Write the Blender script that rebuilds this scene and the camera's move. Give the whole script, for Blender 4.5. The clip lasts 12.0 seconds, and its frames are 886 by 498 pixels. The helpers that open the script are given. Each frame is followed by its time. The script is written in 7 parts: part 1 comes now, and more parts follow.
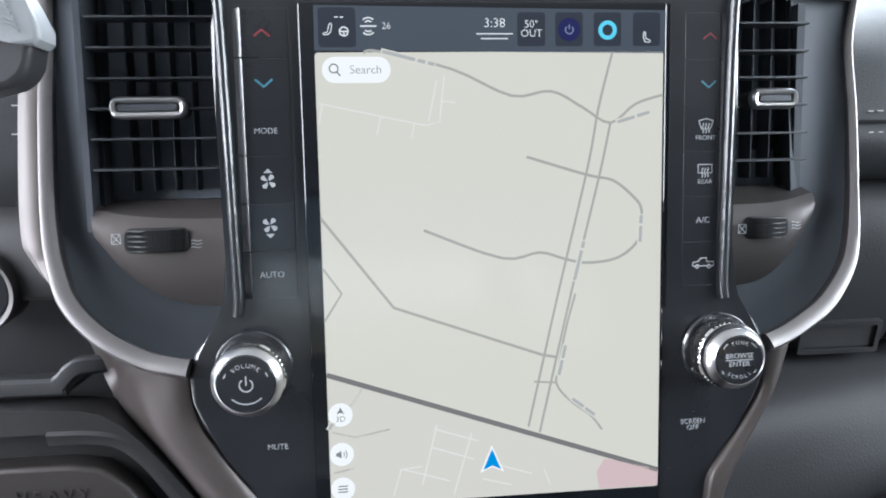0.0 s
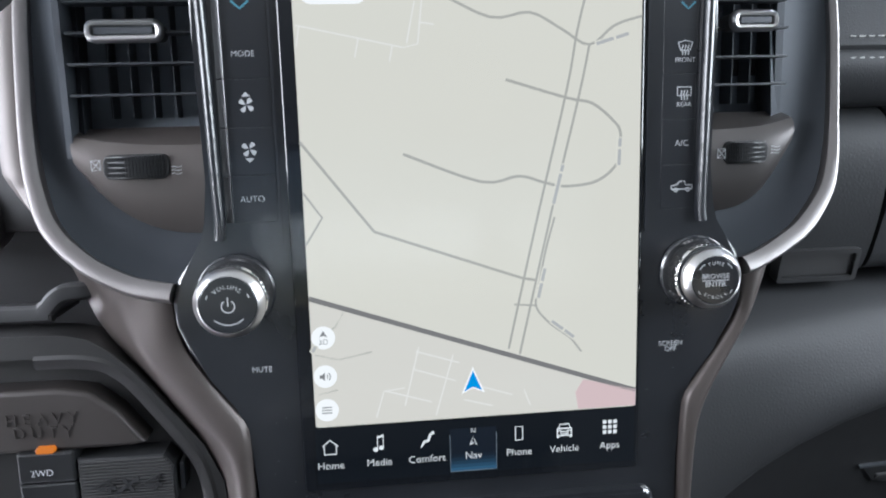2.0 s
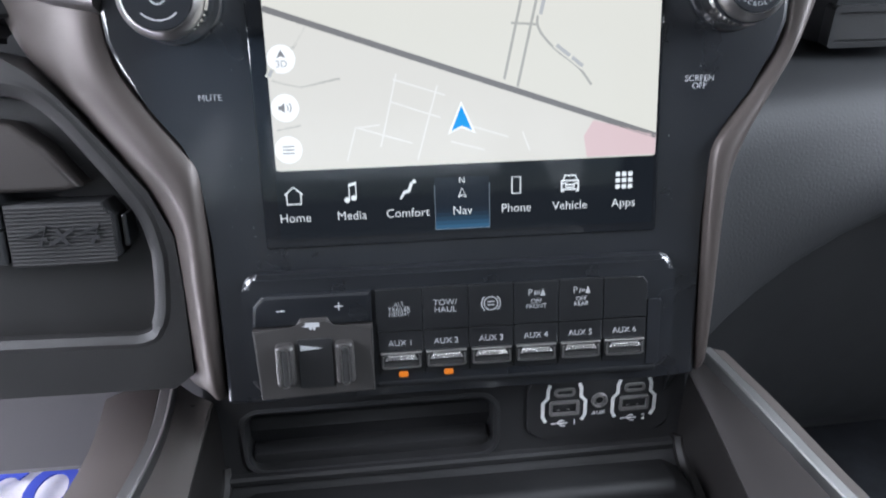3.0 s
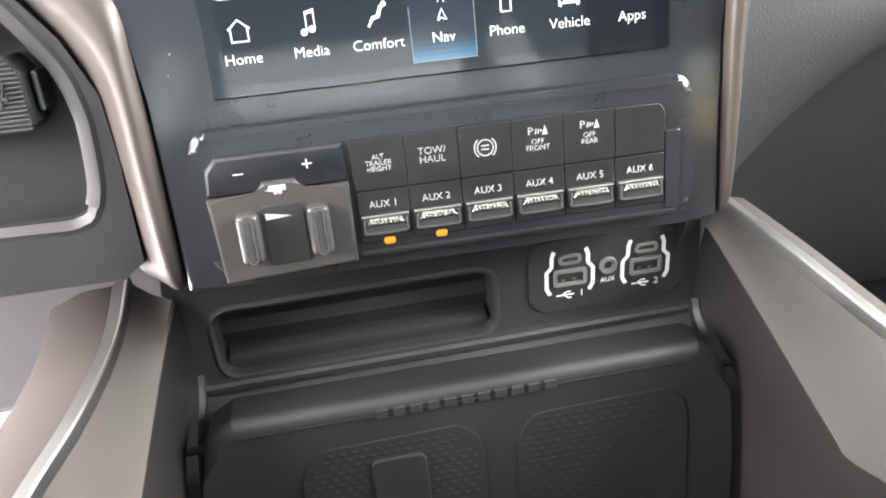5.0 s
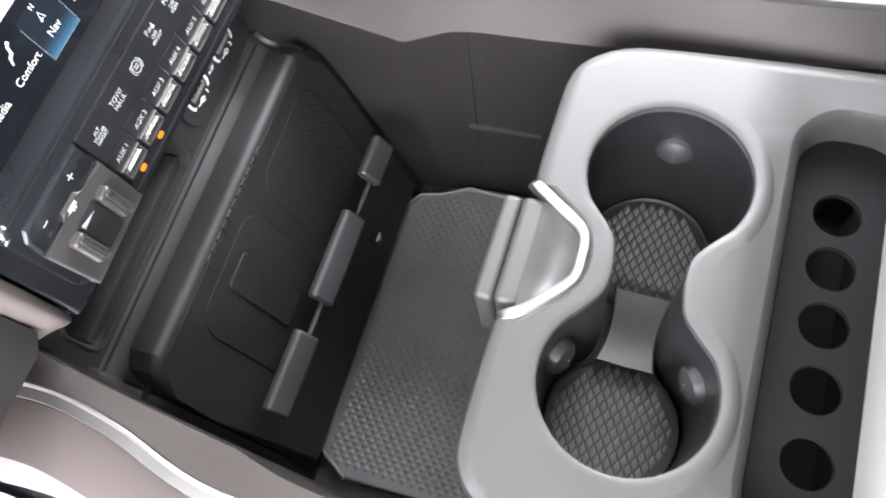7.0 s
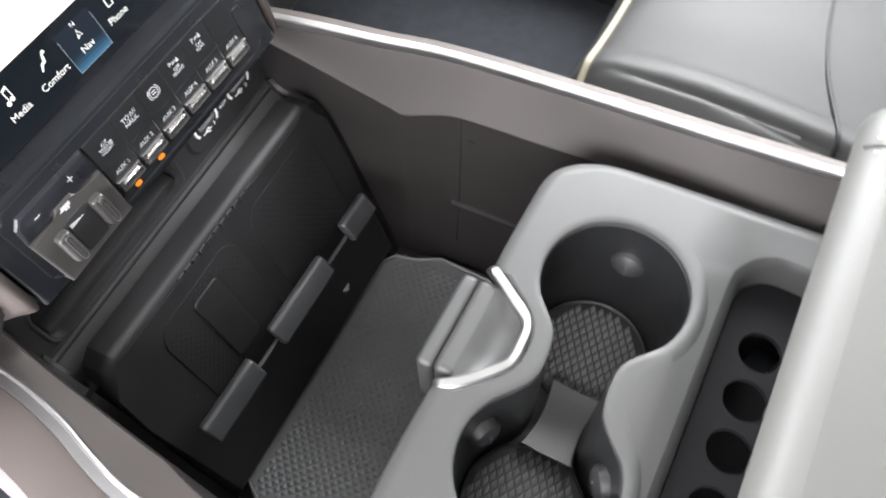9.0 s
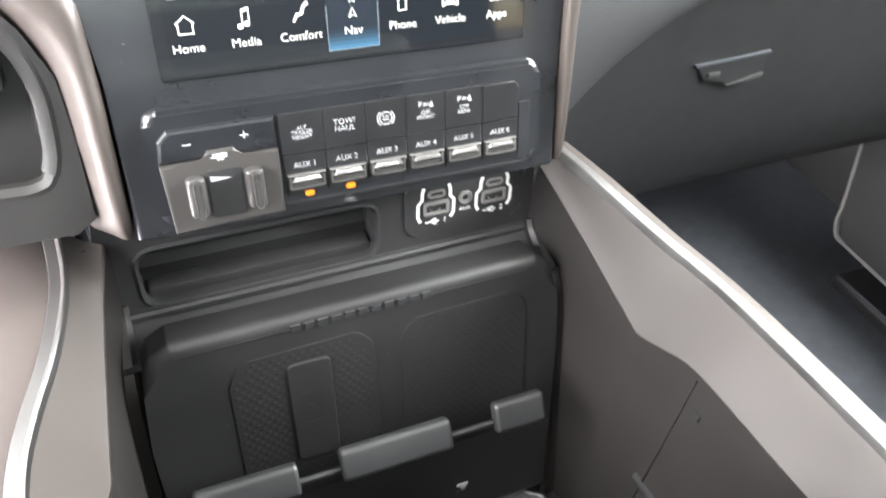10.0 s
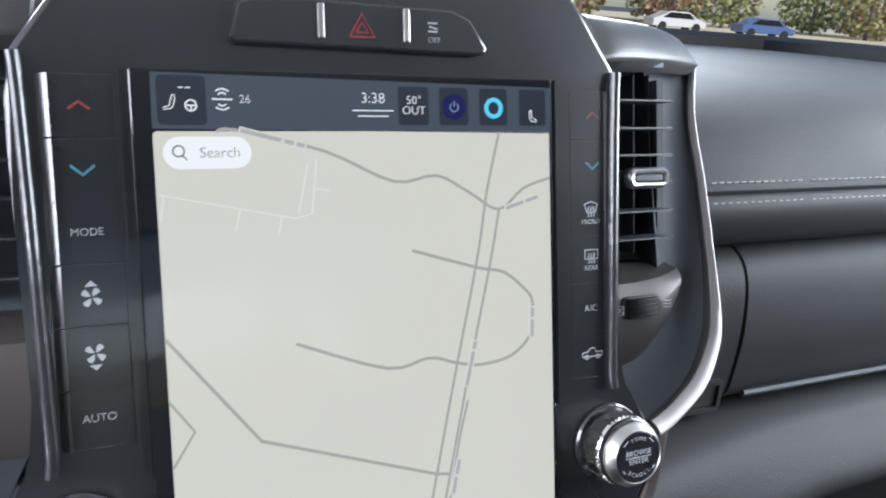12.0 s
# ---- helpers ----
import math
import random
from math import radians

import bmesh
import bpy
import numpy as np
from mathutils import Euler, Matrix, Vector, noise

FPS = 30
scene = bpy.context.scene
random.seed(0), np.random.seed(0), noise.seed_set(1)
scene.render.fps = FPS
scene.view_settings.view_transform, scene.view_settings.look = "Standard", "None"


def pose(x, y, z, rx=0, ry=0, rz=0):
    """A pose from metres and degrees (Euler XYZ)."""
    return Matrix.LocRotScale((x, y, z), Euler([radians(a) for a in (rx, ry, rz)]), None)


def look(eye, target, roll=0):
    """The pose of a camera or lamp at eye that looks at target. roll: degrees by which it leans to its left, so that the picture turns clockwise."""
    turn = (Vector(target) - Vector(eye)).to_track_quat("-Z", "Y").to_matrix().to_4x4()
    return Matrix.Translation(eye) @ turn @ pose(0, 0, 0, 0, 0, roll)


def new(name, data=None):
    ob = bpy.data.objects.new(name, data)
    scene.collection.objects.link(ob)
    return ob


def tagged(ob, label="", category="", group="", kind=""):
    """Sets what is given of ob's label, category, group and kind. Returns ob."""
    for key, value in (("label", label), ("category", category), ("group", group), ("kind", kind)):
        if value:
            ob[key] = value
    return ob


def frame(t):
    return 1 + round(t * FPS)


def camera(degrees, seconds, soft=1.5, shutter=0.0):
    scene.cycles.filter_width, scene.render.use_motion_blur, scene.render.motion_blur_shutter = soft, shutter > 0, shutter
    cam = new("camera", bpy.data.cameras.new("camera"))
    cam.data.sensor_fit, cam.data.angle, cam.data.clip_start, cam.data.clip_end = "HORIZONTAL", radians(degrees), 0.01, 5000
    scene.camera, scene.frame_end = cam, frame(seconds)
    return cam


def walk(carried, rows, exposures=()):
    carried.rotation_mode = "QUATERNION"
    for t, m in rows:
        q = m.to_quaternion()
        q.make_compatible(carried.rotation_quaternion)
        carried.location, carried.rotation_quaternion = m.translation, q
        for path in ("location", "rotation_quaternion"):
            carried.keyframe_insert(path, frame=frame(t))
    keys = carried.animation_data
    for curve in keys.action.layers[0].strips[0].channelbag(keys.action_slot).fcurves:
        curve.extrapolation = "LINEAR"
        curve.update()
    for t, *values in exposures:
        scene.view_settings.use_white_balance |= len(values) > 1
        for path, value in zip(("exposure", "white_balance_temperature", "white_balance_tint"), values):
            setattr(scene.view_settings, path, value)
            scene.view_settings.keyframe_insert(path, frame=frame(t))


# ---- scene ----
cam = camera(60.58, 12.0, soft=1.9, shutter=0.15)
PATH = [
    (0, (-0.0579, -0.2899, 1.5850), (-0.0053, 0.1726, 1.4023), 0.58),
    (0.5, (-0.0568, -0.2884, 1.5862), (-0.0006, 0.1734, 1.4029), 0.68),
    (1, (-0.0548, -0.2891, 1.5825), (0.0033, 0.1725, 1.3993), 0.60),
    (1.5, (-0.0501, -0.2935, 1.5878), (0.0030, 0.1647, 1.3949), 0.40),
    (2, (-0.0517, -0.2991, 1.5715), (0.0030, 0.1521, 1.3632), 0.30),
    (2.5, (-0.0465, -0.2939, 1.5256), (0.0035, 0.1469, 1.2948), 0.06),
    (3, (-0.0330, -0.2875, 1.4697), (0.0042, 0.1425, 1.2172), -0.48),
    (3.5, (-0.0254, -0.2680, 1.4259), (0.0026, 0.1518, 1.1558), -0.74),
    (3.7, (-0.0247, -0.2616, 1.4130), (0.0022, 0.1566, 1.1403), -0.78),
    (5.3, (-0.0505, -0.2640, 1.4212), (0.0205, 0.1241, 1.1141), -6.51),
    (5.5, (-0.0673, -0.2724, 1.4297), (0.0251, 0.0951, 1.1035), -9.18),
    (6, (-0.0938, -0.2735, 1.4664), (0.0592, 0.0038, 1.0795), -15.09),
    (6.5, (-0.1231, -0.2696, 1.5094), (0.0460, -0.0881, 1.0752), -18.78),
    (7, (-0.1509, -0.2686, 1.5691), (0.0211, -0.1531, 1.1140), -17.32),
    (7.2, (-0.1664, -0.2714, 1.5881), (0.0098, -0.1780, 1.1296), -15.32),
    (8.8, (-0.1836, -0.2749, 1.6165), (0.0259, -0.1963, 1.1693), -1.93),
    (9, (-0.1548, -0.2865, 1.5975), (0.0564, -0.1685, 1.1599), -1.75),
    (9.5, (-0.1123, -0.3052, 1.5251), (0.0865, -0.0803, 1.1253), 2.99),
    (10, (-0.0919, -0.2978, 1.4849), (0.0708, 0.0261, 1.1405), 6.61),
    (10.5, (-0.0819, -0.2716, 1.4987), (0.0603, 0.1154, 1.2159), 6.53),
    (11, (-0.0912, -0.2539, 1.5429), (0.0461, 0.1675, 1.3115), 6.18),
    (11.5, (-0.1030, -0.2314, 1.5804), (0.0496, 0.2059, 1.3921), 5.39),
    (12, (-0.0913, -0.2214, 1.5968), (0.1078, 0.2080, 1.4356), 4.66),
]
EXPOSURES = [
    (0.0, 0.15, 6000, 9), (2.0, 0.15, 6000, 9), (2.6, 0.2, 5950, 10), (3.1, 0.5, 5950, 11), (3.35, 1.15, 6500, 11), (3.6, 1.6, 6800, 11), (5.5, 1.85, 6850, 9), (6.0, 1.85, 6650, 10), (6.5, 1.65, 6500, 11), (7.0, 1.7, 6550, 12), (8.8, 1.25, 6700, 11), (9.0, 1.25, 6650, 11),
    (9.6, 1.78, 6500, 11), (10.0, 2.2, 6750, 8), (10.5, 1.6, 6800, 9), (10.7, 0.6, 6600, 10), (11.0, 0.22, 6100, 10), (11.4, 0.15, 6000, 10), (12.0, 0.08, 6000, 10),
]
walk(cam, [(t, look(eye, target, roll)) for t, eye, target, roll in PATH], EXPOSURES)

# ---- light ----
world = bpy.data.worlds.new("sky")
scene.world = world
world.use_nodes = True
wn = world.node_tree
sky = wn.nodes.new("ShaderNodeTexSky")
sky.sky_type, sky.sun_disc = "NISHITA", False
sky.sun_elevation, sky.sun_rotation = radians(46), radians(170)
wn.links.new(sky.outputs[0], wn.nodes["Background"].inputs[0])
wn.nodes["Background"].inputs[1].default_value = 0.12

sun = new("sun", bpy.data.lights.new("sun", "SUN"))
sun.data.energy, sun.data.angle, sun.data.color = 4.0, radians(6), (1.0, 0.96, 0.9)
sun.matrix_world = look((0, 0, 10), (-1.3, 7.4, 2.0))


def window_light(name, eye, target, w, h, watts, color=(0.93, 0.97, 1.0)):
    lamp = bpy.data.lights.new(name, "AREA")
    lamp.shape, lamp.size, lamp.size_y, lamp.energy, lamp.color = "RECTANGLE", w, h, watts, color
    ob = new(name, lamp)
    ob.matrix_world = look(eye, target)
    return ob


window_light("windshield_daylight", (0, 0.60, 1.86), (0, -0.25, 1.30), 1.3, 0.36, 33, (0.93, 0.97, 1.0))
window_light("driver_window_daylight", (-0.82, -0.20, 1.70), (0.0, -0.15, 1.30), 0.80, 0.42, 17, (0.98, 0.97, 1.0))
window_light("driver_door_daylight", (-0.84, 0.10, 1.06), (-0.30, 0.12, 1.00), 0.50, 0.36, 10, (0.98, 0.96, 1.0))
window_light("passenger_window_daylight", (0.80, -0.16, 1.70), (0.0, -0.12, 1.25), 0.76, 0.42, 17, (0.95, 0.98, 1.0))


# ---- materials ----
def material(name, color, rough=0.5, metal=0.0, coat=0.0, bump=(), vary=0.0, vary_scale=40.0, glow=0.0, spec=0.5):
    m = bpy.data.materials.new(name)
    m.use_nodes = True
    nt = m.node_tree
    b = nt.nodes["Principled BSDF"]
    rgb = (*color, 1.0)
    b.inputs["Base Color"].default_value = rgb
    b.inputs["Roughness"].default_value = rough
    b.inputs["Metallic"].default_value = metal
    b.inputs["Coat Weight"].default_value = coat
    b.inputs["Coat Roughness"].default_value = 0.04
    b.inputs["Specular IOR Level"].default_value = spec
    if glow:
        b.inputs["Emission Color"].default_value = rgb
        b.inputs["Emission Strength"].default_value = glow
        b.inputs["Base Color"].default_value = (0.002, 0.002, 0.002, 1)
    at = nt.nodes.new("ShaderNodeTexCoord")
    if vary:
        n = nt.nodes.new("ShaderNodeTexNoise")
        n.inputs["Scale"].default_value, n.inputs["Detail"].default_value = vary_scale, 6
        nt.links.new(at.outputs["Object"], n.inputs["Vector"])
        mix = nt.nodes.new("ShaderNodeMix")
        mix.data_type = "RGBA"
        mix.inputs["A"].default_value = tuple(c * (1 - vary) for c in color) + (1,)
        mix.inputs["B"].default_value = tuple(min(1, c * (1 + vary)) for c in color) + (1,)
        nt.links.new(n.outputs["Fac"], mix.inputs["Factor"])
        if not glow:
            nt.links.new(mix.outputs["Result"], b.inputs["Base Color"])
        else:
            nt.links.new(mix.outputs["Result"], b.inputs["Emission Color"])
        ramp = nt.nodes.new("ShaderNodeMapRange")
        ramp.inputs["To Min"].default_value = max(0.02, rough - 0.10)
        ramp.inputs["To Max"].default_value = min(1, rough + 0.10)
        nt.links.new(n.outputs["Fac"], ramp.inputs["Value"])
        nt.links.new(ramp.outputs["Result"], b.inputs["Roughness"])
    if bump:
        kind, scale, strength, dist = bump
        if kind == "leather":
            t = nt.nodes.new("ShaderNodeTexVoronoi")
            t.feature = "DISTANCE_TO_EDGE"
            out = t.outputs["Distance"]
        else:
            t = nt.nodes.new("ShaderNodeTexNoise")
            t.inputs["Detail"].default_value = 4
            out = t.outputs["Fac"]
        t.inputs["Scale"].default_value = scale
        nt.links.new(at.outputs["Object"], t.inputs["Vector"])
        bp = nt.nodes.new("ShaderNodeBump")
        bp.inputs["Strength"].default_value, bp.inputs["Distance"].default_value = strength, dist
        nt.links.new(out, bp.inputs["Height"])
        nt.links.new(bp.outputs["Normal"], b.inputs["Normal"])
    return m


GLOSS = material("piano_black", (0.0100, 0.0112, 0.0138), 0.30, coat=1.0, vary=0.3, vary_scale=25)
GLOSS.node_tree.nodes["Principled BSDF"].inputs["Coat Roughness"].default_value = 0.09
# the moulded ribs are wavy, which breaks up their long highlights
RIB = material("moulded_piano_black", (0.0100, 0.0112, 0.0138), 0.36, coat=0.7, bump=("noise", 42, 0.6, 0.0022), vary=0.3, vary_scale=25)
RIB.node_tree.links.new(RIB.node_tree.nodes["Bump"].outputs["Normal"], RIB.node_tree.nodes["Principled BSDF"].inputs["Coat Normal"])
RIB.node_tree.nodes["Principled BSDF"].inputs["Coat Roughness"].default_value = 0.12
SATIN = material("satin_black_plastic", (0.026, 0.026, 0.027), 0.42, bump=("noise", 2500, 0.15, 0.0002), vary=0.2)
DARK = material("dark_grained_plastic", (0.026, 0.0255, 0.026), 0.52, bump=("leather", 900, 0.35, 0.0003), vary=0.25, vary_scale=30)
LINER = material("warm_grey_liner", (0.0120, 0.0106, 0.0102), 0.5, bump=("leather", 900, 0.3, 0.0003), vary=0.2, vary_scale=20)
# near-black that stands in for the armrest's shadow in the pen trough
MATT = material("trough_shade_black", (0.0045, 0.0045, 0.005), 0.85, spec=0.12, vary=0.2)
VOID = material("deep_black_plastic", (0.0095, 0.0098, 0.0108), 0.6, vary=0.2)
# driver-side taupe, paled to carry the light from the driver's window
TAUPE = material("lit_taupe_plastic", (0.098, 0.086, 0.081), 0.45, metal=0.4, bump=("noise", 3500, 0.1, 0.0002), vary=0.06, vary_scale=18)
COLUMNS = material("bronze_taupe_paint", (0.069, 0.058, 0.0535), 0.42, metal=0.4, bump=("noise", 3500, 0.1, 0.0002), vary=0.06, vary_scale=18)
# the same trim darkened, for the dimmer passenger side
CONSOLE = material("shaded_taupe_paint", (0.062, 0.0565, 0.0545), 0.36, metal=0.5, bump=("noise", 3500, 0.1, 0.0002), vary=0.06, vary_scale=18)
FLANK = material("dark_taupe_paint", (0.072, 0.061, 0.057), 0.42, metal=0.3, bump=("noise", 3500, 0.1, 0.0002), vary=0.06, vary_scale=18)
SCOOP = material("slate_grey_plastic", (0.052, 0.057, 0.065), 0.50, bump=("noise", 3000, 0.12, 0.0002), vary=0.07, vary_scale=22)
GREY = material("light_grey_plastic", (0.037, 0.0374, 0.0370), 0.50, bump=("noise", 2800, 0.12, 0.0002), vary=0.05, vary_scale=16)
LEATHER = material("black_leatherette", (0.0215, 0.0224, 0.0244), 0.64, spec=0.25, bump=("leather", 620, 0.5, 0.0004), vary=0.2, vary_scale=12)
SEATING = material("grey_leather", (0.039, 0.0392, 0.0390), 0.58, bump=("leather", 520, 0.45, 0.0004), vary=0.08, vary_scale=9)
ARMREST = material("grey_vinyl", (0.070, 0.0700, 0.0665), 0.5, bump=("leather", 700, 0.35, 0.0003), vary=0.05, vary_scale=9)
CHROME = material("chrome", (0.68, 0.67, 0.66), 0.2, metal=1.0)
SILVER = material("satin_silver", (0.36, 0.36, 0.355), 0.38, metal=1.0, vary=0.05)
BRUSHED = material("satin_chrome", (0.50, 0.49, 0.485), 0.30, metal=1.0)
RAILING = material("satin_rail_metal", (0.26, 0.257, 0.256), 0.42, metal=1.0, bump=("noise", 900, 0.08, 0.0002), vary=0.06, vary_scale=25)
TRIM_METAL = material("satin_trim_metal", (0.205, 0.193, 0.190), 0.48, metal=1.0, bump=("noise", 900, 0.08, 0.0002), vary=0.06, vary_scale=25)
GRAINED = material("charcoal_grained_vinyl", (0.024, 0.0247, 0.0263), 0.6, spec=0.22, bump=("leather", 420, 0.32, 0.0005), vary=0.15, vary_scale=10)
PADDING = material("dark_satin_pad", (0.075, 0.074, 0.073), 0.30, metal=0.6, vary=0.08)
# tread rubber paled so the lozenges carry their glossy highlights
TREAD = material("highlight_rubber_tread", (0.14, 0.14, 0.138), 0.24, vary=0.12)
PORT = material("grey_port_plastic", (0.16, 0.155, 0.15), 0.4, vary=0.08)
BUTTON = material("black_button_plastic", (0.011, 0.0115, 0.0125), 0.33, bump=("noise", 2500, 0.1, 0.0002), vary=0.2)
KNEE = material("black_knee_plastic", (0.0145, 0.0140, 0.0140), 0.45, bump=("leather", 900, 0.3, 0.0003), vary=0.2)
BRONZE = material("dark_bronze_plastic", (0.036, 0.031, 0.029), 0.42, metal=0.2, bump=("noise", 3500, 0.1, 0.0002), vary=0.08)
CONTROL = material("warm_grey_plastic", (0.034, 0.032, 0.031), 0.4, bump=("noise", 3000, 0.1, 0.0002), vary=0.1)
RUBBER = material("black_rubber", (0.0095, 0.0095, 0.0101), 0.52, bump=("noise", 1600, 0.2, 0.0003), vary=0.25, vary_scale=35)
MATTING = material("charcoal_rubber_mat", (0.095, 0.096, 0.099), 0.45, bump=("noise", 1600, 0.2, 0.0003), vary=0.2, vary_scale=30)
GRIP = material("woven_black_rubber", (0.0085, 0.0085, 0.009), 0.8, spec=0.2, vary=0.2, vary_scale=35)
FINS = material("grey_rubber", (0.0215, 0.0222, 0.0232), 0.45, bump=("noise", 1800, 0.15, 0.0002), vary=0.15)
PRINT = material("white_print", (0.38, 0.39, 0.40), 0.5)
BRIGHT_PRINT = material("bright_white_print", (0.80, 0.80, 0.79), 0.5)
PRINT_DIM = material("grey_print", (0.30, 0.31, 0.32), 0.5)
RED_PRINT = material("red_print", (0.17, 0.022, 0.028), 0.5)
BLUE_PRINT = material("blue_print", (0.05, 0.18, 0.24), 0.5)
THREAD = material("pale_thread", (0.30, 0.30, 0.29), 0.8)
PIPING = material("cream_piping", (0.32, 0.29, 0.22), 0.6, vary=0.08)
AMBER = material("amber_lamp", (1.0, 0.27, 0.012), 0.4, glow=0.55)
PAPER = material("white_floor_paper", (0.60, 0.57, 0.60), 0.7, bump=("noise", 60, 0.4, 0.004), vary=0.05)
INK = material("blue_ink", (0.03, 0.05, 0.32), 0.6)
CARPET = material("black_carpet", (0.040, 0.044, 0.052), 0.95, bump=("noise", 900, 0.6, 0.001), vary=0.4, vary_scale=60)
TRIM_LIGHT = material("light_lower_trim", (0.30, 0.255, 0.258), 0.5, bump=("noise", 2800, 0.12, 0.0002), vary=0.05)
HEADLINER = material("headliner", (0.42, 0.42, 0.41), 0.9, bump=("noise", 900, 0.3, 0.0005), vary=0.04)

# the lit display
GLASS = material("display_glass", (0.006, 0.007, 0.009), 0.05, coat=0.4, vary=0.1)
GLASS.node_tree.nodes["Map Range"].inputs["To Min"].default_value = 0.04
GLASS.node_tree.nodes["Map Range"].inputs["To Max"].default_value = 0.07
SCREEN_MAP = material("map_ground", (0.625, 0.602, 0.520), 0.12, glow=1.0, vary=0.015, vary_scale=14)
SCREEN_LOW = material("map_ground_built_up", (0.615, 0.587, 0.520), 0.12, glow=1.0)
SCREEN_PINK = material("map_ground_pink", (0.60, 0.45, 0.44), 0.12, glow=1.0)
SCREEN_ROAD = material("map_road", (0.37, 0.362, 0.325), 0.12, glow=1.0)
SCREEN_MAIN = material("map_main_road", (0.175, 0.170, 0.165), 0.12, glow=1.0)
SCREEN_LANE = material("map_lane", (0.70, 0.68, 0.63), 0.12, glow=1.0)
SCREEN_WHITE = material("screen_white", (0.84, 0.84, 0.82), 0.12, glow=1.0)
SCREEN_TEXT = material("screen_text", (0.72, 0.74, 0.74), 0.12, glow=1.0)
SCREEN_GREYTEXT = material("screen_grey_text", (0.20, 0.20, 0.20), 0.12, glow=1.0)
SCREEN_CAPTION = material("map_caption", (0.40, 0.40, 0.39), 0.12, glow=1.0)
SCREEN_BAR = material("screen_status_bar", (0.060, 0.073, 0.094), 0.10, glow=1.0)
SCREEN_TILE = material("screen_tile", (0.026, 0.032, 0.045), 0.10, glow=1.0)
SCREEN_NAV = material("screen_menu_bar", (0.004, 0.006, 0.009), 0.06, glow=1.0)
SCREEN_FADE = [material("screen_chosen_tile", (0.007 + 0.020 * u * u, 0.011 + 0.075 * u * u, 0.018 + 0.135 * u * u), 0.10, glow=1.0) for u in (0.0, 0.2, 0.4, 0.6, 0.8, 1.0)]
SCREEN_EDGE = material("screen_tile_edge", (0.20, 0.24, 0.28), 0.10, glow=1.0)
SCREEN_ICON = material("screen_dim_icon", (0.20, 0.24, 0.36), 0.12, glow=1.0)
SCREEN_BLUE = material("screen_blue", (0.0, 0.25, 0.62), 0.12, glow=1.0)
SCREEN_CYAN = material("screen_cyan", (0.12, 0.60, 0.80), 0.12, glow=1.0)
SCREEN_NAVY = material("screen_navy", (0.01, 0.012, 0.08), 0.12, glow=1.0)


# ---- making things ----
# the stack leans back 15 degrees: x right, y into the dash, z up along the screen
STACK = Matrix.Translation((0, 0, 1.33)) @ Matrix.Rotation(radians(-15), 4, "X")
PLAIN = Matrix()


def mesh_of(bm, name, mat, smooth=True, sharp=0.55):
    bmesh.ops.recalc_face_normals(bm, faces=bm.faces[:])
    for f in bm.faces:
        f.smooth = smooth
    for e in bm.edges:
        if len(e.link_faces) != 2:
            continue
        turn, sizes = e.calc_face_angle(0), [f.calc_area() for f in e.link_faces]
        if turn > sharp or (turn > 0.08 and max(sizes) > 10 * min(sizes)):
            e.smooth = False
    me = bpy.data.meshes.new(name)
    bm.to_mesh(me)
    bm.free()
    me.materials.append(mat)
    return me


def thing(name, label, category, group="", kind="", m=PLAIN):
    ob = tagged(new(name), label, category, group, kind)
    ob.empty_display_size = 0.01
    ob.matrix_world = m
    return ob


def solid(name, bm, mat, label, category, group="", kind="", m=PLAIN, smooth=True):
    ob = tagged(new(name, mesh_of(bm, name, mat, smooth)), label, category, group, kind)
    ob.matrix_world = m
    return ob


def part(name, bm, mat, parent, label="", smooth=True):
    ob = new(name, mesh_of(bm, name, mat, smooth))
    ob.parent = parent
    if label:
        ob["label"] = label
    return ob


def place(u, v, a, axis):
    return (u, a, v) if axis == "y" else (u, v, a) if axis == "z" else (a, u, v)


def rr(cx, cy, w, h, r, n=4):
    pts = []
    for qx, qy, a0 in ((1, 1, 0), (-1, 1, 90), (-1, -1, 180), (1, -1, 270)):
        for k in range(n + 1):
            a = radians(a0 + 90 * k / n)
            pts.append((cx + qx * (w / 2 - r) + r * math.cos(a), cy + qy * (h / 2 - r) + r * math.sin(a)))
    return pts


def circle(cx, cy, r, n=32):
    return [(cx + r * math.cos(2 * math.pi * k / n), cy + r * math.sin(2 * math.pi * k / n)) for k in range(n)]


def extrude(bm, pts, a, b, axis="y", bevel=0.0, seg=2):
    """A prism of the outline from a (its face) to b (its back); the edges of the face may be bevelled."""
    front = [bm.verts.new(place(u, v, a, axis)) for u, v in pts]
    back = [bm.verts.new(place(u, v, b, axis)) for u, v in pts]
    n = len(pts)
    face = bm.faces.new(front)
    bm.faces.new(back[::-1])
    for k in range(n):
        bm.faces.new((front[k], back[k], back[(k + 1) % n], front[(k + 1) % n]))
    if bevel:
        bmesh.ops.bevel(bm, geom=list(face.edges), offset=bevel, segments=seg, affect="EDGES", profile=0.5, clamp_overlap=True)
    return bm


def box(bm, x0, x1, y0, y1, z0, z1, bevel=0.0, seg=2):
    made = bmesh.ops.create_cube(bm, size=1.0)["verts"]
    for v in made:
        v.co = Vector((x0 + (v.co.x + 0.5) * (x1 - x0), y0 + (v.co.y + 0.5) * (y1 - y0), z0 + (v.co.z + 0.5) * (z1 - z0)))
    if bevel:
        edges = list({e for v in made for e in v.link_edges})
        bmesh.ops.bevel(bm, geom=edges, offset=bevel, segments=seg, affect="EDGES", profile=0.5, clamp_overlap=True)
    return bm


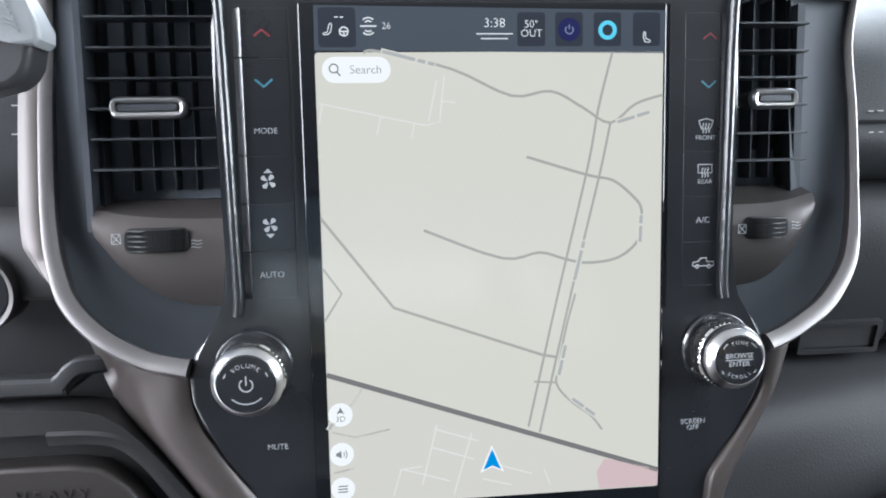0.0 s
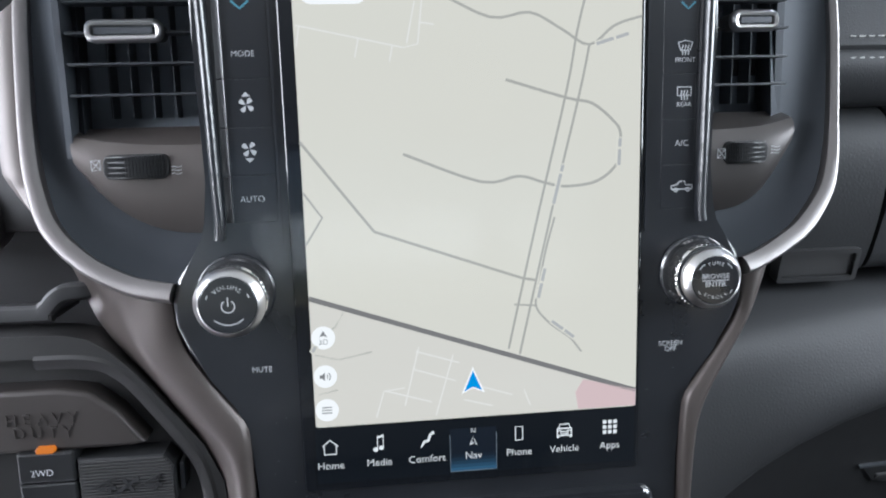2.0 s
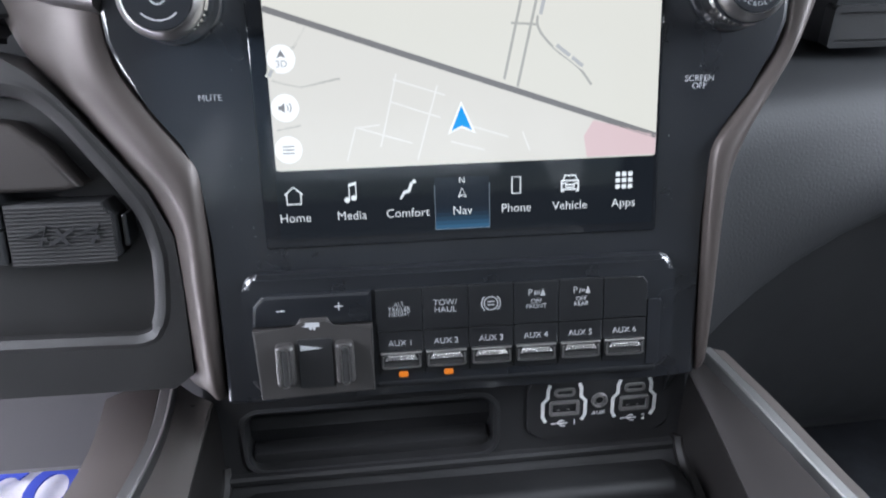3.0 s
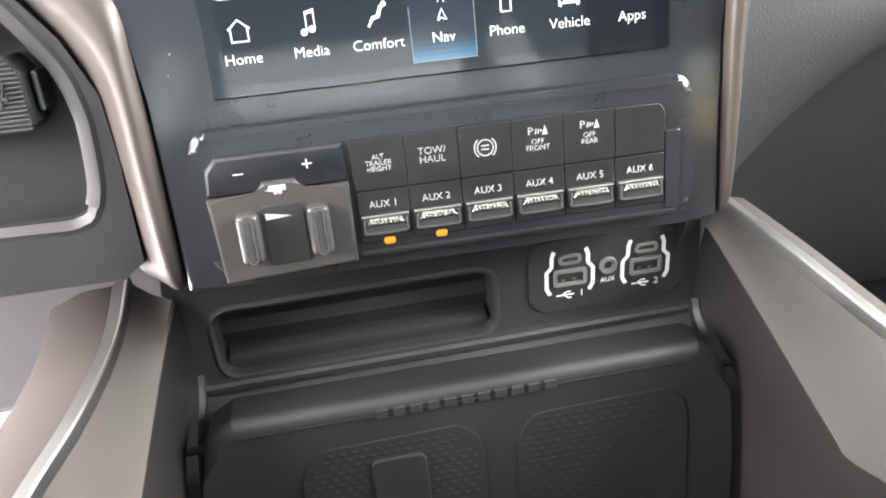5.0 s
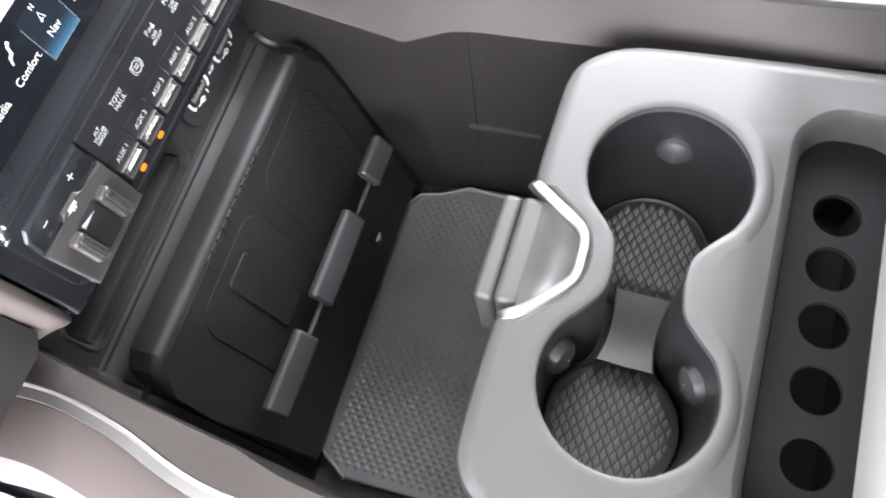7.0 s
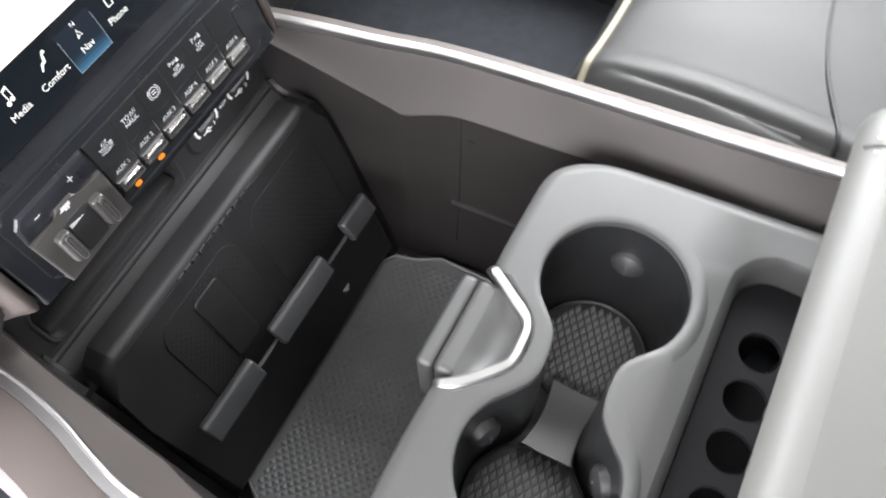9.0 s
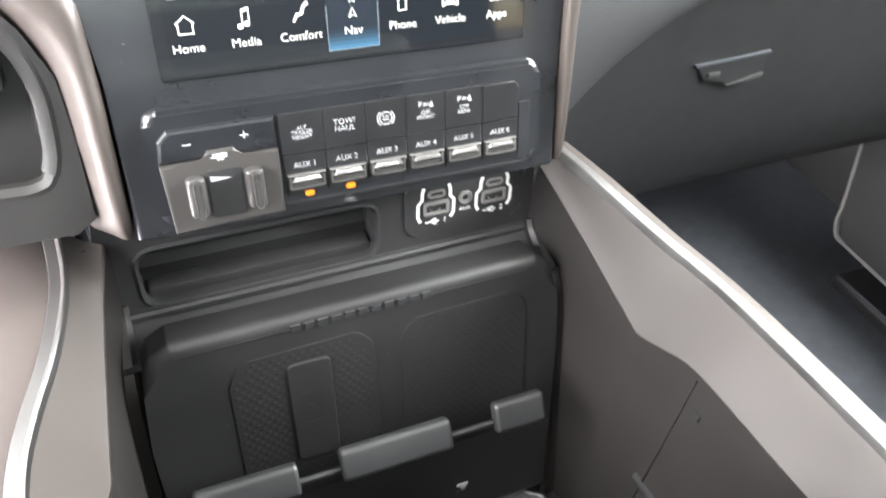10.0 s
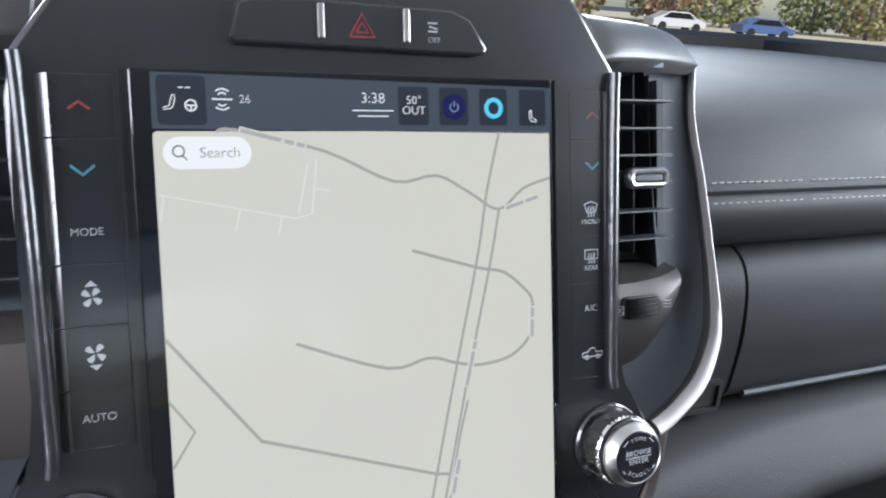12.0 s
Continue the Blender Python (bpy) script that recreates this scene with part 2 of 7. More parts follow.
def plate(bm, outer, holes, a, b, axis="y"):
    """A plate with holes from a (face) to b (back)."""
    loops, edges = [outer, *holes], []
    for loop in loops:
        vs = [bm.verts.new(place(u, v, a, axis)) for u, v in loop]
        edges += [bm.edges.new((vs[k], vs[(k + 1) % len(vs)])) for k in range(len(vs))]
    faces = [g for g in bmesh.ops.triangle_fill(bm, edges=edges, use_beauty=True)["geom"] if isinstance(g, bmesh.types.BMFace)]
    out = bmesh.ops.extrude_face_region(bm, geom=faces)["geom"]
    shift = Vector(place(0, 0, b - a, axis))
    for v in out:
        if isinstance(v, bmesh.types.BMVert):
            v.co += shift
    return bm


def sweep(bm, path, profile, up, closed=False, wide=None):
    """A closed profile of (side, up) carried along a path; wide(point) stretches it sideways."""
    path, up, rings = [Vector(p) for p in path], Vector(up), []
    n = len(path)
    for k, p in enumerate(path):
        ahead = path[(k + 1) % n] - path[k - 1] if closed else path[min(k + 1, n - 1)] - path[max(k - 1, 0)]
        ahead.normalize()
        side = ahead.cross(up).normalized()
        top = side.cross(ahead)
        w = wide(p) if wide else 1.0
        rings.append([bm.verts.new(p + side * a * w + top * b) for a, b in profile])
    q = len(profile)
    for k in range(n if closed else n - 1):
        one, two = rings[k], rings[(k + 1) % n]
        for j in range(q):
            bm.faces.new((one[j], one[(j + 1) % q], two[(j + 1) % q], two[j]))
    if not closed:
        bm.faces.new(rings[0][::-1])
        bm.faces.new(rings[-1])
    return bm


def shell(bm, rows, back):
    """A slab whose face is the grid of points rows, and whose back lies off by the vector back."""
    back = Vector(back)
    f = [[bm.verts.new(p) for p in row] for row in rows]
    b = [[bm.verts.new(Vector(p) + back) for p in row] for row in rows]
    n, q = len(rows), len(rows[0])
    for i in range(n - 1):
        for j in range(q - 1):
            bm.faces.new((f[i][j], f[i][j + 1], f[i + 1][j + 1], f[i + 1][j]))
            bm.faces.new((b[i][j], b[i + 1][j], b[i + 1][j + 1], b[i][j + 1]))
    for i in range(n - 1):
        bm.faces.new((f[i][0], f[i + 1][0], b[i + 1][0], b[i][0]))
        bm.faces.new((f[i][-1], b[i][-1], b[i + 1][-1], f[i + 1][-1]))
    for j in range(q - 1):
        bm.faces.new((f[0][j], b[0][j], b[0][j + 1], f[0][j + 1]))
        bm.faces.new((f[-1][j], f[-1][j + 1], b[-1][j + 1], b[-1][j]))
    return bm


def lathe(bm, profile, m=PLAIN, seg=48, ridge=None):
    """Turns (radius, height) round the local z axis. ridge(k, height, radius): radius of the k-th segment."""
    rings = []
    for r, h in profile:
        ring = []
        for k in range(seg):
            a = 2 * math.pi * k / seg
            rad = ridge(k, h, r) if ridge else r
            ring.append(bm.verts.new(m @ Vector((rad * math.cos(a), rad * math.sin(a), h))))
        rings.append(ring)
    for one, two in zip(rings, rings[1:]):
        for k in range(seg):
            bm.faces.new((one[k], one[(k + 1) % seg], two[(k + 1) % seg], two[k]))
    bm.faces.new(rings[0][::-1])
    bm.faces.new(rings[-1])
    return bm


def smoothed(pts, n=6):
    """A Catmull-Rom line through the points."""
    pts = [Vector(p) for p in pts]
    out = []
    for k in range(len(pts) - 1):
        p0, p1, p2, p3 = pts[max(k - 1, 0)], pts[k], pts[k + 1], pts[min(k + 2, len(pts) - 1)]
        for j in range(n):
            t = j / n
            out.append(0.5 * ((2 * p1) + (p2 - p0) * t + (2 * p0 - 5 * p1 + 4 * p2 - p3) * t * t + (3 * p1 - p0 - 3 * p2 + p3) * t ** 3))
    out.append(pts[-1])
    return out


FACING = Matrix.Rotation(radians(90), 4, "X")


def lettering(text, size, x, y, z, mat, parent, m=FACING, turn=0.0, name="lettering", depth=0.00012, label="", spacing=1.0):
    """Raised letters centred at (x, y, z), facing the viewer."""
    curve = bpy.data.curves.new(name, "FONT")
    curve.body, curve.size, curve.align_x, curve.align_y, curve.extrude = text, size, "CENTER", "CENTER", depth
    curve.offset = -0.011 * size if depth < 0.0003 else 0.0
    curve.space_line = 0.85
    curve.space_character = spacing
    curve.resolution_u = 3
    tmp = new("draft", curve)
    bpy.context.view_layer.update()
    me = bpy.data.meshes.new_from_object(tmp.evaluated_get(bpy.context.evaluated_depsgraph_get()))
    bpy.data.objects.remove(tmp)
    me.transform(Matrix.Translation((x, y, z)) @ m @ Matrix.Rotation(radians(turn), 4, "Z"))
    me.materials.clear()
    me.materials.append(mat)
    ob = new(name, me)
    ob.parent = parent
    if label:
        ob["label"] = label
    return ob


def ribbon(bm, pts, w, y, t=0.0002):
    """A flat strip along points (x, z) at depth y."""
    pts = [Vector((p[0], p[1])) for p in pts]
    left, right = [], []
    for k, p in enumerate(pts):
        d = (pts[min(k + 1, len(pts) - 1)] - pts[max(k - 1, 0)]).normalized()
        n = Vector((-d.y, d.x)) * w / 2
        left.append(p + n)
        right.append(p - n)
    rows = [[Vector((a.x, y, a.y)), Vector((b.x, y, b.y))] for a, b in zip(left, right)]
    return shell(bm, rows, (0, t, 0))


def strokes(lines, w, y, t=0.0002):
    bm = bmesh.new()
    for pts in lines:
        ribbon(bm, pts, w, y, t)
    return bm


def poly(pts, y, t=0.0002):
    return extrude(bmesh.new(), pts, y, y + t)


def arc(cx, cz, r, a0, a1, n=10):
    return [(cx + r * math.cos(radians(a0 + (a1 - a0) * k / n)), cz + r * math.sin(radians(a0 + (a1 - a0) * k / n))) for k in range(n + 1)]


def moved(pts, dx, dz, s=1.0):
    return [(dx + s * x, dz + s * z) for x, z in pts]


# ---- centre stack: gloss bezel ----
HALF = [(0.090, -0.0930), (0.1050, -0.0935), (0.1066, -0.0925), (0.1055, -0.02), (0.1060, 0.012), (0.1085, 0.0175), (0.1133, 0.0225), (0.124, 0.037), (0.1335, 0.052), (0.1378, 0.064),
        (0.1385, 0.076), (0.1355, 0.087), (0.1285, 0.0955), (0.1215, 0.103), (0.1192, 0.112), (0.1195, 0.13), (0.1205, 0.19), (0.1212, 0.232), (0.1180, 0.248),
        (0.0985, 0.276), (0.088, 0.285), (0.05, 0.290)]
OUTLINE = HALF + [(-x, z) for x, z in reversed(HALF)]
bezel = thing("center_stack_bezel", "tall gloss-black center stack bezel around the touchscreen", "dashboard bezel", m=STACK)
part("panel", extrude(bmesh.new(), OUTLINE, 0.0012, 0.055, bevel=0.0035, seg=3), GLOSS, bezel)

# outer ribs beside the key columns
for s in (-1, 1):
    rib = bmesh.new()
    path = [(s * x, 0.0005, z) for x, z in ((0.1172, 0.246), (0.1165, 0.232), (0.1155, 0.19), (0.1145, 0.13), (0.1142, 0.112), (0.1150, 0.104))]
    sweep(rib, smoothed(path, 5), [(-0.0024, 0.002)] + [(-0.0024 * math.cos(radians(w)), -0.0012 - 0.0030 * math.sin(radians(w))) for w in range(0, 181, 15)] + [(0.0024, 0.002)], (0, 1, 0))
    part("edge_rib", rib, RIB, bezel)
    groove = sweep(bmesh.new(), [(s * 0.0868, 0.0006, 0.242), (s * 0.0868, 0.0006, 0.10)], [(-0.0005, 0.001), (-0.0005, -0.0011), (0.0005, -0.0011), (0.0005, 0.001)], (0, 1, 0))
    part("edge_line", groove, GLOSS, bezel)


def fan_blades(cx, cz, r):
    shapes = []
    for k in range(4):
        a = radians(45 + 90 * k)
        c, s = math.cos(a), math.sin(a)
        shapes.append([(cx + r * (c * u - s * v), cz + r * (s * u + c * v)) for u, v in ((0.1, 0.0), (0.45, 0.32), (0.85, 0.42), (1.0, 0.12), (0.9, -0.2), (0.5, -0.12))])
    return shapes


def filled(shapes, y, t=0.0002):
    bm = bmesh.new()
    for s in shapes:
        extrude(bm, s, y, y + t)
    return bm


def steam(cx, cz, w, h, n=3):
    return [[(cx + (k - (n - 1) / 2) * w + 0.18 * w * math.sin(j * 1.4), cz + h * (j / 6 - 0.5)) for j in range(7)] for k in range(n)]


KEY_Y = 0.00095


def key(parent, x, z, w, h, name="climate_key"):
    return part(name, extrude(bmesh.new(), rr(x, z, w, h, 0.0012, 3), KEY_Y, 0.003, bevel=0.00022, seg=2), GLOSS, parent)


KEY_ROWS = (0.2290, 0.2075, 0.1865, 0.1650, 0.1437, 0.1220)
for k, z in enumerate(KEY_ROWS):
    left = key(bezel, -0.0980, z, 0.0204, 0.02125)
    right = key(bezel, 0.1026, z - 0.0015, 0.0165, 0.02125)
    for parent, s, xi, xo, zk in ((left, -1, 0.1078, 0.1114, z), (right, 1, 0.1117, 0.1143, z - 0.0015)):
        part("chamfer", extrude(bmesh.new(), [(s * xi, 0.003), (s * xi, -0.0009 if s < 0 else 0.0003), (s * xo, 0.0011), (s * xo, 0.003)], zk - 0.0104, zk + 0.0104, axis="z"), GLOSS, parent)
    y, xl, xr, zr = KEY_Y - 0.0002, -0.0990, 0.1050, z - 0.0015
    if k == 0:
        part("arrow", strokes([[(xl - 0.0034, z - 0.0012), (xl, z + 0.0014), (xl + 0.0034, z - 0.0012)]], 0.0010, y), RED_PRINT, left, "red up arrow")
        part("arrow", strokes([moved([(-0.0032, -0.0014), (0, 0.0012), (0.0032, -0.0014)], xr + 0.0013, zr)], 0.0009, y), RED_PRINT, right, "red up arrow")
    elif k == 1:
        part("arrow", strokes([[(xl - 0.0038, z + 0.0016), (xl, z - 0.0016), (xl + 0.0038, z + 0.0016)]], 0.0010, y), BLUE_PRINT, left, "blue down arrow")
        part("arrow", strokes([moved([(-0.0034, 0.0008), (0, -0.0022), (0.0034, 0.0008)], xr + 0.0010, zr)], 0.0009, y), BLUE_PRINT, right, "blue down arrow")
    elif k == 2:
        zr -= 0.0018
        lettering("MODE", 0.0037, xl, y, z, PRINT, left)
        part("demist_symbol", strokes([[(xr - 0.0035, zr + 0.0052), (xr - 0.0022, zr + 0.0015), (xr + 0.0022, zr + 0.0015), (xr + 0.0035, zr + 0.0052), (xr, zr + 0.0062), (xr - 0.0035, zr + 0.0052)],
                                       *steam(xr, zr + 0.0018, 0.0014, 0.0046)], 0.0005, y), PRINT, right)
        lettering("FRONT", 0.0031, xr, y, zr - 0.0028, PRINT, right)
    elif k == 3:
        zr -= 0.0018
        part("fan_symbol", filled(fan_blades(xl, z - 0.0008, 0.0036) + [[(xl - 0.002, z + 0.0030), (xl + 0.002, z + 0.0030), (xl, z + 0.0050)]], y), PRINT, left)
        part("demist_symbol", strokes([[(xr - 0.0034, zr + 0.0062), (xr + 0.0034, zr + 0.0062), (xr + 0.0034, zr + 0.0022), (xr - 0.0034, zr + 0.0022), (xr - 0.0034, zr + 0.0062)],
                                       *steam(xr, zr + 0.0024, 0.0014, 0.0046)], 0.0005, y), PRINT, right)
        lettering("REAR", 0.0031, xr, y, zr - 0.0020, PRINT, right)
    elif k == 4:
        part("fan_symbol", filled(fan_blades(xl, z + 0.0010, 0.0036) + [[(xl - 0.002, z - 0.0030), (xl, z - 0.0050), (xl + 0.002, z - 0.0030)]], y), PRINT, left)
        lettering("A/C", 0.0042, xr - 0.0006, y, zr - 0.0008, PRINT, right)
    else:
        lettering("AUTO", 0.0040, xl, y, z, PRINT, left)
        part("truck_symbol", strokes([[(xr - 0.0052, zr - 0.0012), (xr - 0.0052, zr + 0.0006), (xr - 0.0025, zr + 0.0010), (xr - 0.0012, zr + 0.0026), (xr + 0.0015, zr + 0.0026), (xr + 0.0018, zr + 0.0008),
                                       (xr + 0.0052, zr + 0.0008), (xr + 0.0052, zr - 0.0012), (xr - 0.0052, zr - 0.0012)], arc(xr - 0.003, zr - 0.0014, 0.0009, 0, 360), arc(xr + 0.003, zr - 0.0014, 0.0009, 0, 360)], 0.0005, y), PRINT, right)

lettering("MUTE", 0.0037, -0.1000, 0.0010, 0.0410, PRINT, bezel)
lettering("SCREEN\nOFF", 0.0036, 0.1014, 0.0010, 0.0404, PRINT, bezel)

# hazard switch strip above the screen
strip = part("hazard_switch_strip", extrude(bmesh.new(), [(-0.049, 0.2535), (-0.047, 0.2515), (0.047, 0.2505), (0.052, 0.2515), (0.053, 0.2535), (0.046, 0.2645), (0.038, 0.2680), (-0.036, 0.2690), (-0.046, 0.2660)], -0.003, 0.004, bevel=0.0012), GLOSS, bezel)
for x in (-0.0160, 0.0178):
    part("divider", extrude(bmesh.new(), rr(x, 0.2605, 0.0026, 0.0130, 0.0005, 1), -0.0045, 0.0, bevel=0.0006), BRUSHED, strip)
part("warning_triangle", strokes([[(-0.0050, 0.2555), (0.0050, 0.2555), (0.0, 0.2640), (-0.0050, 0.2555)], [(-0.0024, 0.2572), (0.0024, 0.2572), (0.0, 0.2610), (-0.0024, 0.2572)]], 0.0009, -0.0033), RED_PRINT, strip)
part("skid_symbol", strokes([[(0.0270, 0.2622), (0.0310, 0.2622)], [(0.0275, 0.2608), (0.0310, 0.2600)], [(0.0270, 0.2590), (0.0310, 0.2590)]], 0.0007, -0.0033), PRINT_DIM, strip)
lettering("OFF", 0.0032, 0.0295, -0.0032, 0.2556, PRINT_DIM, strip)


# ---- control knobs ----
def control_knob(name, x, z, r, reach, label, base_r):
    knob = thing(name, label, "control knob", "center stack knobs", m=STACK)
    turn = Matrix.Translation((x, 0.0012, z)) @ Matrix.Rotation(radians(90), 4, "X")

    def teeth(k, h, rad):
        if (k + 10) % 36 < 10:
            return rad + 0.0001
        return rad - (0.0009 if k % 4 < 2 else 0.0)

    part("base_ring", lathe(bmesh.new(), [(base_r + 0.002, -0.002), (base_r + 0.002, 0.0015), (base_r + 0.0012, 0.0025), (r - 0.001, 0.0025)], turn, 48), GLOSS, knob)
    part("barrel_core", lathe(bmesh.new(), [(base_r - 0.0016, 0.002), (base_r - 0.0016, reach - 0.006)], turn, 48), VOID, knob)
    part("knurled_barrel", lathe(bmesh.new(), [(base_r - 0.001, 0.004), (base_r, 0.005), (base_r, reach - 0.0095), (base_r - 0.0008, reach - 0.0082)], turn, 180, teeth), CHROME, knob, "knurled chrome barrel", smooth=False)
    part("collar", lathe(bmesh.new(), [(base_r - 0.0014, reach - 0.0086), (base_r - 0.0006, reach - 0.0080), (base_r - 0.0006, reach - 0.0066), (base_r - 0.0014, reach - 0.0062)], turn, 64), GLOSS, knob)
    part("rim", lathe(bmesh.new(), [(r - 0.001, reach - 0.0068), (r, reach - 0.0060), (r, reach - 0.0042), (r - 0.0004, reach - 0.0034), (r - 0.0022, reach - 0.0006), (r - 0.0028, reach - 0.0001), (r - 0.0034, reach - 0.0010)], turn, 64), BRUSHED, knob, "satin chrome rim")
    face = part("face", lathe(bmesh.new(), [(r - 0.0030, reach - 0.004), (r - 0.0030, reach - 0.0006), (r - 0.0036, reach - 0.0002), (0.001, reach - 0.0002)], turn, 64), GLOSS, knob, "gloss-black cap")
    return knob, face, 0.0012 - reach + 0.0001


def around(text, cx, cz, r, y, size, parent, mid, step, up=True):
    n = len(text)
    for k, ch in enumerate(text):
        a = mid + (k - (n - 1) / 2) * (-step if up else step)
        turn = a - 90 if up else a + 90
        lettering(ch, size, cx + r * math.cos(radians(a)), y, cz + r * math.sin(radians(a)), PRINT, parent, turn=turn)


vol, vface, vy = control_knob("volume_knob", -0.1090, 0.0792, 0.0156, 0.0265, "knurled chrome volume knob with black face", 0.0158)
around("VOLUME", -0.1090, 0.0792, 0.0080, vy, 0.0028, vface, 90, 16.0)
part("power_symbol", strokes([arc(-0.1090, 0.0787, 0.0028, 125, 415, 14), [(-0.1090, 0.0787), (-0.1090, 0.0827)]], 0.0006, vy), PRINT, vface)
part("volume_arc", strokes([arc(-0.1090, 0.0792, 0.0088, 225, 315, 12), arc(-0.1090, 0.0792, 0.0096, 150, 162, 3), arc(-0.1090, 0.0792, 0.0096, 18, 30, 3)], 0.0005, vy), PRINT, vface)
tune, tface, ty = control_knob("tune_knob", 0.1126, 0.0784, 0.0146, 0.0235, "knurled chrome tuning knob with lettered black face", 0.0160)
around("TUNE", 0.1126, 0.0784, 0.0082, ty, 0.0025, tface, 90, 16)
around("SCROLL", 0.1126, 0.0784, 0.0082, ty, 0.0025, tface, 270, 15, False)
lettering("BROWSE", 0.0034, 0.1126, ty, 0.0803, PRINT, tface)
lettering("ENTER", 0.0034, 0.1126, ty, 0.0765, PRINT, tface)
part("face_lines", strokes([[(0.1060, 0.0784), (0.1192, 0.0784)], arc(0.1126, 0.0784, 0.0096, 125, 145, 5), arc(0.1126, 0.0784, 0.0096, 35, 55, 5), arc(0.1126, 0.0784, 0.0096, 210, 222, 4), arc(0.1126, 0.0784, 0.0096, 318, 330, 4)], 0.0004, ty), PRINT, tface)

# ---- touchscreen ----
touch = thing("touchscreen", "portrait touchscreen showing a pale street map", "touchscreen", m=STACK)
part("glass", extrude(bmesh.new(), rr(0.0008, 0.1100, 0.1680, 0.2650, 0.0012, 2), 0.0, 0.02, bevel=0.0006), GLASS, touch)
status = part("status_bar", poly([(-0.0764, 0.2213), (0.0838, 0.2195), (0.0842, 0.2388), (-0.0762, 0.2408)], -0.0002), SCREEN_BAR, touch, "dark slate status bar")
mapv = part("map_view", poly(rr(0.0034, 0.1155, 0.1596, 0.2098, 0.0016, 3), -0.0002), SCREEN_MAP, touch, "pale map view")
menu = part("menu_bar", poly([(-0.0770, -0.0185), (0.0828, -0.0185), (0.0828, 0.0100), (-0.0770, 0.0100)], -0.0002), SCREEN_NAV, touch, "black menu bar")
L1, L2, L3 = -0.0004, -0.0006, -0.0008
XL, XR, ZB, ZT = -0.0763, 0.0830, 0.0110, 0.2202


def road(pts, w, mat=SCREEN_ROAD, y=L1, fine=4):
    line = [(p.x, p.z) for p in smoothed([(x, 0, z) for x, z in pts], fine)] if fine else pts
    return part("road", strokes([line], w, y), mat, mapv)


part("built_up_area", poly([(XL, ZB), (XR, ZB), (XR, 0.0195), (0.02, 0.0425), (XL, 0.0744)], L1), SCREEN_LOW, mapv)
part("pink_area", poly([(0.0535, ZB + 0.0002), (XR, ZB + 0.0002), (XR, 0.0195), (0.0560, 0.0265), (0.0520, 0.0200)], L2), SCREEN_PINK, mapv)
road([(-0.055, ZT), (-0.0482, 0.2208), (-0.0154, 0.2128), (0.0116, 0.2008), (0.0300, 0.2027), (0.0447, 0.1953), (0.0581, 0.1880), (0.0700, 0.1965), (XR, 0.2005)], 0.0012)
road([(0.0590, ZT), (0.0575, 0.2150), (0.0522, 0.1940), (0.0474, 0.1680), (0.0330, 0.1080), (0.0185, 0.0445)], 0.0011)
road([(0.0581, 0.1880), (0.0530, 0.1640), (0.0400, 0.1110), (0.0240, 0.0414)], 0.0011)
road([(0.0185, 0.1730), (0.0474, 0.1641), (0.0597, 0.1613), (0.0700, 0.1530), (0.0735, 0.1470), (0.0728, 0.1343), (0.0627, 0.1251), (0.0475, 0.1229), (0.0366, 0.1250), (0.0244, 0.1285), (0.0064, 0.1264), (-0.0298, 0.1404)], 0.0013)
road([(XL, 0.1472), (-0.0758, 0.1464), (-0.0445, 0.1049), (0.0255, 0.0794), (0.0324, 0.0780)], 0.0013, fine=0)
road([(0.0415, 0.1083), (0.0370, 0.0920), (0.0335, 0.0740), (0.0324, 0.0647), (0.0393, 0.0560), (0.0491, 0.0484), (0.0548, 0.0410)], 0.0010)
road([(0.0215, 0.0665), (0.0324, 0.0655)], 0.0009, fine=0)
road([(XL, 0.1243), (-0.0681, 0.1124), (-0.0755, 0.1010), (XL, 0.1000)], 0.0010, fine=0)
road([(XL, 0.0746), (XR, 0.0190)], 0.0024, SCREEN_MAIN, L2, fine=0)
road([(-0.0600, 0.0680), (-0.0650, 0.0600), (XL, 0.0524)], 0.0010, fine=0)
road([(-0.0750, 0.0470), (-0.0640, 0.0440), (-0.0480, 0.0470)], 0.0009, fine=0)
road([(-0.0745, 0.0272), (-0.0650, 0.0290)], 0.0009, fine=0)
for pts in ([(-0.0755, 0.1983), (-0.0280, 0.1880), (-0.0215, 0.1895), (-0.0190, 0.2100)], [(-0.0480, 0.1925), (-0.0500, 0.1840)], [(-0.0330, 0.1890), (-0.0345, 0.1820)], [(-0.0265, 0.1900), (-0.0225, 0.2080)],
            [(-0.0740, 0.1975), (-0.0755, 0.1890)], [(-0.0210, 0.1990), (-0.0140, 0.1980)]):
    road(pts, 0.0006, SCREEN_LANE, fine=0)
for pts in ([(-0.0255, 0.0480), (-0.0330, 0.0190)], [(-0.0280, 0.0370), (-0.0080, 0.0300)], [(-0.0090, 0.0430), (-0.0180, 0.0130)], [(-0.0270, 0.0460), (-0.0060, 0.0390)], [(-0.0420, 0.0270), (-0.0200, 0.0200)],
            [(-0.0330, 0.0280), (-0.0430, 0.0270), (-0.0470, 0.0140)], [(0.0050, 0.0260), (0.0200, 0.0210)], [(-0.0040, 0.0200), (0.0100, 0.0160)], [(0.0260, 0.0230), (0.0290, 0.0150)]):
    road(pts, 0.0006, SCREEN_LANE, L2, fine=0)
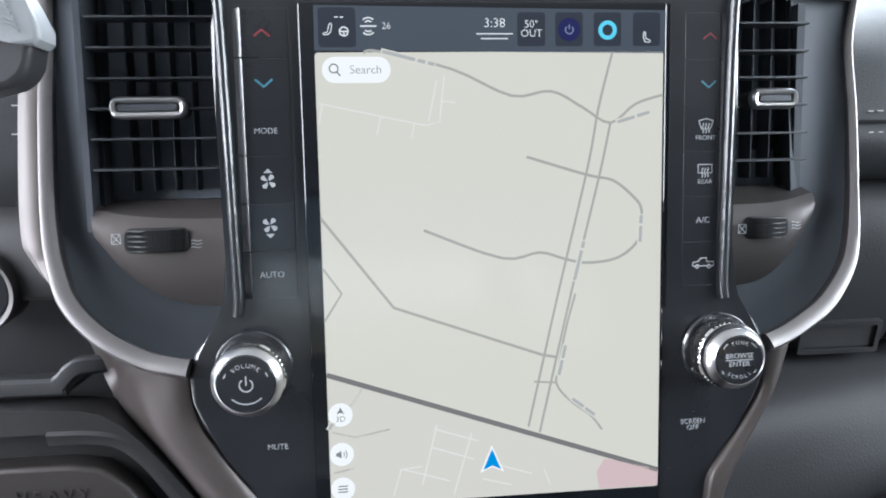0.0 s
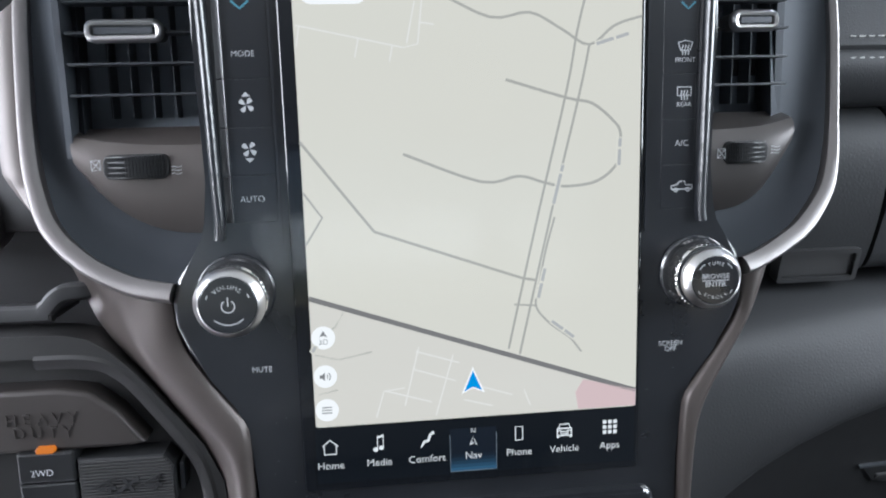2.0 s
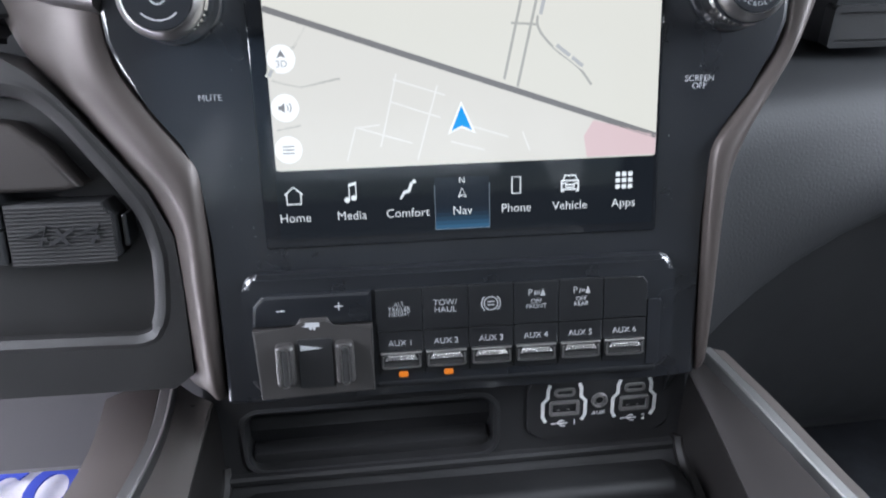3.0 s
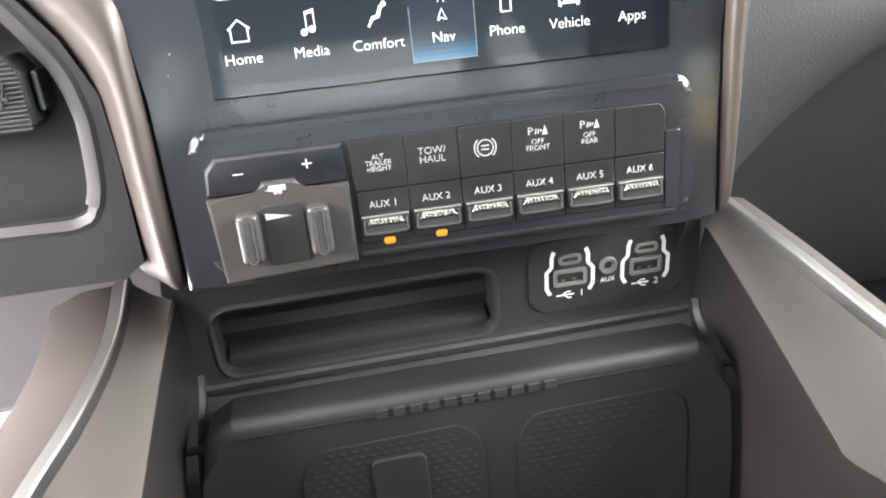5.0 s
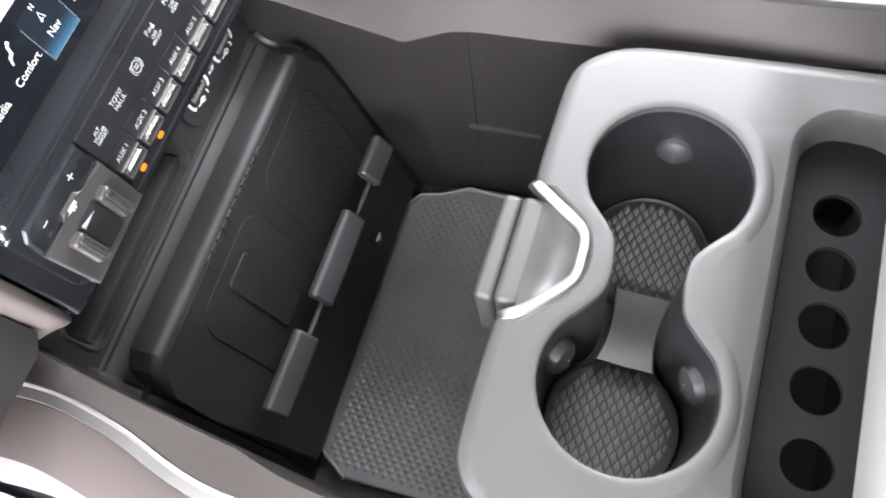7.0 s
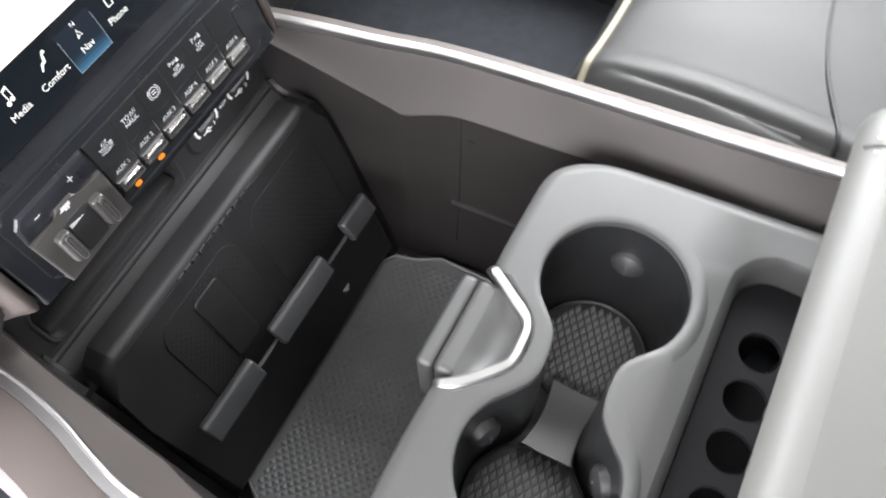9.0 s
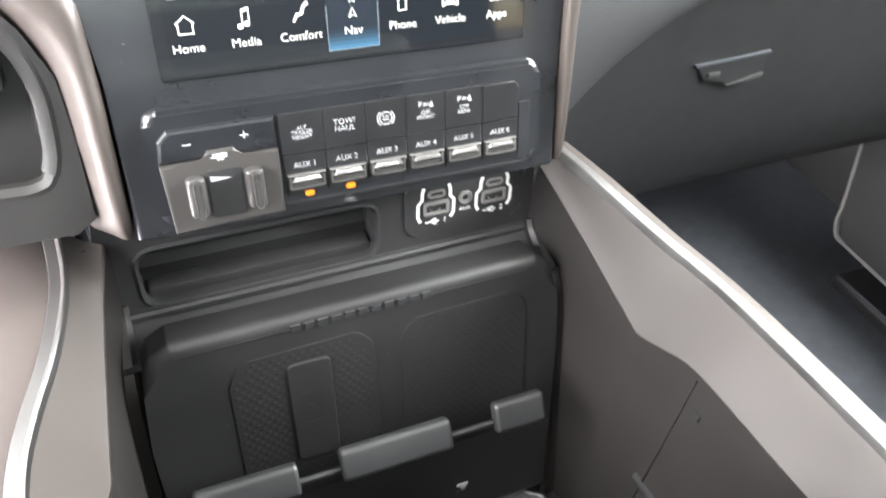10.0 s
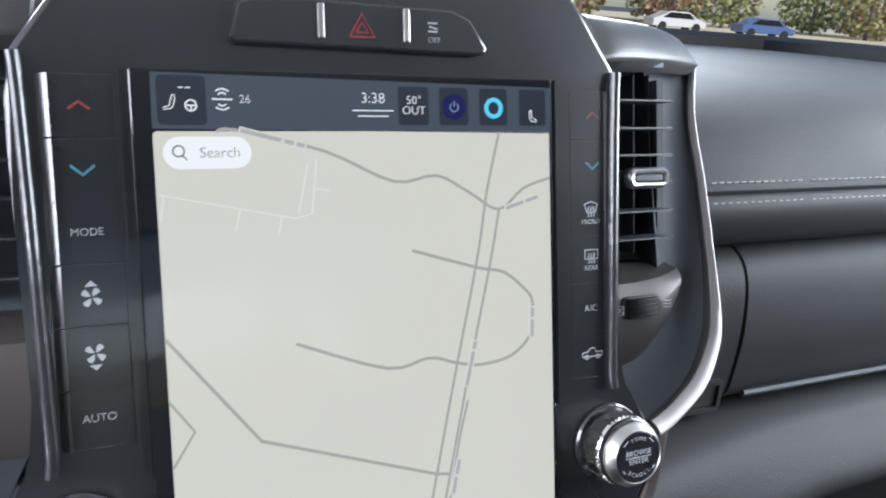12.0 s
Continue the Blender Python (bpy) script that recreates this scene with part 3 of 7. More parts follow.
# street captions stay plain bars, one for each word
for cx, cz, a, words in ((-0.0350, 0.2178, -14, (0.0150, 0.0035, 0.0030)), (0.0690, 0.1905, 16, (0.0085, 0.0062)), (0.0432, 0.1240, 76, (0.0145, 0.0032)), (0.0730, 0.1385, 88, (0.0075, 0.0040)),
                         (0.0350, 0.0765, 77, (0.0072, 0.0062)), (0.0455, 0.0530, -38, (0.0070, 0.0058)), (-0.0752, 0.0500, 60, (0.0030,))):
    c, s, w = math.cos(radians(a)), math.sin(radians(a)), sum(words) + 0.0012 * (len(words) - 1)
    part("caption_halo", strokes([[(cx - c * (w / 2 + 0.0006), cz - s * (w / 2 + 0.0006)), (cx + c * (w / 2 + 0.0006), cz + s * (w / 2 + 0.0006))]], 0.0028, L3 + 0.0001), SCREEN_MAP, mapv)
    u = -w / 2
    for long in words:
        part("caption_bar", strokes([[(cx + c * u, cz + s * u), (cx + c * (u + long), cz + s * (u + long))]], 0.0015, L3), SCREEN_CAPTION, mapv)
        u += long + 0.0012
search = part("search_field", poly(rr(-0.0582, 0.2128, 0.0304, 0.0114, 0.0056, 5), L2), SCREEN_WHITE, mapv, "white rounded search field")
part("magnifier", strokes([arc(-0.0682, 0.2134, 0.0019, 0, 360, 18), [(-0.0669, 0.2119), (-0.0654, 0.2102)]], 0.0006, L3), SCREEN_GREYTEXT, search)
lettering("Search", 0.0053, -0.0541, L3, 0.2127, SCREEN_GREYTEXT, search, depth=0.0001)
for cz, k in ((0.0553, 0), (0.0362, 1), (0.0193, 2)):
    dot = part("round_button", poly(circle(-0.0706, cz, 0.0056, 28), L2), SCREEN_WHITE, mapv, "white round map button")
    if k == 0:
        part("pointer", poly([(-0.0706, cz + 0.0036), (-0.0688, cz + 0.0004), (-0.0706, cz + 0.0011), (-0.0724, cz + 0.0004)], L3), SCREEN_GREYTEXT, dot)
        lettering("3D", 0.0038, -0.0706, L3, cz - 0.0020, SCREEN_GREYTEXT, dot, depth=0.0001)
    elif k == 1:
        part("speaker", filled([[(-0.0732, cz + 0.0008), (-0.0722, cz + 0.0008), (-0.0708, cz + 0.0020), (-0.0708, cz - 0.0020), (-0.0722, cz - 0.0008), (-0.0732, cz - 0.0008)]], L3), SCREEN_GREYTEXT, dot)
        part("sound_waves", strokes([arc(-0.0708, cz, 0.0014, -45, 45, 5), arc(-0.0708, cz, 0.0026, -45, 45, 6)], 0.0004, L3), SCREEN_GREYTEXT, dot)
    else:
        part("menu_lines", strokes([[(-0.0729, cz + d), (-0.0683, cz + d)] for d in (0.0014, 0.0, -0.0014)], 0.0005, L3), SCREEN_GREYTEXT, dot)
px, pz = 0.0006, 0.0296
pin = part("position_arrow", poly([(px, pz + 0.0068), (px + 0.0058, pz - 0.0066), (px, pz - 0.0040), (px - 0.0058, pz - 0.0066)], L2), SCREEN_WHITE, mapv, "blue position arrow with white edge")
part("arrow_fill", poly([(px, pz + 0.0050), (px + 0.0043, pz - 0.0052), (px, pz - 0.0032), (px - 0.0043, pz - 0.0052)], L3), SCREEN_BLUE, pin)

# status bar
y0, y1 = -0.0004, -0.0006
part("seat_tile", poly(rr(-0.0662, 0.2312, 0.0165, 0.0172, 0.0015, 2), y0), SCREEN_TILE, status)
part("dashes", strokes([[(-0.0672, 0.2356), (-0.0655, 0.2356)], [(-0.0648, 0.2356), (-0.0632, 0.2356)]], 0.0005, y1), SCREEN_TEXT, status)
part("seat_symbol", strokes([[(-0.0687, 0.2330), (-0.0684, 0.2318), (-0.0690, 0.2292), (-0.0700, 0.2282), (-0.0722, 0.2280), (-0.0724, 0.2286), (-0.0704, 0.2292), (-0.0697, 0.2320), (-0.0693, 0.2330), (-0.0687, 0.2330)]], 0.0004, y1), SCREEN_TEXT, status)
part("wheel_symbol", strokes([arc(-0.0632, 0.2294, 0.0019, 0, 360, 16), [(-0.0651, 0.2294), (-0.0613, 0.2294)], [(-0.0632, 0.2294), (-0.0632, 0.2276)]], 0.0006, y1), SCREEN_TEXT, status)
part("radio_symbol", strokes([arc(-0.0524, 0.2322, 0.0018, 40, 140, 6), arc(-0.0524, 0.2322, 0.0032, 45, 135, 6), arc(-0.0524, 0.2312, 0.0018, 220, 320, 6), arc(-0.0524, 0.2312, 0.0032, 225, 315, 6), [(-0.0560, 0.2317), (-0.0488, 0.2317)]], 0.0006, y1), SCREEN_TEXT, status)
lettering("26", 0.0042, -0.0445, y1, 0.2317, SCREEN_TEXT, status, depth=0.0001)
lettering("3:38", 0.0058, 0.0041, y1, 0.2329, SCREEN_TEXT, status, depth=0.0001)
part("clock_lines", strokes([[(-0.0042, 0.2283), (0.0124, 0.2283)], [(-0.0020, 0.2262), (0.0102, 0.2262)]], 0.0005, y1), SCREEN_TEXT, status)
lettering("50°\nOUT", 0.0047, 0.0210, y1, 0.2304, SCREEN_TEXT, status, depth=0.0001)
for x in (0.0385, 0.0565, 0.0750, 0.0210):
    part("tile", poly(rr(x, 0.2303, 0.0128, 0.0150, 0.0012, 2), y0), SCREEN_TILE, status)
part("navy_disc", poly(circle(0.0385, 0.2302, 0.0052, 24), y1), SCREEN_NAVY, status)
part("dim_symbol", strokes([arc(0.0385, 0.2300, 0.0018, 130, 410, 12), [(0.0385, 0.2302), (0.0385, 0.2325)]], 0.0005, y1 - 0.0002), SCREEN_ICON, status)
part("voice_ring", strokes([arc(0.0565, 0.2299, 0.0034, 0, 360, 28)], 0.0018, y1), SCREEN_CYAN, status, "bright cyan ring")
part("seat_symbol", strokes([[(0.0738, 0.2292), (0.0744, 0.2290), (0.0746, 0.2262), (0.0768, 0.2252), (0.0766, 0.2244), (0.0742, 0.2246), (0.0734, 0.2268), (0.0738, 0.2292)]], 0.0004, y1), SCREEN_TEXT, status)

# menu bar
TABS = (("Home", -0.0701), ("Media", -0.0466), ("Comfort", -0.0231), ("Nav", 0.0001), ("Phone", 0.0232), ("Vehicle", 0.0464), ("Apps", 0.0699))
hot = part("chosen_tile", poly([(-0.0115, -0.0172), (0.0117, -0.0172), (0.0117, 0.0050), (-0.0115, 0.0050)], -0.0003), SCREEN_FADE[0], menu, "blue lit menu tile")
for k in range(1, 6):
    part("glow_band", poly([(-0.0115, -0.0172 + 0.0018 * (6 - k)), (0.0117, -0.0172 + 0.0018 * (6 - k)), (0.0117, -0.0172 + 0.0018 * (5 - k)), (-0.0115, -0.0172 + 0.0018 * (5 - k))], y0), SCREEN_FADE[k], hot)
part("tile_edge", strokes([[(-0.0115, 0.002), (-0.0115, -0.0172), (0.0117, -0.0172), (0.0117, 0.002)]], 0.0002, y1), SCREEN_EDGE, menu)
for word, x in TABS:
    lettering(word, 0.0052, x, y1, -0.0094, SCREEN_TEXT, menu, depth=0.0001)
part("house_symbol", strokes([[(-0.0738, 0.0006), (-0.0701, 0.0038), (-0.0664, 0.0006)], [(-0.0730, 0.0008), (-0.0730, -0.0034), (-0.0672, -0.0034), (-0.0672, 0.0008)]], 0.0006, y1), SCREEN_TEXT, menu)
part("note_symbol", filled([circle(-0.0482, -0.0026, 0.0012, 12), circle(-0.0454, -0.0018, 0.0012, 12), [(-0.0474, -0.0026), (-0.0470, -0.0026), (-0.0470, 0.0042), (-0.0474, 0.0042)], [(-0.0446, -0.0018), (-0.0442, -0.0018), (-0.0442, 0.0050), (-0.0446, 0.0050)], [(-0.0474, 0.0030), (-0.0442, 0.0038), (-0.0442, 0.0050), (-0.0474, 0.0042)]], y1), SCREEN_TEXT, menu)
part("seat_symbol", filled([[(-0.0262, -0.0030), (-0.0256, -0.0034), (-0.0240, -0.0010), (-0.0218, -0.0004), (-0.0204, 0.0036), (-0.0216, 0.0038), (-0.0228, 0.0006), (-0.0246, 0.0002)], circle(-0.0200, 0.0040, 0.0009, 10)], y1), SCREEN_TEXT, menu)
lettering("N", 0.0036, 0.0001, y1, 0.0036, SCREEN_TEXT, menu, depth=0.0001)
part("north_arrow", strokes([[(-0.0015, -0.0036), (0.0001, 0.0004), (0.0017, -0.0036), (0.0001, -0.0027), (-0.0015, -0.0036)]], 0.0004, y1), SCREEN_TEXT, menu)
part("phone_symbol", strokes([[(0.0214, -0.0030), (0.0214, 0.0040), (0.0250, 0.0040), (0.0250, -0.0030), (0.0214, -0.0030)]], 0.0005, y1), SCREEN_TEXT, menu)
part("truck_symbol", strokes([[(0.0434, 0.0014), (0.0441, 0.0036), (0.0487, 0.0036), (0.0494, 0.0014)], [(0.0426, 0.0014), (0.0502, 0.0014)], [(0.0428, 0.0014), (0.0428, -0.0034)], [(0.0500, 0.0014), (0.0500, -0.0034)], [(0.0428, -0.0024), (0.0500, -0.0024)],
     [(0.0446, 0.0006), (0.0446, -0.0016), (0.0482, -0.0016), (0.0482, 0.0006)], [(0.0446, -0.0004), (0.0482, -0.0004)], [(0.0432, 0.0002), (0.0441, 0.0002)], [(0.0487, 0.0002), (0.0496, 0.0002)], [(0.0430, -0.0032), (0.0437, -0.0032)], [(0.0491, -0.0032), (0.0498, -0.0032)]], 0.0006, y1), SCREEN_TEXT, menu)
for i in range(3):
    for j in range(3):
        part("app_dot", poly(rr(0.0672 + 0.0027 * i, -0.0022 + 0.0027 * j, 0.0019, 0.0019, 0.0003, 1), y1), SCREEN_TEXT, menu)

# ---- switch bank ----
surround = thing("switch_surround", "gloss-black raised surround of the switch bank", "switch panel", m=STACK)
part("body", extrude(bmesh.new(), rr(-0.0010, -0.0595, 0.1880, 0.0545, 0.007, 8), -0.0042, 0.02, bevel=0.0038, seg=5), GLOSS, surround)
part("upper_lip", sweep(bmesh.new(), [(-0.0900, -0.0040, -0.0352), (0.0, -0.0044, -0.0350), (0.0880, -0.0040, -0.0352)], [(-0.0008, -0.001), (-0.0006, 0.0006), (0.0006, 0.0006), (0.0008, -0.001)], (0, -1, 0)), GLOSS, surround)
part("side_cheek", extrude(bmesh.new(), rr(0.0840, -0.0680, 0.0060, 0.0310, 0.0008, 3), -0.0052, 0.0, bevel=0.0003), GLOSS, surround)
part("lower_lip", box(bmesh.new(), -0.0400, 0.0860, -0.0046, 0.0, -0.0868, -0.0842, 0.0007, 2), BUTTON, surround)
brake = thing("trailer_brake_controller", "grey trailer brake controller with two thumb levers", "brake controller", m=STACK)
part("cap", extrude(bmesh.new(), [(-0.0915, -0.0552), (-0.0408, -0.0552), (-0.0405, -0.0410), (-0.0860, -0.0410), (-0.0905, -0.0455)], -0.0068, 0.0, bevel=0.0015), GLOSS, brake, "gloss-black cap")
part("body", extrude(bmesh.new(), [(-0.0915, -0.0556), (-0.0900, -0.0880), (-0.0410, -0.0862), (-0.0406, -0.0556), (-0.0575, -0.0556), (-0.0597, -0.0515), (-0.0711, -0.0515), (-0.0738, -0.0556)], -0.0085, 0.0, bevel=0.0012), CONTROL, brake)
part("recess", extrude(bmesh.new(), rr(-0.0655, -0.0716, 0.0150, 0.0226, 0.001, 2), -0.0090, 0.0, bevel=0.0003), VOID, brake)
part("gain_wedge", poly([(-0.0718, -0.0628), (-0.0624, -0.0646), (-0.0718, -0.0654)], -0.0093), PRINT_DIM, brake)
for x in (-0.0783, -0.0530):
    bm = extrude(bmesh.new(), rr(x, -0.0715, 0.0080, 0.0225, 0.0022, 4), -0.0130, 0.0, bevel=0.0026, seg=4)
    for v in bm.verts:
        if v.co.y < -0.009:
            v.co.z = -0.0690 + (v.co.z + 0.0690) * 0.84
    lever = part("thumb_lever", bm, CONTROL, brake)
    part("grip", extrude(bmesh.new(), rr(x + 0.0003, -0.0708, 0.0034, 0.0172, 0.0016, 4), -0.0152, -0.010, bevel=0.0010, seg=3), PADDING, lever, "dark satin grip")
    part("grip_edge", sweep(bmesh.new(), [(x + 0.0003 + a, -0.0150, z) for a, z in rr(0, -0.0708, 0.0032, 0.0170, 0.0014, 3)], [(-0.0003, -0.001), (-0.0002, 0.0003), (0.0002, 0.0003), (0.0003, -0.001)], (0, -1, 0), closed=True), BRUSHED, lever, "bright satin edge")
part("trailer_symbol", filled([[(-0.0690, -0.0530), (-0.0630, -0.0530), (-0.0630, -0.0550), (-0.0690, -0.0550)], circle(-0.0652, -0.0556, 0.0007, 8), circle(-0.0668, -0.0556, 0.0007, 8), [(-0.0705, -0.0546), (-0.0690, -0.0542), (-0.0690, -0.0548)]], -0.0088), PRINT, brake)
part("minus", strokes([[(-0.0806, -0.0478), (-0.0770, -0.0478)]], 0.0005, -0.0070), PRINT, brake)
part("plus", strokes([[(-0.0562, -0.0470), (-0.0526, -0.0470)], [(-0.0544, -0.0452), (-0.0544, -0.0488)]], 0.0005, -0.0070), PRINT, brake)

PITCH, X0 = 0.01992, -0.0289
BANK = STACK @ Matrix.Translation((0, 0, 0.0021))
UPPER = ("ALT\nTRAILER\nHEIGHT", "TOW/\nHAUL", "", "OFF\nFRONT", "OFF\nREAR", None)
for i in range(6):
    x = X0 + PITCH * i
    corner = rr(x, -0.0528, PITCH - 0.0002, 0.0192, 0.0005, 2)
    if i == 5:
        corner = [(x - 0.0097, -0.0622), (x + 0.0097, -0.0622), (x + 0.0099, -0.0465), (x + 0.0075, -0.0436), (x - 0.0097, -0.0434)]
    names = {0: "trailer height", 1: "tow and haul", 2: "exhaust brake", 3: "front parking sensor", 4: "rear parking sensor", 5: "blank"}
    b = thing("push_button", f"satin-black {names[i]} push button in the upper switch row", "button", "upper switch row", m=BANK)
    part("cap", extrude(bmesh.new(), corner, -0.0058, 0.0, bevel=0.0003), BUTTON, b)
    y = -0.0060
    if i == 0:
        lettering(UPPER[0], 0.0026, x, y, -0.0525, PRINT, b)
    elif i == 1:
        lettering(UPPER[1], 0.0038, x, y, -0.0520, PRINT, b)
    elif i == 2:
        part("brake_symbol", strokes([arc(x, -0.0520, 0.0030, 0, 360, 20), arc(x, -0.0520, 0.0041, -50, 50, 8), arc(x, -0.0520, 0.0041, 130, 230, 8), [(x - 0.0015, -0.0512), (x + 0.0015, -0.0512)], [(x - 0.0015, -0.0526), (x + 0.0015, -0.0526)]], 0.0004, y), PRINT, b)
    elif i in (3, 4):
        lettering("P", 0.0042, x - 0.0027, y, -0.0482, PRINT, b)
        part("wave_bars", strokes([[(x - 0.0008 + 0.0010 * k, -0.0494 + 0.0003 * k), (x - 0.0004 + 0.0010 * k, -0.0474 - 0.0002 * k)] for k in range(3)], 0.0004, y), PRINT, b)
        part("cone_symbol", filled([[(x + 0.0018, -0.0498), (x + 0.0040, -0.0498), (x + 0.0029, -0.0466)]], y), PRINT, b)
        lettering(UPPER[i], 0.0028, x, y, -0.0534, PRINT, b)
for i in range(6):
    x = X0 + PITCH * i
    b = thing("aux_switch", "black AUX %d switch with silver pad%s" % (i + 1, " and lit lamp" if i < 2 else ""), "switch", "AUX switch row", m=BANK)
    part("cap", extrude(bmesh.new(), rr(x, -0.0728, PITCH - 0.0003, 0.0200, 0.0005, 2), -0.0052, 0.0, bevel=0.0004), BUTTON, b)
    lettering(f"AUX {i + 1}", 0.0038, x, -0.0054, -0.0683, PRINT, b)
    tray = part("pad", extrude(bmesh.new(), [(x - 0.0090, -0.0722), (x + 0.0090, -0.0722), (x + 0.0088, -0.0790), (x + 0.0076, -0.0803), (x - 0.0076, -0.0803), (x - 0.0088, -0.0790)], -0.0066, -0.003, bevel=0.0008, seg=2), PADDING, b, "dark grey pad")
    part("top_edge", box(bmesh.new(), x - 0.0089, x + 0.0089, -0.0071, -0.004, -0.0727, -0.0721, 0.0002, 1), BRUSHED, tray)
    hoop = [(x + a, -0.0068, z) for a, z in ((-0.0078, -0.0738), (-0.0080, -0.0775), (-0.0070, -0.0790), (0.0070, -0.0790), (0.0080, -0.0775), (0.0078, -0.0738))]
    part("hoop", sweep(bmesh.new(), smoothed(hoop, 3), [(-0.0004, -0.001), (-0.0003, 0.0005), (0.0003, 0.0005), (0.0004, -0.001)], (0, -1, 0)), BRUSHED, tray, "bright satin edge")
    part("silver_bar", extrude(bmesh.new(), [(x - 0.0072, -0.0756), (x + 0.0072, -0.0756), (x + 0.0058, -0.0730), (x - 0.0058, -0.0730)], -0.0080, -0.004, bevel=0.0005), BRUSHED, tray, "ribbed silver bar")
    ribs = bmesh.new()
    for row in range(2):
        for k in range(9):
            xx = x - 0.0056 + 0.0014 * k + 0.0003 * (1 - row)
            box(ribs, xx - 0.00045, xx + 0.00045, -0.0085, -0.0070, -0.0750 + 0.0011 * row, -0.0743 + 0.0011 * row, 0.0002, 1)
    part("ribs", ribs, CHROME, tray)["kind"] = "stuff"
    if i < 2:
        part("lamp", extrude(bmesh.new(), rr(x + 0.0007, -0.0828, 0.0042, 0.0024, 0.0009, 3), -0.0062, 0.0, bevel=0.0004), AMBER, b, "glowing amber lamp")

# ---- dash: flanking columns ----
# rows run down the edge of the bezel: (bezel edge x, z), (crest x, y), (outer x, y, z)
COLUMN = [((0.1380, 0.080), (0.152, 0.004), (0.182, 0.030, 0.092)), ((0.1388, 0.070), (0.149, 0.003), (0.172, 0.030, 0.076)), ((0.1350, 0.054), (0.144, 0.001), (0.160, 0.026, 0.056)),
          ((0.1245, 0.037), (0.134, -0.001), (0.149, 0.022, 0.034)), ((0.1140, 0.0225), (0.124, -0.003), (0.140, 0.018, 0.014)), ((0.1080, 0.0120), (0.118, -0.004), (0.134, 0.016, -0.004)),
          ((0.1065, -0.010), (0.1155, -0.004), (0.129, 0.014, -0.020)), ((0.1065, -0.050), (0.1145, -0.003), (0.125, 0.012, -0.052)), ((0.1070, -0.082), (0.1125, -0.001), (0.119, 0.012, -0.084)), ((0.1075, -0.092), (0.111, 0.004), (0.114, 0.014, -0.092))]


OUTER = [(0.166, 0.024, 0.086), (0.160, 0.026, 0.070), (0.150, 0.024, 0.051), (0.138, 0.020, 0.031), (0.128, 0.016, 0.013), (0.122, 0.014, -0.004), (0.119, 0.012, -0.020), (0.117, 0.012, -0.052), (0.1145, 0.012, -0.084), (0.112, 0.014, -0.092)]


def column(s, rows, label):
    cols = [smoothed([r[j] for r in rows], 5) for j in range(len(rows[0]))]
    fine = [smoothed(row, 3) for row in zip(*cols)]
    return solid("stack_column", shell(bmesh.new(), fine, (0, 0.02, 0)), COLUMNS, label, "dashboard trim", "stack columns", m=STACK)


def slim_rows():
    rows = []
    for ((bx, bz), (cx, cy), _), (ox, oy, oz) in zip(COLUMN, OUTER):
        cx = min(cx, bx + 0.45 * (ox - bx))
        mid, c = Vector((cx, cy, (bz + oz) / 2)), Vector((ox, oy, oz))
        a2 = Vector((bx + 0.0008, cy + 0.003, bz))
        rows.append([Vector((bx, 0.010, bz)), a2, a2.lerp(mid, 0.3) + Vector((0, -0.0018, 0)), mid, mid.lerp(c, 0.5) + Vector((0, -0.003, 0)), c])
    return rows


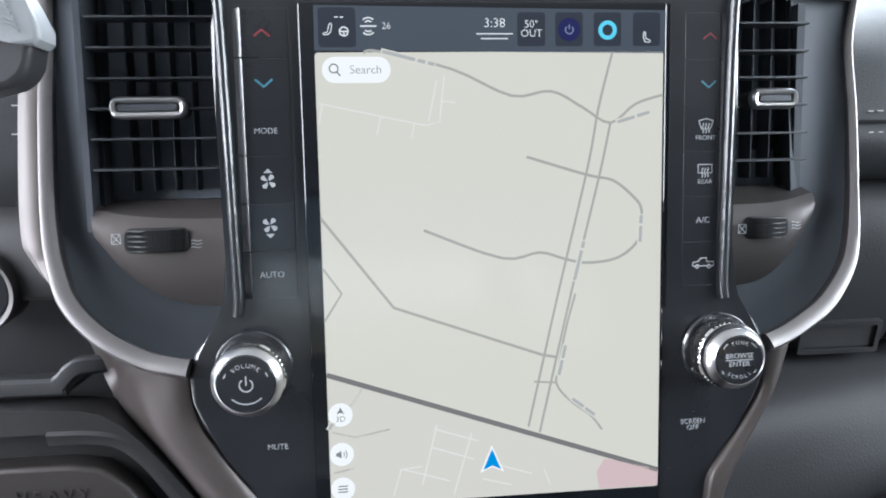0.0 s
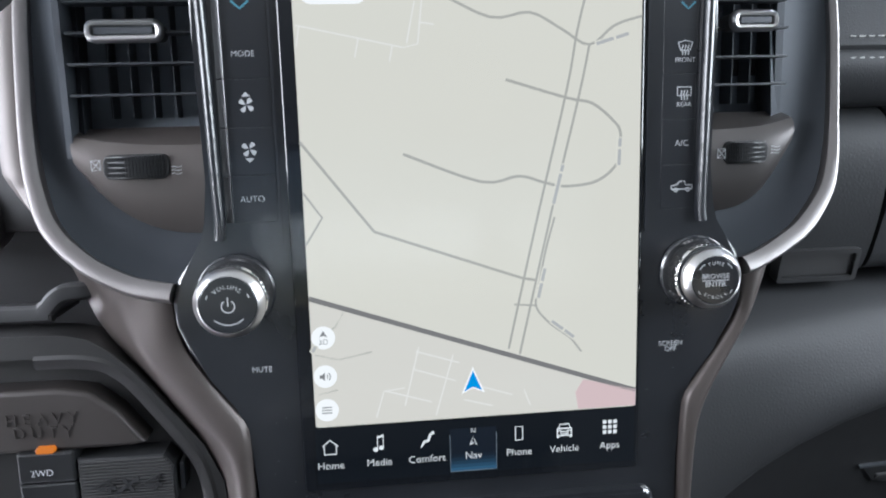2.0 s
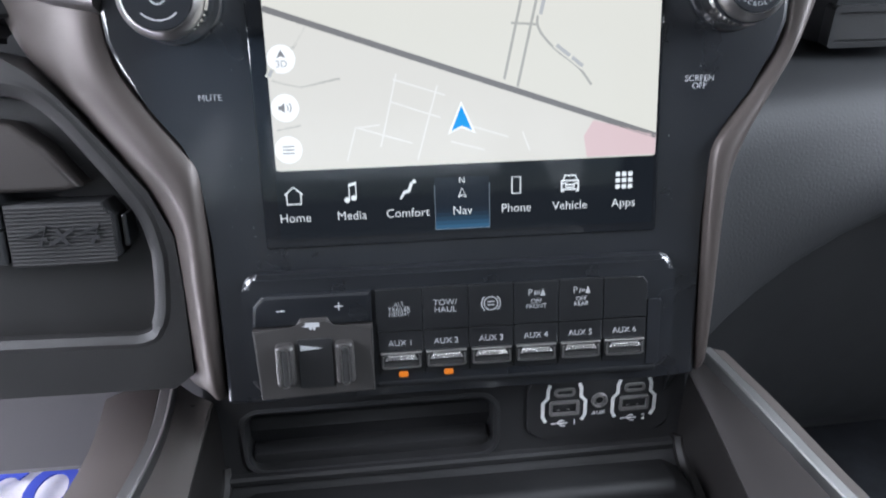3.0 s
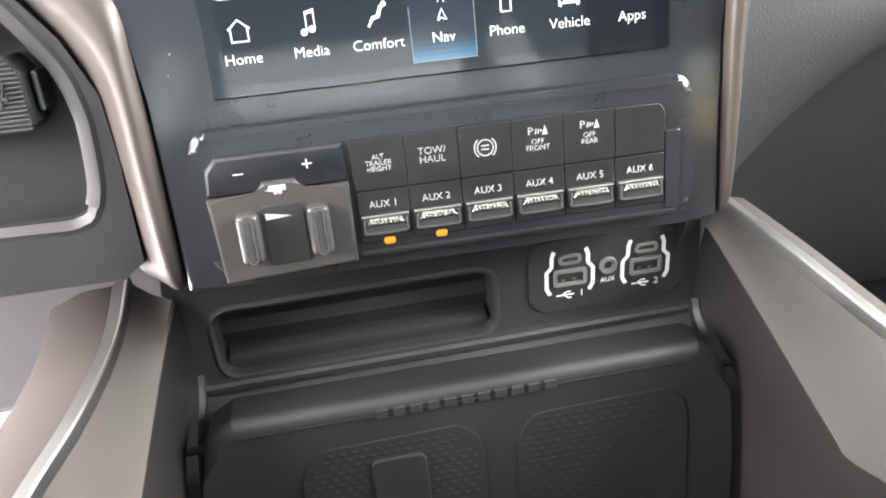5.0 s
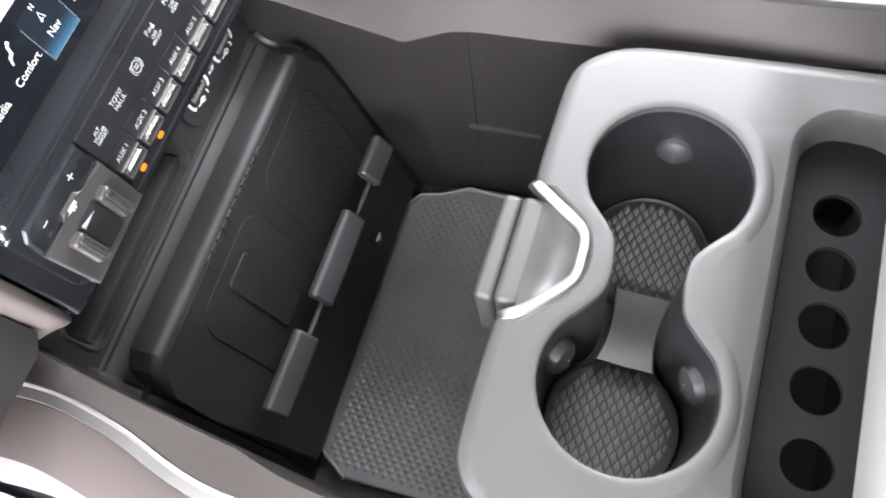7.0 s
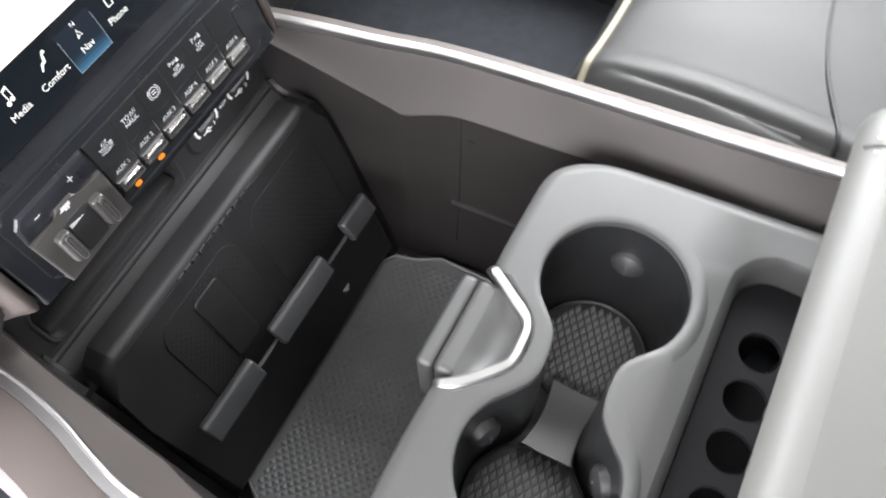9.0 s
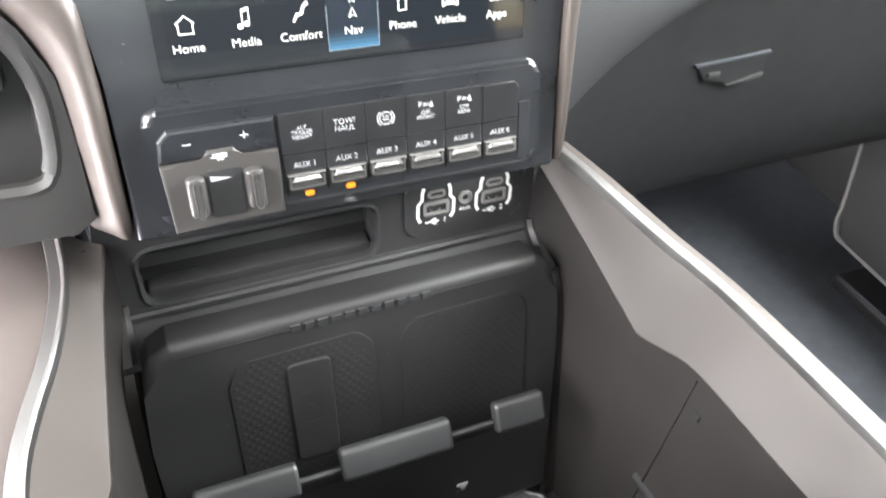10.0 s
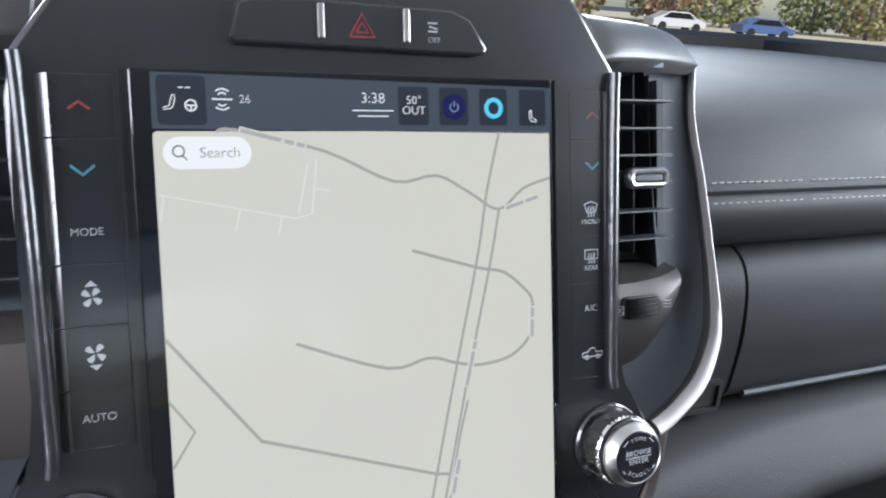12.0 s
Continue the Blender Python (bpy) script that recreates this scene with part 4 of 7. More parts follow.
# the driver-side column spreads under the vent trim: from the bezel out to the knee panel
BROAD = [((0.1372, 0.0100, 0.0800), (0.1385, 0.0040, 0.0795), (0.1480, 0.0040, 0.0800), (0.1600, 0.0060, 0.0830), (0.1775, 0.0100, 0.0925), (0.1915, 0.0150, 0.1055), (0.2000, 0.0210, 0.1190)),
         ((0.1380, 0.0100, 0.0720), (0.1392, 0.0035, 0.0718), (0.1470, 0.0025, 0.0700), (0.1580, 0.0065, 0.0695), (0.1700, 0.0130, 0.0725), (0.1815, 0.0205, 0.0810), (0.1900, 0.0280, 0.0890)),
         ((0.1345, 0.0100, 0.0540), (0.1357, 0.0030, 0.0535), (0.1430, 0.0015, 0.0510), (0.1530, 0.0050, 0.0500), (0.1620, 0.0110, 0.0510), (0.1720, 0.0190, 0.0560), (0.1800, 0.0270, 0.0620)),
         ((0.1240, 0.0100, 0.0370), (0.1252, 0.0025, 0.0365), (0.1325, 0.0000, 0.0345), (0.1410, 0.0030, 0.0335), (0.1490, 0.0080, 0.0340), (0.1560, 0.0150, 0.0365), (0.1620, 0.0210, 0.0400)),
         ((0.1135, 0.0100, 0.0225), (0.1147, 0.0015, 0.0220), (0.1210, -0.0020, 0.0185), (0.1285, 0.0005, 0.0165), (0.1350, 0.0055, 0.0165), (0.1420, 0.0120, 0.0180), (0.1480, 0.0180, 0.0200)),
         ((0.1072, 0.0100, 0.0120), (0.1084, 0.0010, 0.0115), (0.1130, -0.0030, 0.0060), (0.1185, -0.0015, 0.0030), (0.1240, 0.0035, 0.0020), (0.1310, 0.0100, 0.0020), (0.1380, 0.0160, 0.0030)),
         ((0.1062, 0.0100, -0.0100), (0.1074, 0.0010, -0.0105), (0.1112, -0.0030, -0.0120), (0.1150, -0.0015, -0.0140), (0.1190, 0.0030, -0.0150), (0.1240, 0.0090, -0.0160), (0.1310, 0.0150, -0.0170)),
         ((0.1064, 0.0100, -0.0450), (0.1076, 0.0010, -0.0450), (0.1112, -0.0025, -0.0455), (0.1145, -0.0010, -0.0460), (0.1180, 0.0030, -0.0465), (0.1225, 0.0090, -0.0470), (0.1290, 0.0150, -0.0470)),
         ((0.1070, 0.0100, -0.0800), (0.1082, 0.0020, -0.0800), (0.1112, -0.0005, -0.0805), (0.1140, 0.0010, -0.0810), (0.1170, 0.0045, -0.0815), (0.1210, 0.0095, -0.0820), (0.1270, 0.0150, -0.0820)),
         ((0.1076, 0.0120, -0.0920), (0.1086, 0.0060, -0.0920), (0.1105, 0.0040, -0.0920), (0.1125, 0.0050, -0.0920), (0.1145, 0.0080, -0.0920), (0.1170, 0.0120, -0.0920), (0.1200, 0.0160, -0.0920))]
column(-1, [[Vector((-x, y, z)) for x, y, z in row] for row in BROAD], "dark taupe trim column flowing down from the driver-side vent")
column(1, slim_rows(), "slim dark taupe trim column on the passenger side of the stack")

# ---- air vent pods ----
TRIM_R = [(0.2260, 0.0730, 0.262), (0.2150, 0.0610, 0.232), (0.2085, 0.0455, 0.194), (0.1990, 0.0270, 0.148), (0.1940, 0.0190, 0.127), (0.1880, 0.0140, 0.1135), (0.1735, 0.0070, 0.0980), (0.1580, 0.0030, 0.0885), (0.1460, 0.0005, 0.0830), (0.1385, -0.0010, 0.0808)]
TRIM_L = [(-0.2140, 0.0710, 0.262), (-0.2115, 0.0600, 0.232), (-0.2095, 0.0470, 0.198), (-0.2045, 0.0280, 0.150), (-0.1990, 0.0180, 0.1250), (-0.1915, 0.0115, 0.1090), (-0.1768, 0.0060, 0.0950), (-0.1591, 0.0025, 0.0855), (-0.1480, 0.0005, 0.0825), (-0.1378, -0.0010, 0.0808)]


# lever grey lightened to hold the sky's reflection on the grip
LEVER = material("sky_paled_plastic", (0.24, 0.25, 0.255), 0.38, bump=("noise", 2500, 0.1, 0.0002), vary=0.06)
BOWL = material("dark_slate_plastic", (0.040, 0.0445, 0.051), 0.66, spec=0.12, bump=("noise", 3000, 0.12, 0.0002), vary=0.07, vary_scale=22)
SLAT = material("black_slat_plastic", (0.040, 0.044, 0.050), 0.36, vary=0.2)
# duct colour lifted to stand in for the haze over the vents
DUCT = material("haze_paled_duct", (0.1440, 0.1656, 0.1944), 0.6, vary=0.15)
VANE = material("black_vane_plastic", (0.040, 0.046, 0.055), 0.7, vary=0.15)


def vent_pod(s, trim, label):
    pod = thing("air_vent", label, "air vent", "dashboard air vents", m=STACK)
    line, end = smoothed(trim, 6), 0.1660 if s > 0 else 0.1790
    tilt = Vector((0, -1, 0.35)).normalized()
    prof = [(-0.0044, -0.008), (-0.0046, -0.0012), (-0.0040, 0.0004), (-0.0015, 0.0018), (0.0018, 0.0024), (0.0034, 0.0020), (0.0042, 0.0008), (0.0046, -0.0012), (0.0046, -0.008)]
    if s > 0:
        prof = [(-u, v) for u, v in prof]
    part("chrome_trim", sweep(bmesh.new(), line, prof, tilt, wide=lambda p: 1.0 - (0.45 if s > 0 else 0.18) * max(0.0, min(1.0, (p.z - 0.100) / 0.05))), TRIM_METAL, pod, "satin chrome trim strip")
    # bowl from the trim in to the vent face
    def inner(p):
        top = max(0.0, min(1.0, (p.z - 0.115) / 0.03))
        x = s * (end if top > 0.99 else 0.1190 + (abs(p.x) - 0.1380) * 0.95)
        x = s * min(abs(x), end)
        z = p.z if p.z > 0.15 else 0.114 + (p.z - 0.081) * 0.50
        return Vector((x, 0.026 + max(0, p.z - 0.15) * 0.10, z))
    rows = []
    for p in line:
        q = inner(p)
        m1 = p.lerp(q, 0.35) + Vector((0, 0.010, -0.001))
        m2 = p.lerp(q, 0.75) + Vector((0, 0.008, 0))
        rows.append(smoothed([p + Vector((0, 0.002, 0)), m1, m2, q + Vector((0, 0.004, 0))], 4))
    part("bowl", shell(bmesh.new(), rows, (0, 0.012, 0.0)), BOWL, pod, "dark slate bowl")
    # case behind the slats; back, top and floor paled to imitate haze
    x0, x1 = s * 0.119, s * (end + 0.004)
    lo, hi = min(x0, x1), max(x0, x1)
    part("case_back", box(bmesh.new(), lo, hi, 0.0505, 0.0560, 0.140, 0.262), DUCT, pod)
    part("case_side", box(bmesh.new(), lo - 0.002, lo + 0.001, 0.022, 0.094, 0.142, 0.2545), VANE, pod)
    part("case_side", box(bmesh.new(), hi - 0.001, hi + 0.003, 0.034, 0.094, 0.142, 0.2490), VANE, pod)
    part("case_top", box(bmesh.new(), lo, hi, 0.030, 0.096, 0.2545, 0.2575), DUCT, pod)
    part("case_floor", box(bmesh.new(), lo, hi, 0.030, 0.096, 0.1420, 0.1450), DUCT, pod)
    for k in range(4):
        x = s * (0.1375 + 0.0100 * k)
        part("vane", box(bmesh.new(), x - 0.0004, x + 0.0004, 0.038, 0.0505, 0.160, 0.252, 0.0002, 1), VANE, pod)
    inner_end, outer_end = s * 0.1205, s * (end + 0.0005)
    for z in ((0.2367, 0.2233, 0.2103, 0.1968, 0.1828, 0.1692) if s > 0 else (0.2396, 0.2259, 0.2121, 0.1984, 0.1846, 0.1706)):
        bm = bmesh.new()
        d = 0.012 * (z - 0.16)
        extrude(bm, [(0.0180 + d, z - 0.0004), (0.0180 + d, z + 0.0004), (0.0205, z + 0.0007), (0.034, z + 0.0010), (0.034, z - 0.0002), (0.0205, z - 0.0006)], min(inner_end, outer_end), max(inner_end, outer_end), axis="x")
        part("slat", bm, SLAT, pod)
    # adjuster tab
    tx, tw, tz = (0.1440, 0.0240, 0.1992) if s > 0 else (-0.1512, 0.0335, 0.1981)
    tab = part("tab", extrude(bmesh.new(), rr(tx, tz, tw - 0.0015, 0.0080, 0.003, 4), 0.0105, 0.024, bevel=0.001), SATIN, pod, "adjuster tab")
    loop = [(x, 0.0085, z) for x, z in rr(tx, tz, tw - 0.0032, 0.0066, 0.0024, 3)]
    part("rim", sweep(bmesh.new(), loop, [(-0.0016, -0.004), (-0.0016, -0.0010), (-0.0010, 0.0003), (0.0002, 0.0006), (0.0012, -0.0004), (0.0018, -0.0022), (0.0018, -0.004)], (0, -1, 0), closed=True), BRUSHED, tab, "chrome rim")
    part("insert", extrude(bmesh.new(), rr(tx, tz, tw - 0.0075, 0.0036, 0.0010, 3), 0.0088, 0.012, bevel=0.0008), SCOOP, tab)
    # wheel panel
    rows = []
    for j in range(7):
        t = j / 6
        row = []
        for i in range(9):
            u = i / 8
            x = 0.1200 + (0.0540 if s > 0 else 0.0630) * u
            zb = 0.1040 + 0.0330 * u ** (3.6 if s > 0 else 2.8)
            z = zb + (0.1555 - zb) * t
            bulge = 0.0235 - 0.004 * math.sin(math.pi * min(1, t * 1.0)) + (0.012 * max(0, (t - 0.78) / 0.22) ** 1.5) + 0.004 * max(0, u - 0.75) * 4 * 0.5 + (0.003 * max(0, 0.12 - t) / 0.12)
            row.append(Vector((s * x, bulge, z)))
        rows.append(row)
    # lit taupe on the driver side, shaded taupe on the passenger side
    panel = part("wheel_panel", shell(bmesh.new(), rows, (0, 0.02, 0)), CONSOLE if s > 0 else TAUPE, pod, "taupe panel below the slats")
    wx, wz, hw = (0.1470, 0.1352, 0.0108) if s > 0 else (-0.1536, 0.1375, 0.0138)
    part("well", extrude(bmesh.new(), rr(wx, wz, 2 * hw + 0.0026, 0.0116, 0.004, 4), 0.0188, 0.03, bevel=0.0006), VOID, panel)

    # a flat drum seen edge on: width along x, rim curving towards the viewer
    drum = bmesh.new()
    for k in range(22):
        a = -0.95 + 1.9 * k / 21
        x, y = wx + (hw - 0.0004) * math.sin(a) / math.sin(0.95), 0.0265 - 0.0125 * math.cos(a)
        for j in range(4):
            zz = wz - 0.0036 + 0.0024 * j
            box(drum, x - 0.36 * hw / 10, x + 0.36 * hw / 10, y, 0.028, zz - 0.0009, zz + 0.0009)
    core = []
    for k in range(15):
        a = -0.95 + 1.9 * k / 14
        core.append((wx + hw * math.sin(a) / math.sin(0.95), 0.0270 - 0.0125 * math.cos(a)))
    body = extrude(bmesh.new(), core + [(wx + hw, 0.029), (wx - hw, 0.029)], wz - 0.0050, wz + 0.0050, axis="z", bevel=0.0006)
    wh = part("thumb_wheel", body, BUTTON, panel, "black ribbed thumb wheel")
    part("ribs", drum, BUTTON, wh)
    bx, ox = (wx - 0.0134, wx + 0.0152) if s > 0 else (wx - 0.0180, wx + 0.0184)
    cz, oz = (wz - 0.0004, wz + 0.0008) if s > 0 else (wz + 0.0012, wz - 0.0020)
    part("closed_symbol", strokes([[(bx - 0.0020, cz - 0.0023), (bx + 0.0020, cz - 0.0023), (bx + 0.0020, cz + 0.0023), (bx - 0.0020, cz + 0.0023), (bx - 0.0020, cz - 0.0023)], [(bx - 0.0020, cz - 0.0023), (bx + 0.0020, cz + 0.0023)], [(bx - 0.0020, cz + 0.0023), (bx + 0.0020, cz - 0.0023)]], 0.0003, 0.0184), PRINT, panel)
    part("open_symbol", strokes([[(ox - 0.0025 + 0.0010 * j, oz + d + 0.0003 * math.sin(j * 1.5)) for j in range(6)] for d in (0.0016, 0.0, -0.0016)], 0.0003, 0.0178), PRINT, panel)
    return pod


vent_pod(-1, TRIM_L, "driver-side air vent with chrome tab and thumb wheel")
vent_pod(1, TRIM_R, "passenger-side air vent with chrome tab and thumb wheel")
# hoods over the pods
HOOD = (((0.1170, 0.0085, 0.2520), (0.1320, 0.0120, 0.2536), (0.1685, 0.0300, 0.2568), (0.2050, 0.0530, 0.2602), (0.2240, 0.0660, 0.2622)),
        ((0.1165, 0.0080, 0.2560), (0.1320, 0.0110, 0.2580), (0.1690, 0.0290, 0.2610), (0.2060, 0.0525, 0.2640), (0.2250, 0.0665, 0.2640)),
        ((0.1150, 0.0140, 0.2700), (0.1330, 0.0190, 0.2710), (0.1700, 0.0380, 0.2740), (0.2060, 0.0590, 0.2745), (0.2245, 0.0740, 0.2705)),
        ((0.1130, 0.0240, 0.2770), (0.1340, 0.0310, 0.2775), (0.1710, 0.0500, 0.2800), (0.2040, 0.0700, 0.2790), (0.2215, 0.0840, 0.2740)),
        ((0.1100, 0.0700, 0.2850), (0.1340, 0.0780, 0.2850), (0.1700, 0.0950, 0.2850), (0.2000, 0.1150, 0.2820), (0.2150, 0.1280, 0.2760)))
for s, nm in ((1, "passenger"), (-1, "driver")):
    k = 1 if s > 0 else 0.965
    rows = [[Vector((s * x * k, y, z)) for x, y, z in row] for row in HOOD]
    rows = [smoothed(r, 5) for r in zip(*[smoothed([row[j] for row in rows], 4) for j in range(5)])]
    rows = [list(c) for c in zip(*rows)]
    solid("vent_hood", shell(bmesh.new(), rows, (0, 0.006, -0.004)), SATIN, f"satin-black hood over the {nm} air vent", "dashboard trim", "vent hoods", m=STACK)

# driver-side strip outside the vent, tapering away below it
line = smoothed(TRIM_L[:6], 6)
rows = []
for p in line:
    w = 0.0150 * max(0.12, min(1.0, (p.z - 0.106) / 0.030))
    i0 = p + Vector((-0.0018, 0.0035, -0.0004))
    rows.append([i0, i0 + Vector((-0.25 * w, -0.0012, 0)), i0 + Vector((-0.65 * w, 0.0, 0)), i0 + Vector((-0.92 * w, 0.0030, 0)), i0 + Vector((-w, 0.0120, 0))])
strip_ = thing("vent_surround_strip", "taupe trim strip around the driver-side vent", "dashboard trim", m=STACK)
part("face", shell(bmesh.new(), rows, (0, 0.012, 0)), TAUPE, strip_)
# black bead drawn in place of the shadow between strip and chrome
part("shadow_line", sweep(bmesh.new(), [r[0] + Vector((0.0004, -0.0006, 0)) for r in rows], [(-0.0007, 0.003), (-0.0006, -0.0004), (0.0006, -0.0004), (0.0007, 0.003)], (0, 1, 0)), VOID, strip_, "black bead standing in for the shadow line beside the chrome")


# ---- stitched seams ----
def stitches(path, parent, length=0.0034, gap=0.0022, r=0.00045, up=(0, -1, 0)):
    pts = [Vector(p) for p in path]
    bm = bmesh.new()
    for a, b in zip(pts, pts[1:]):
        d = (b - a)
        n = max(1, int(d.length / (length + gap)))
        d.normalize()
        for k in range(n):
            p = a + d * (k * (length + gap))
            sweep(bm, [p, p + d * length * 0.5 + Vector(up) * r * 0.8, p + d * length], [(-r, 0), (0, r), (r, 0), (0, -r)], up)
    ob = part("stitching", bm, THREAD, parent, "pale stitching")
    ob["kind"] = "stuff"
    return ob


# ---- passenger dash ----
XS = [0.150, 0.175, 0.200, 0.235, 0.280, 0.340, 0.420, 0.520, 0.640, 0.760]


def lofted(profile, xs=XS, n=4):
    """profile(x): the (y, z) line at x."""
    return [[Vector((x, p.y, p.z)) for p in smoothed([(0, y, z) for y, z in profile(x)], n)] for x in xs]


pad = thing("passenger_dash", "black stitched leatherette passenger dashboard", "dashboard")
part("top_pad", shell(bmesh.new(), lofted(lambda x: [(0.90, 1.540), (0.60, 1.552), (0.34, 1.556), (0.20, 1.552), (0.140, 1.538), (0.112, 1.518), (0.100, 1.503), (0.099, 1.4995)]), (0, 0.006, -0.012)), LEATHER, pad, "smooth black top pad")
part("bolster", shell(bmesh.new(), lofted(lambda x: [(0.108, 1.4985), (0.099, 1.4975), (0.094, 1.490), (0.096, 1.478), (0.104, 1.466), (0.120, 1.460), (0.14, 1.459)]), (0, 0.02, 0)), LEATHER, pad, "padded roll below the seam")
part("mid_panel", shell(bmesh.new(), lofted(lambda x: [(0.130, 1.463), (0.108, 1.456), (0.097, 1.440), (0.093, 1.410), (0.094, 1.380), (0.098, 1.362), (0.110, 1.3565), (0.14, 1.356)], [0.205, 0.235, 0.262]), (0, 0.02, 0)), GRAINED, pad, "dark panel beside the vent")
part("upper_glove_door", shell(bmesh.new(), lofted(lambda x: [(0.130, 1.463), (0.108, 1.456), (0.097, 1.440), (0.092, 1.410), (0.093, 1.385), (0.096, 1.366), (0.108, 1.3580), (0.14, 1.357)], [0.2645, 0.30, 0.36, 0.46, 0.60, 0.76]), (0, 0.02, 0)), LEATHER, pad, "black upper glove box door")
part("silver_lip", sweep(bmesh.new(), [(x, 0.0955, 1.3640) for x in (0.278, 0.35, 0.5, 0.76)], [(-0.0018, -0.001), (-0.0022, 0.0012), (0, 0.0022), (0.0022, 0.0012), (0.0018, -0.001)], (0, -1, 0)), SCOOP, pad, "grey lip of the upper glove box")
stitches([(x, 0.1000, 1.5050) for x in (0.222, 0.30, 0.5, 0.75)], pad)
stitches([(x, 0.0960, 1.4940) for x in (0.222, 0.30, 0.5, 0.75)], pad)
grille = thing("dash_pocket_grille", "small black ribbed pad in the dash beside the vent", "dash pad")
part("frame", plate(bmesh.new(), rr(0.2290, 1.3685, 0.052, 0.0215, 0.002, 2), [rr(0.2290, 1.3685, 0.046, 0.0155, 0.001, 2)], 0.0905, 0.10), SATIN, grille)
part("mesh_pad", extrude(bmesh.new(), rr(0.2290, 1.3685, 0.046, 0.0155, 0.001, 2), 0.0925, 0.10, bevel=0.001), DARK, grille)

# lower glove box: a swelling door whose underside turns away into the footwell


def edge(x):
    """Height of the door's lower edge, falling steeply towards the stack."""
    return 1.205 + 0.100 * (1 - math.exp(-(x - 0.132) / 0.075))


def lower(x):
    u = max(0.0, min(1.0, (x - 0.118) / 0.20))
    zt = edge(x)
    yf = 0.014 + 0.036 * u ** 0.7
    h = 1.338 - zt
    return [(0.120, 1.352), (0.085 - 0.015 * (1 - u), 1.349), (yf + 0.022, 1.340), (yf + 0.008, zt + 0.72 * h), (yf + 0.001, zt + 0.48 * h), (yf, zt + 0.28 * h), (yf + 0.004, zt + 0.12 * h), (yf + 0.012, zt + 0.03 * h), (yf + 0.024, zt - 0.002), (yf + 0.042, zt - 0.004), (yf + 0.06, zt - 0.004)]


glove = thing("glove_box", "dark grained lower glove box door on the passenger side", "glove box")
part("door", shell(bmesh.new(), lofted(lower, [0.114, 0.122, 0.132, 0.145, 0.160, 0.180, 0.205, 0.235, 0.27, 0.32, 0.40, 0.52, 0.64, 0.76], 4), (0, 0.012, 0.0)), GRAINED, glove)


def under(x):
    u = max(0.0, min(1.0, (x - 0.118) / 0.20))
    zt, yf = edge(x), 0.014 + 0.036 * u ** 0.7
    return [(yf + 0.030, zt - 0.003), (yf + 0.036, zt - 0.020), (yf + 0.040, zt - 0.06), (yf + 0.060, 1.08), (yf + 0.12, 1.02)]


part("under_panel", shell(bmesh.new(), lofted(under, [0.114, 0.132, 0.160, 0.205, 0.27, 0.40, 0.76], 3), (0, 0.012, 0.0)), VOID, glove, "dark panel below the door")
handle = part("pull_slot", extrude(bmesh.new(), [(0.294, 1.2095), (0.358, 1.2135), (0.361, 1.1945), (0.335, 1.1890), (0.304, 1.1960)], 0.0860, 0.10, bevel=0.001), VOID, glove, "dark pull slot")
part("slot_edge", sweep(bmesh.new(), [(0.291, 0.0845, 1.2110), (0.325, 0.0840, 1.2132), (0.360, 0.0845, 1.2150)], [(-0.0009, -0.002), (-0.0009, 0.0006), (0.0009, 0.0006), (0.0009, -0.002)], (0, -1, 0)), SCOOP, handle)
part("latch_tongue", extrude(bmesh.new(), [(0.328, 1.1895), (0.361, 1.1965), (0.362, 1.1925), (0.350, 1.1900)], 0.0845, 0.09, bevel=0.0005), DARK, handle)
part("catch", box(bmesh.new(), 0.3060, 0.3180, 0.0845, 0.09, 1.1985, 1.2030, 0.0012, 2), DARK, handle)

# ---- driver-side dash ----
ddash = thing("driver_dash", "black stitched leatherette driver-side dashboard", "dashboard")
part("upper", shell(bmesh.new(), [[Vector((-x, p.y, p.z)) for p in smoothed([(0, y, z) for y, z in ((0.60, 1.552), (0.30, 1.556), (0.20, 1.552), (0.155, 1.535), (0.135, 1.506), (0.132, 1.500), (0.128, 1.494), (0.122, 1.470), (0.126, 1.440))], 4)] for x in (0.205, 0.25, 0.32, 0.45, 0.6, 0.76)], (0, 0.02, 0)), LEATHER, ddash)
stitches([(-0.24, 0.1335, 1.5070), (-0.215, 0.1335, 1.5070)], ddash)
stitches([(-0.24, 0.1270, 1.4930), (-0.215, 0.1270, 1.4930)], ddash)
part("ignition_panel", shell(bmesh.new(), [[Vector((-x, p.y, p.z)) for p in smoothed([(0, y, z) for y, z in ((0.14, 1.458), (0.112, 1.450), (0.102, 1.43), (0.098, 1.415), (0.102, 1.408), (0.125, 1.4045))], 4)] for x in (0.195, 0.215, 0.25, 0.32, 0.45, 0.6)], (0, 0.02, 0)), DARK, ddash, "dark grained panel with the start button")
part("slot_back", box(bmesh.new(), -0.60, -0.18, 0.118, 0.126, 1.340, 1.420), VOID, ddash, "deep black slot under the panel")
ledge = thing("dash_ledge", "black stepped ledge of the slot under the start button", "dashboard trim", m=STACK)
lline = smoothed([(-0.40, 0.020, 0.0693), (-0.215, 0.020, 0.0693), (-0.2055, 0.020, 0.0694), (-0.2008, 0.020, 0.0722), (-0.1975, 0.020, 0.0758), (-0.1928, 0.0205, 0.0786), (-0.1846, 0.022, 0.0790), (-0.176, 0.026, 0.0790)], 4)
part("lip", sweep(bmesh.new(), lline, [(-0.0042, -0.004), (-0.0042, 0.0), (-0.0028, 0.0016), (0.0, 0.0020), (0.0028, 0.0018), (0.0044, 0.0), (0.0044, -0.040), (0.0030, -0.040), (0.0028, -0.004)], (0, -1, 0)), SATIN, ledge)
button = thing("start_button", "round black start button with satin chrome ring", "button")
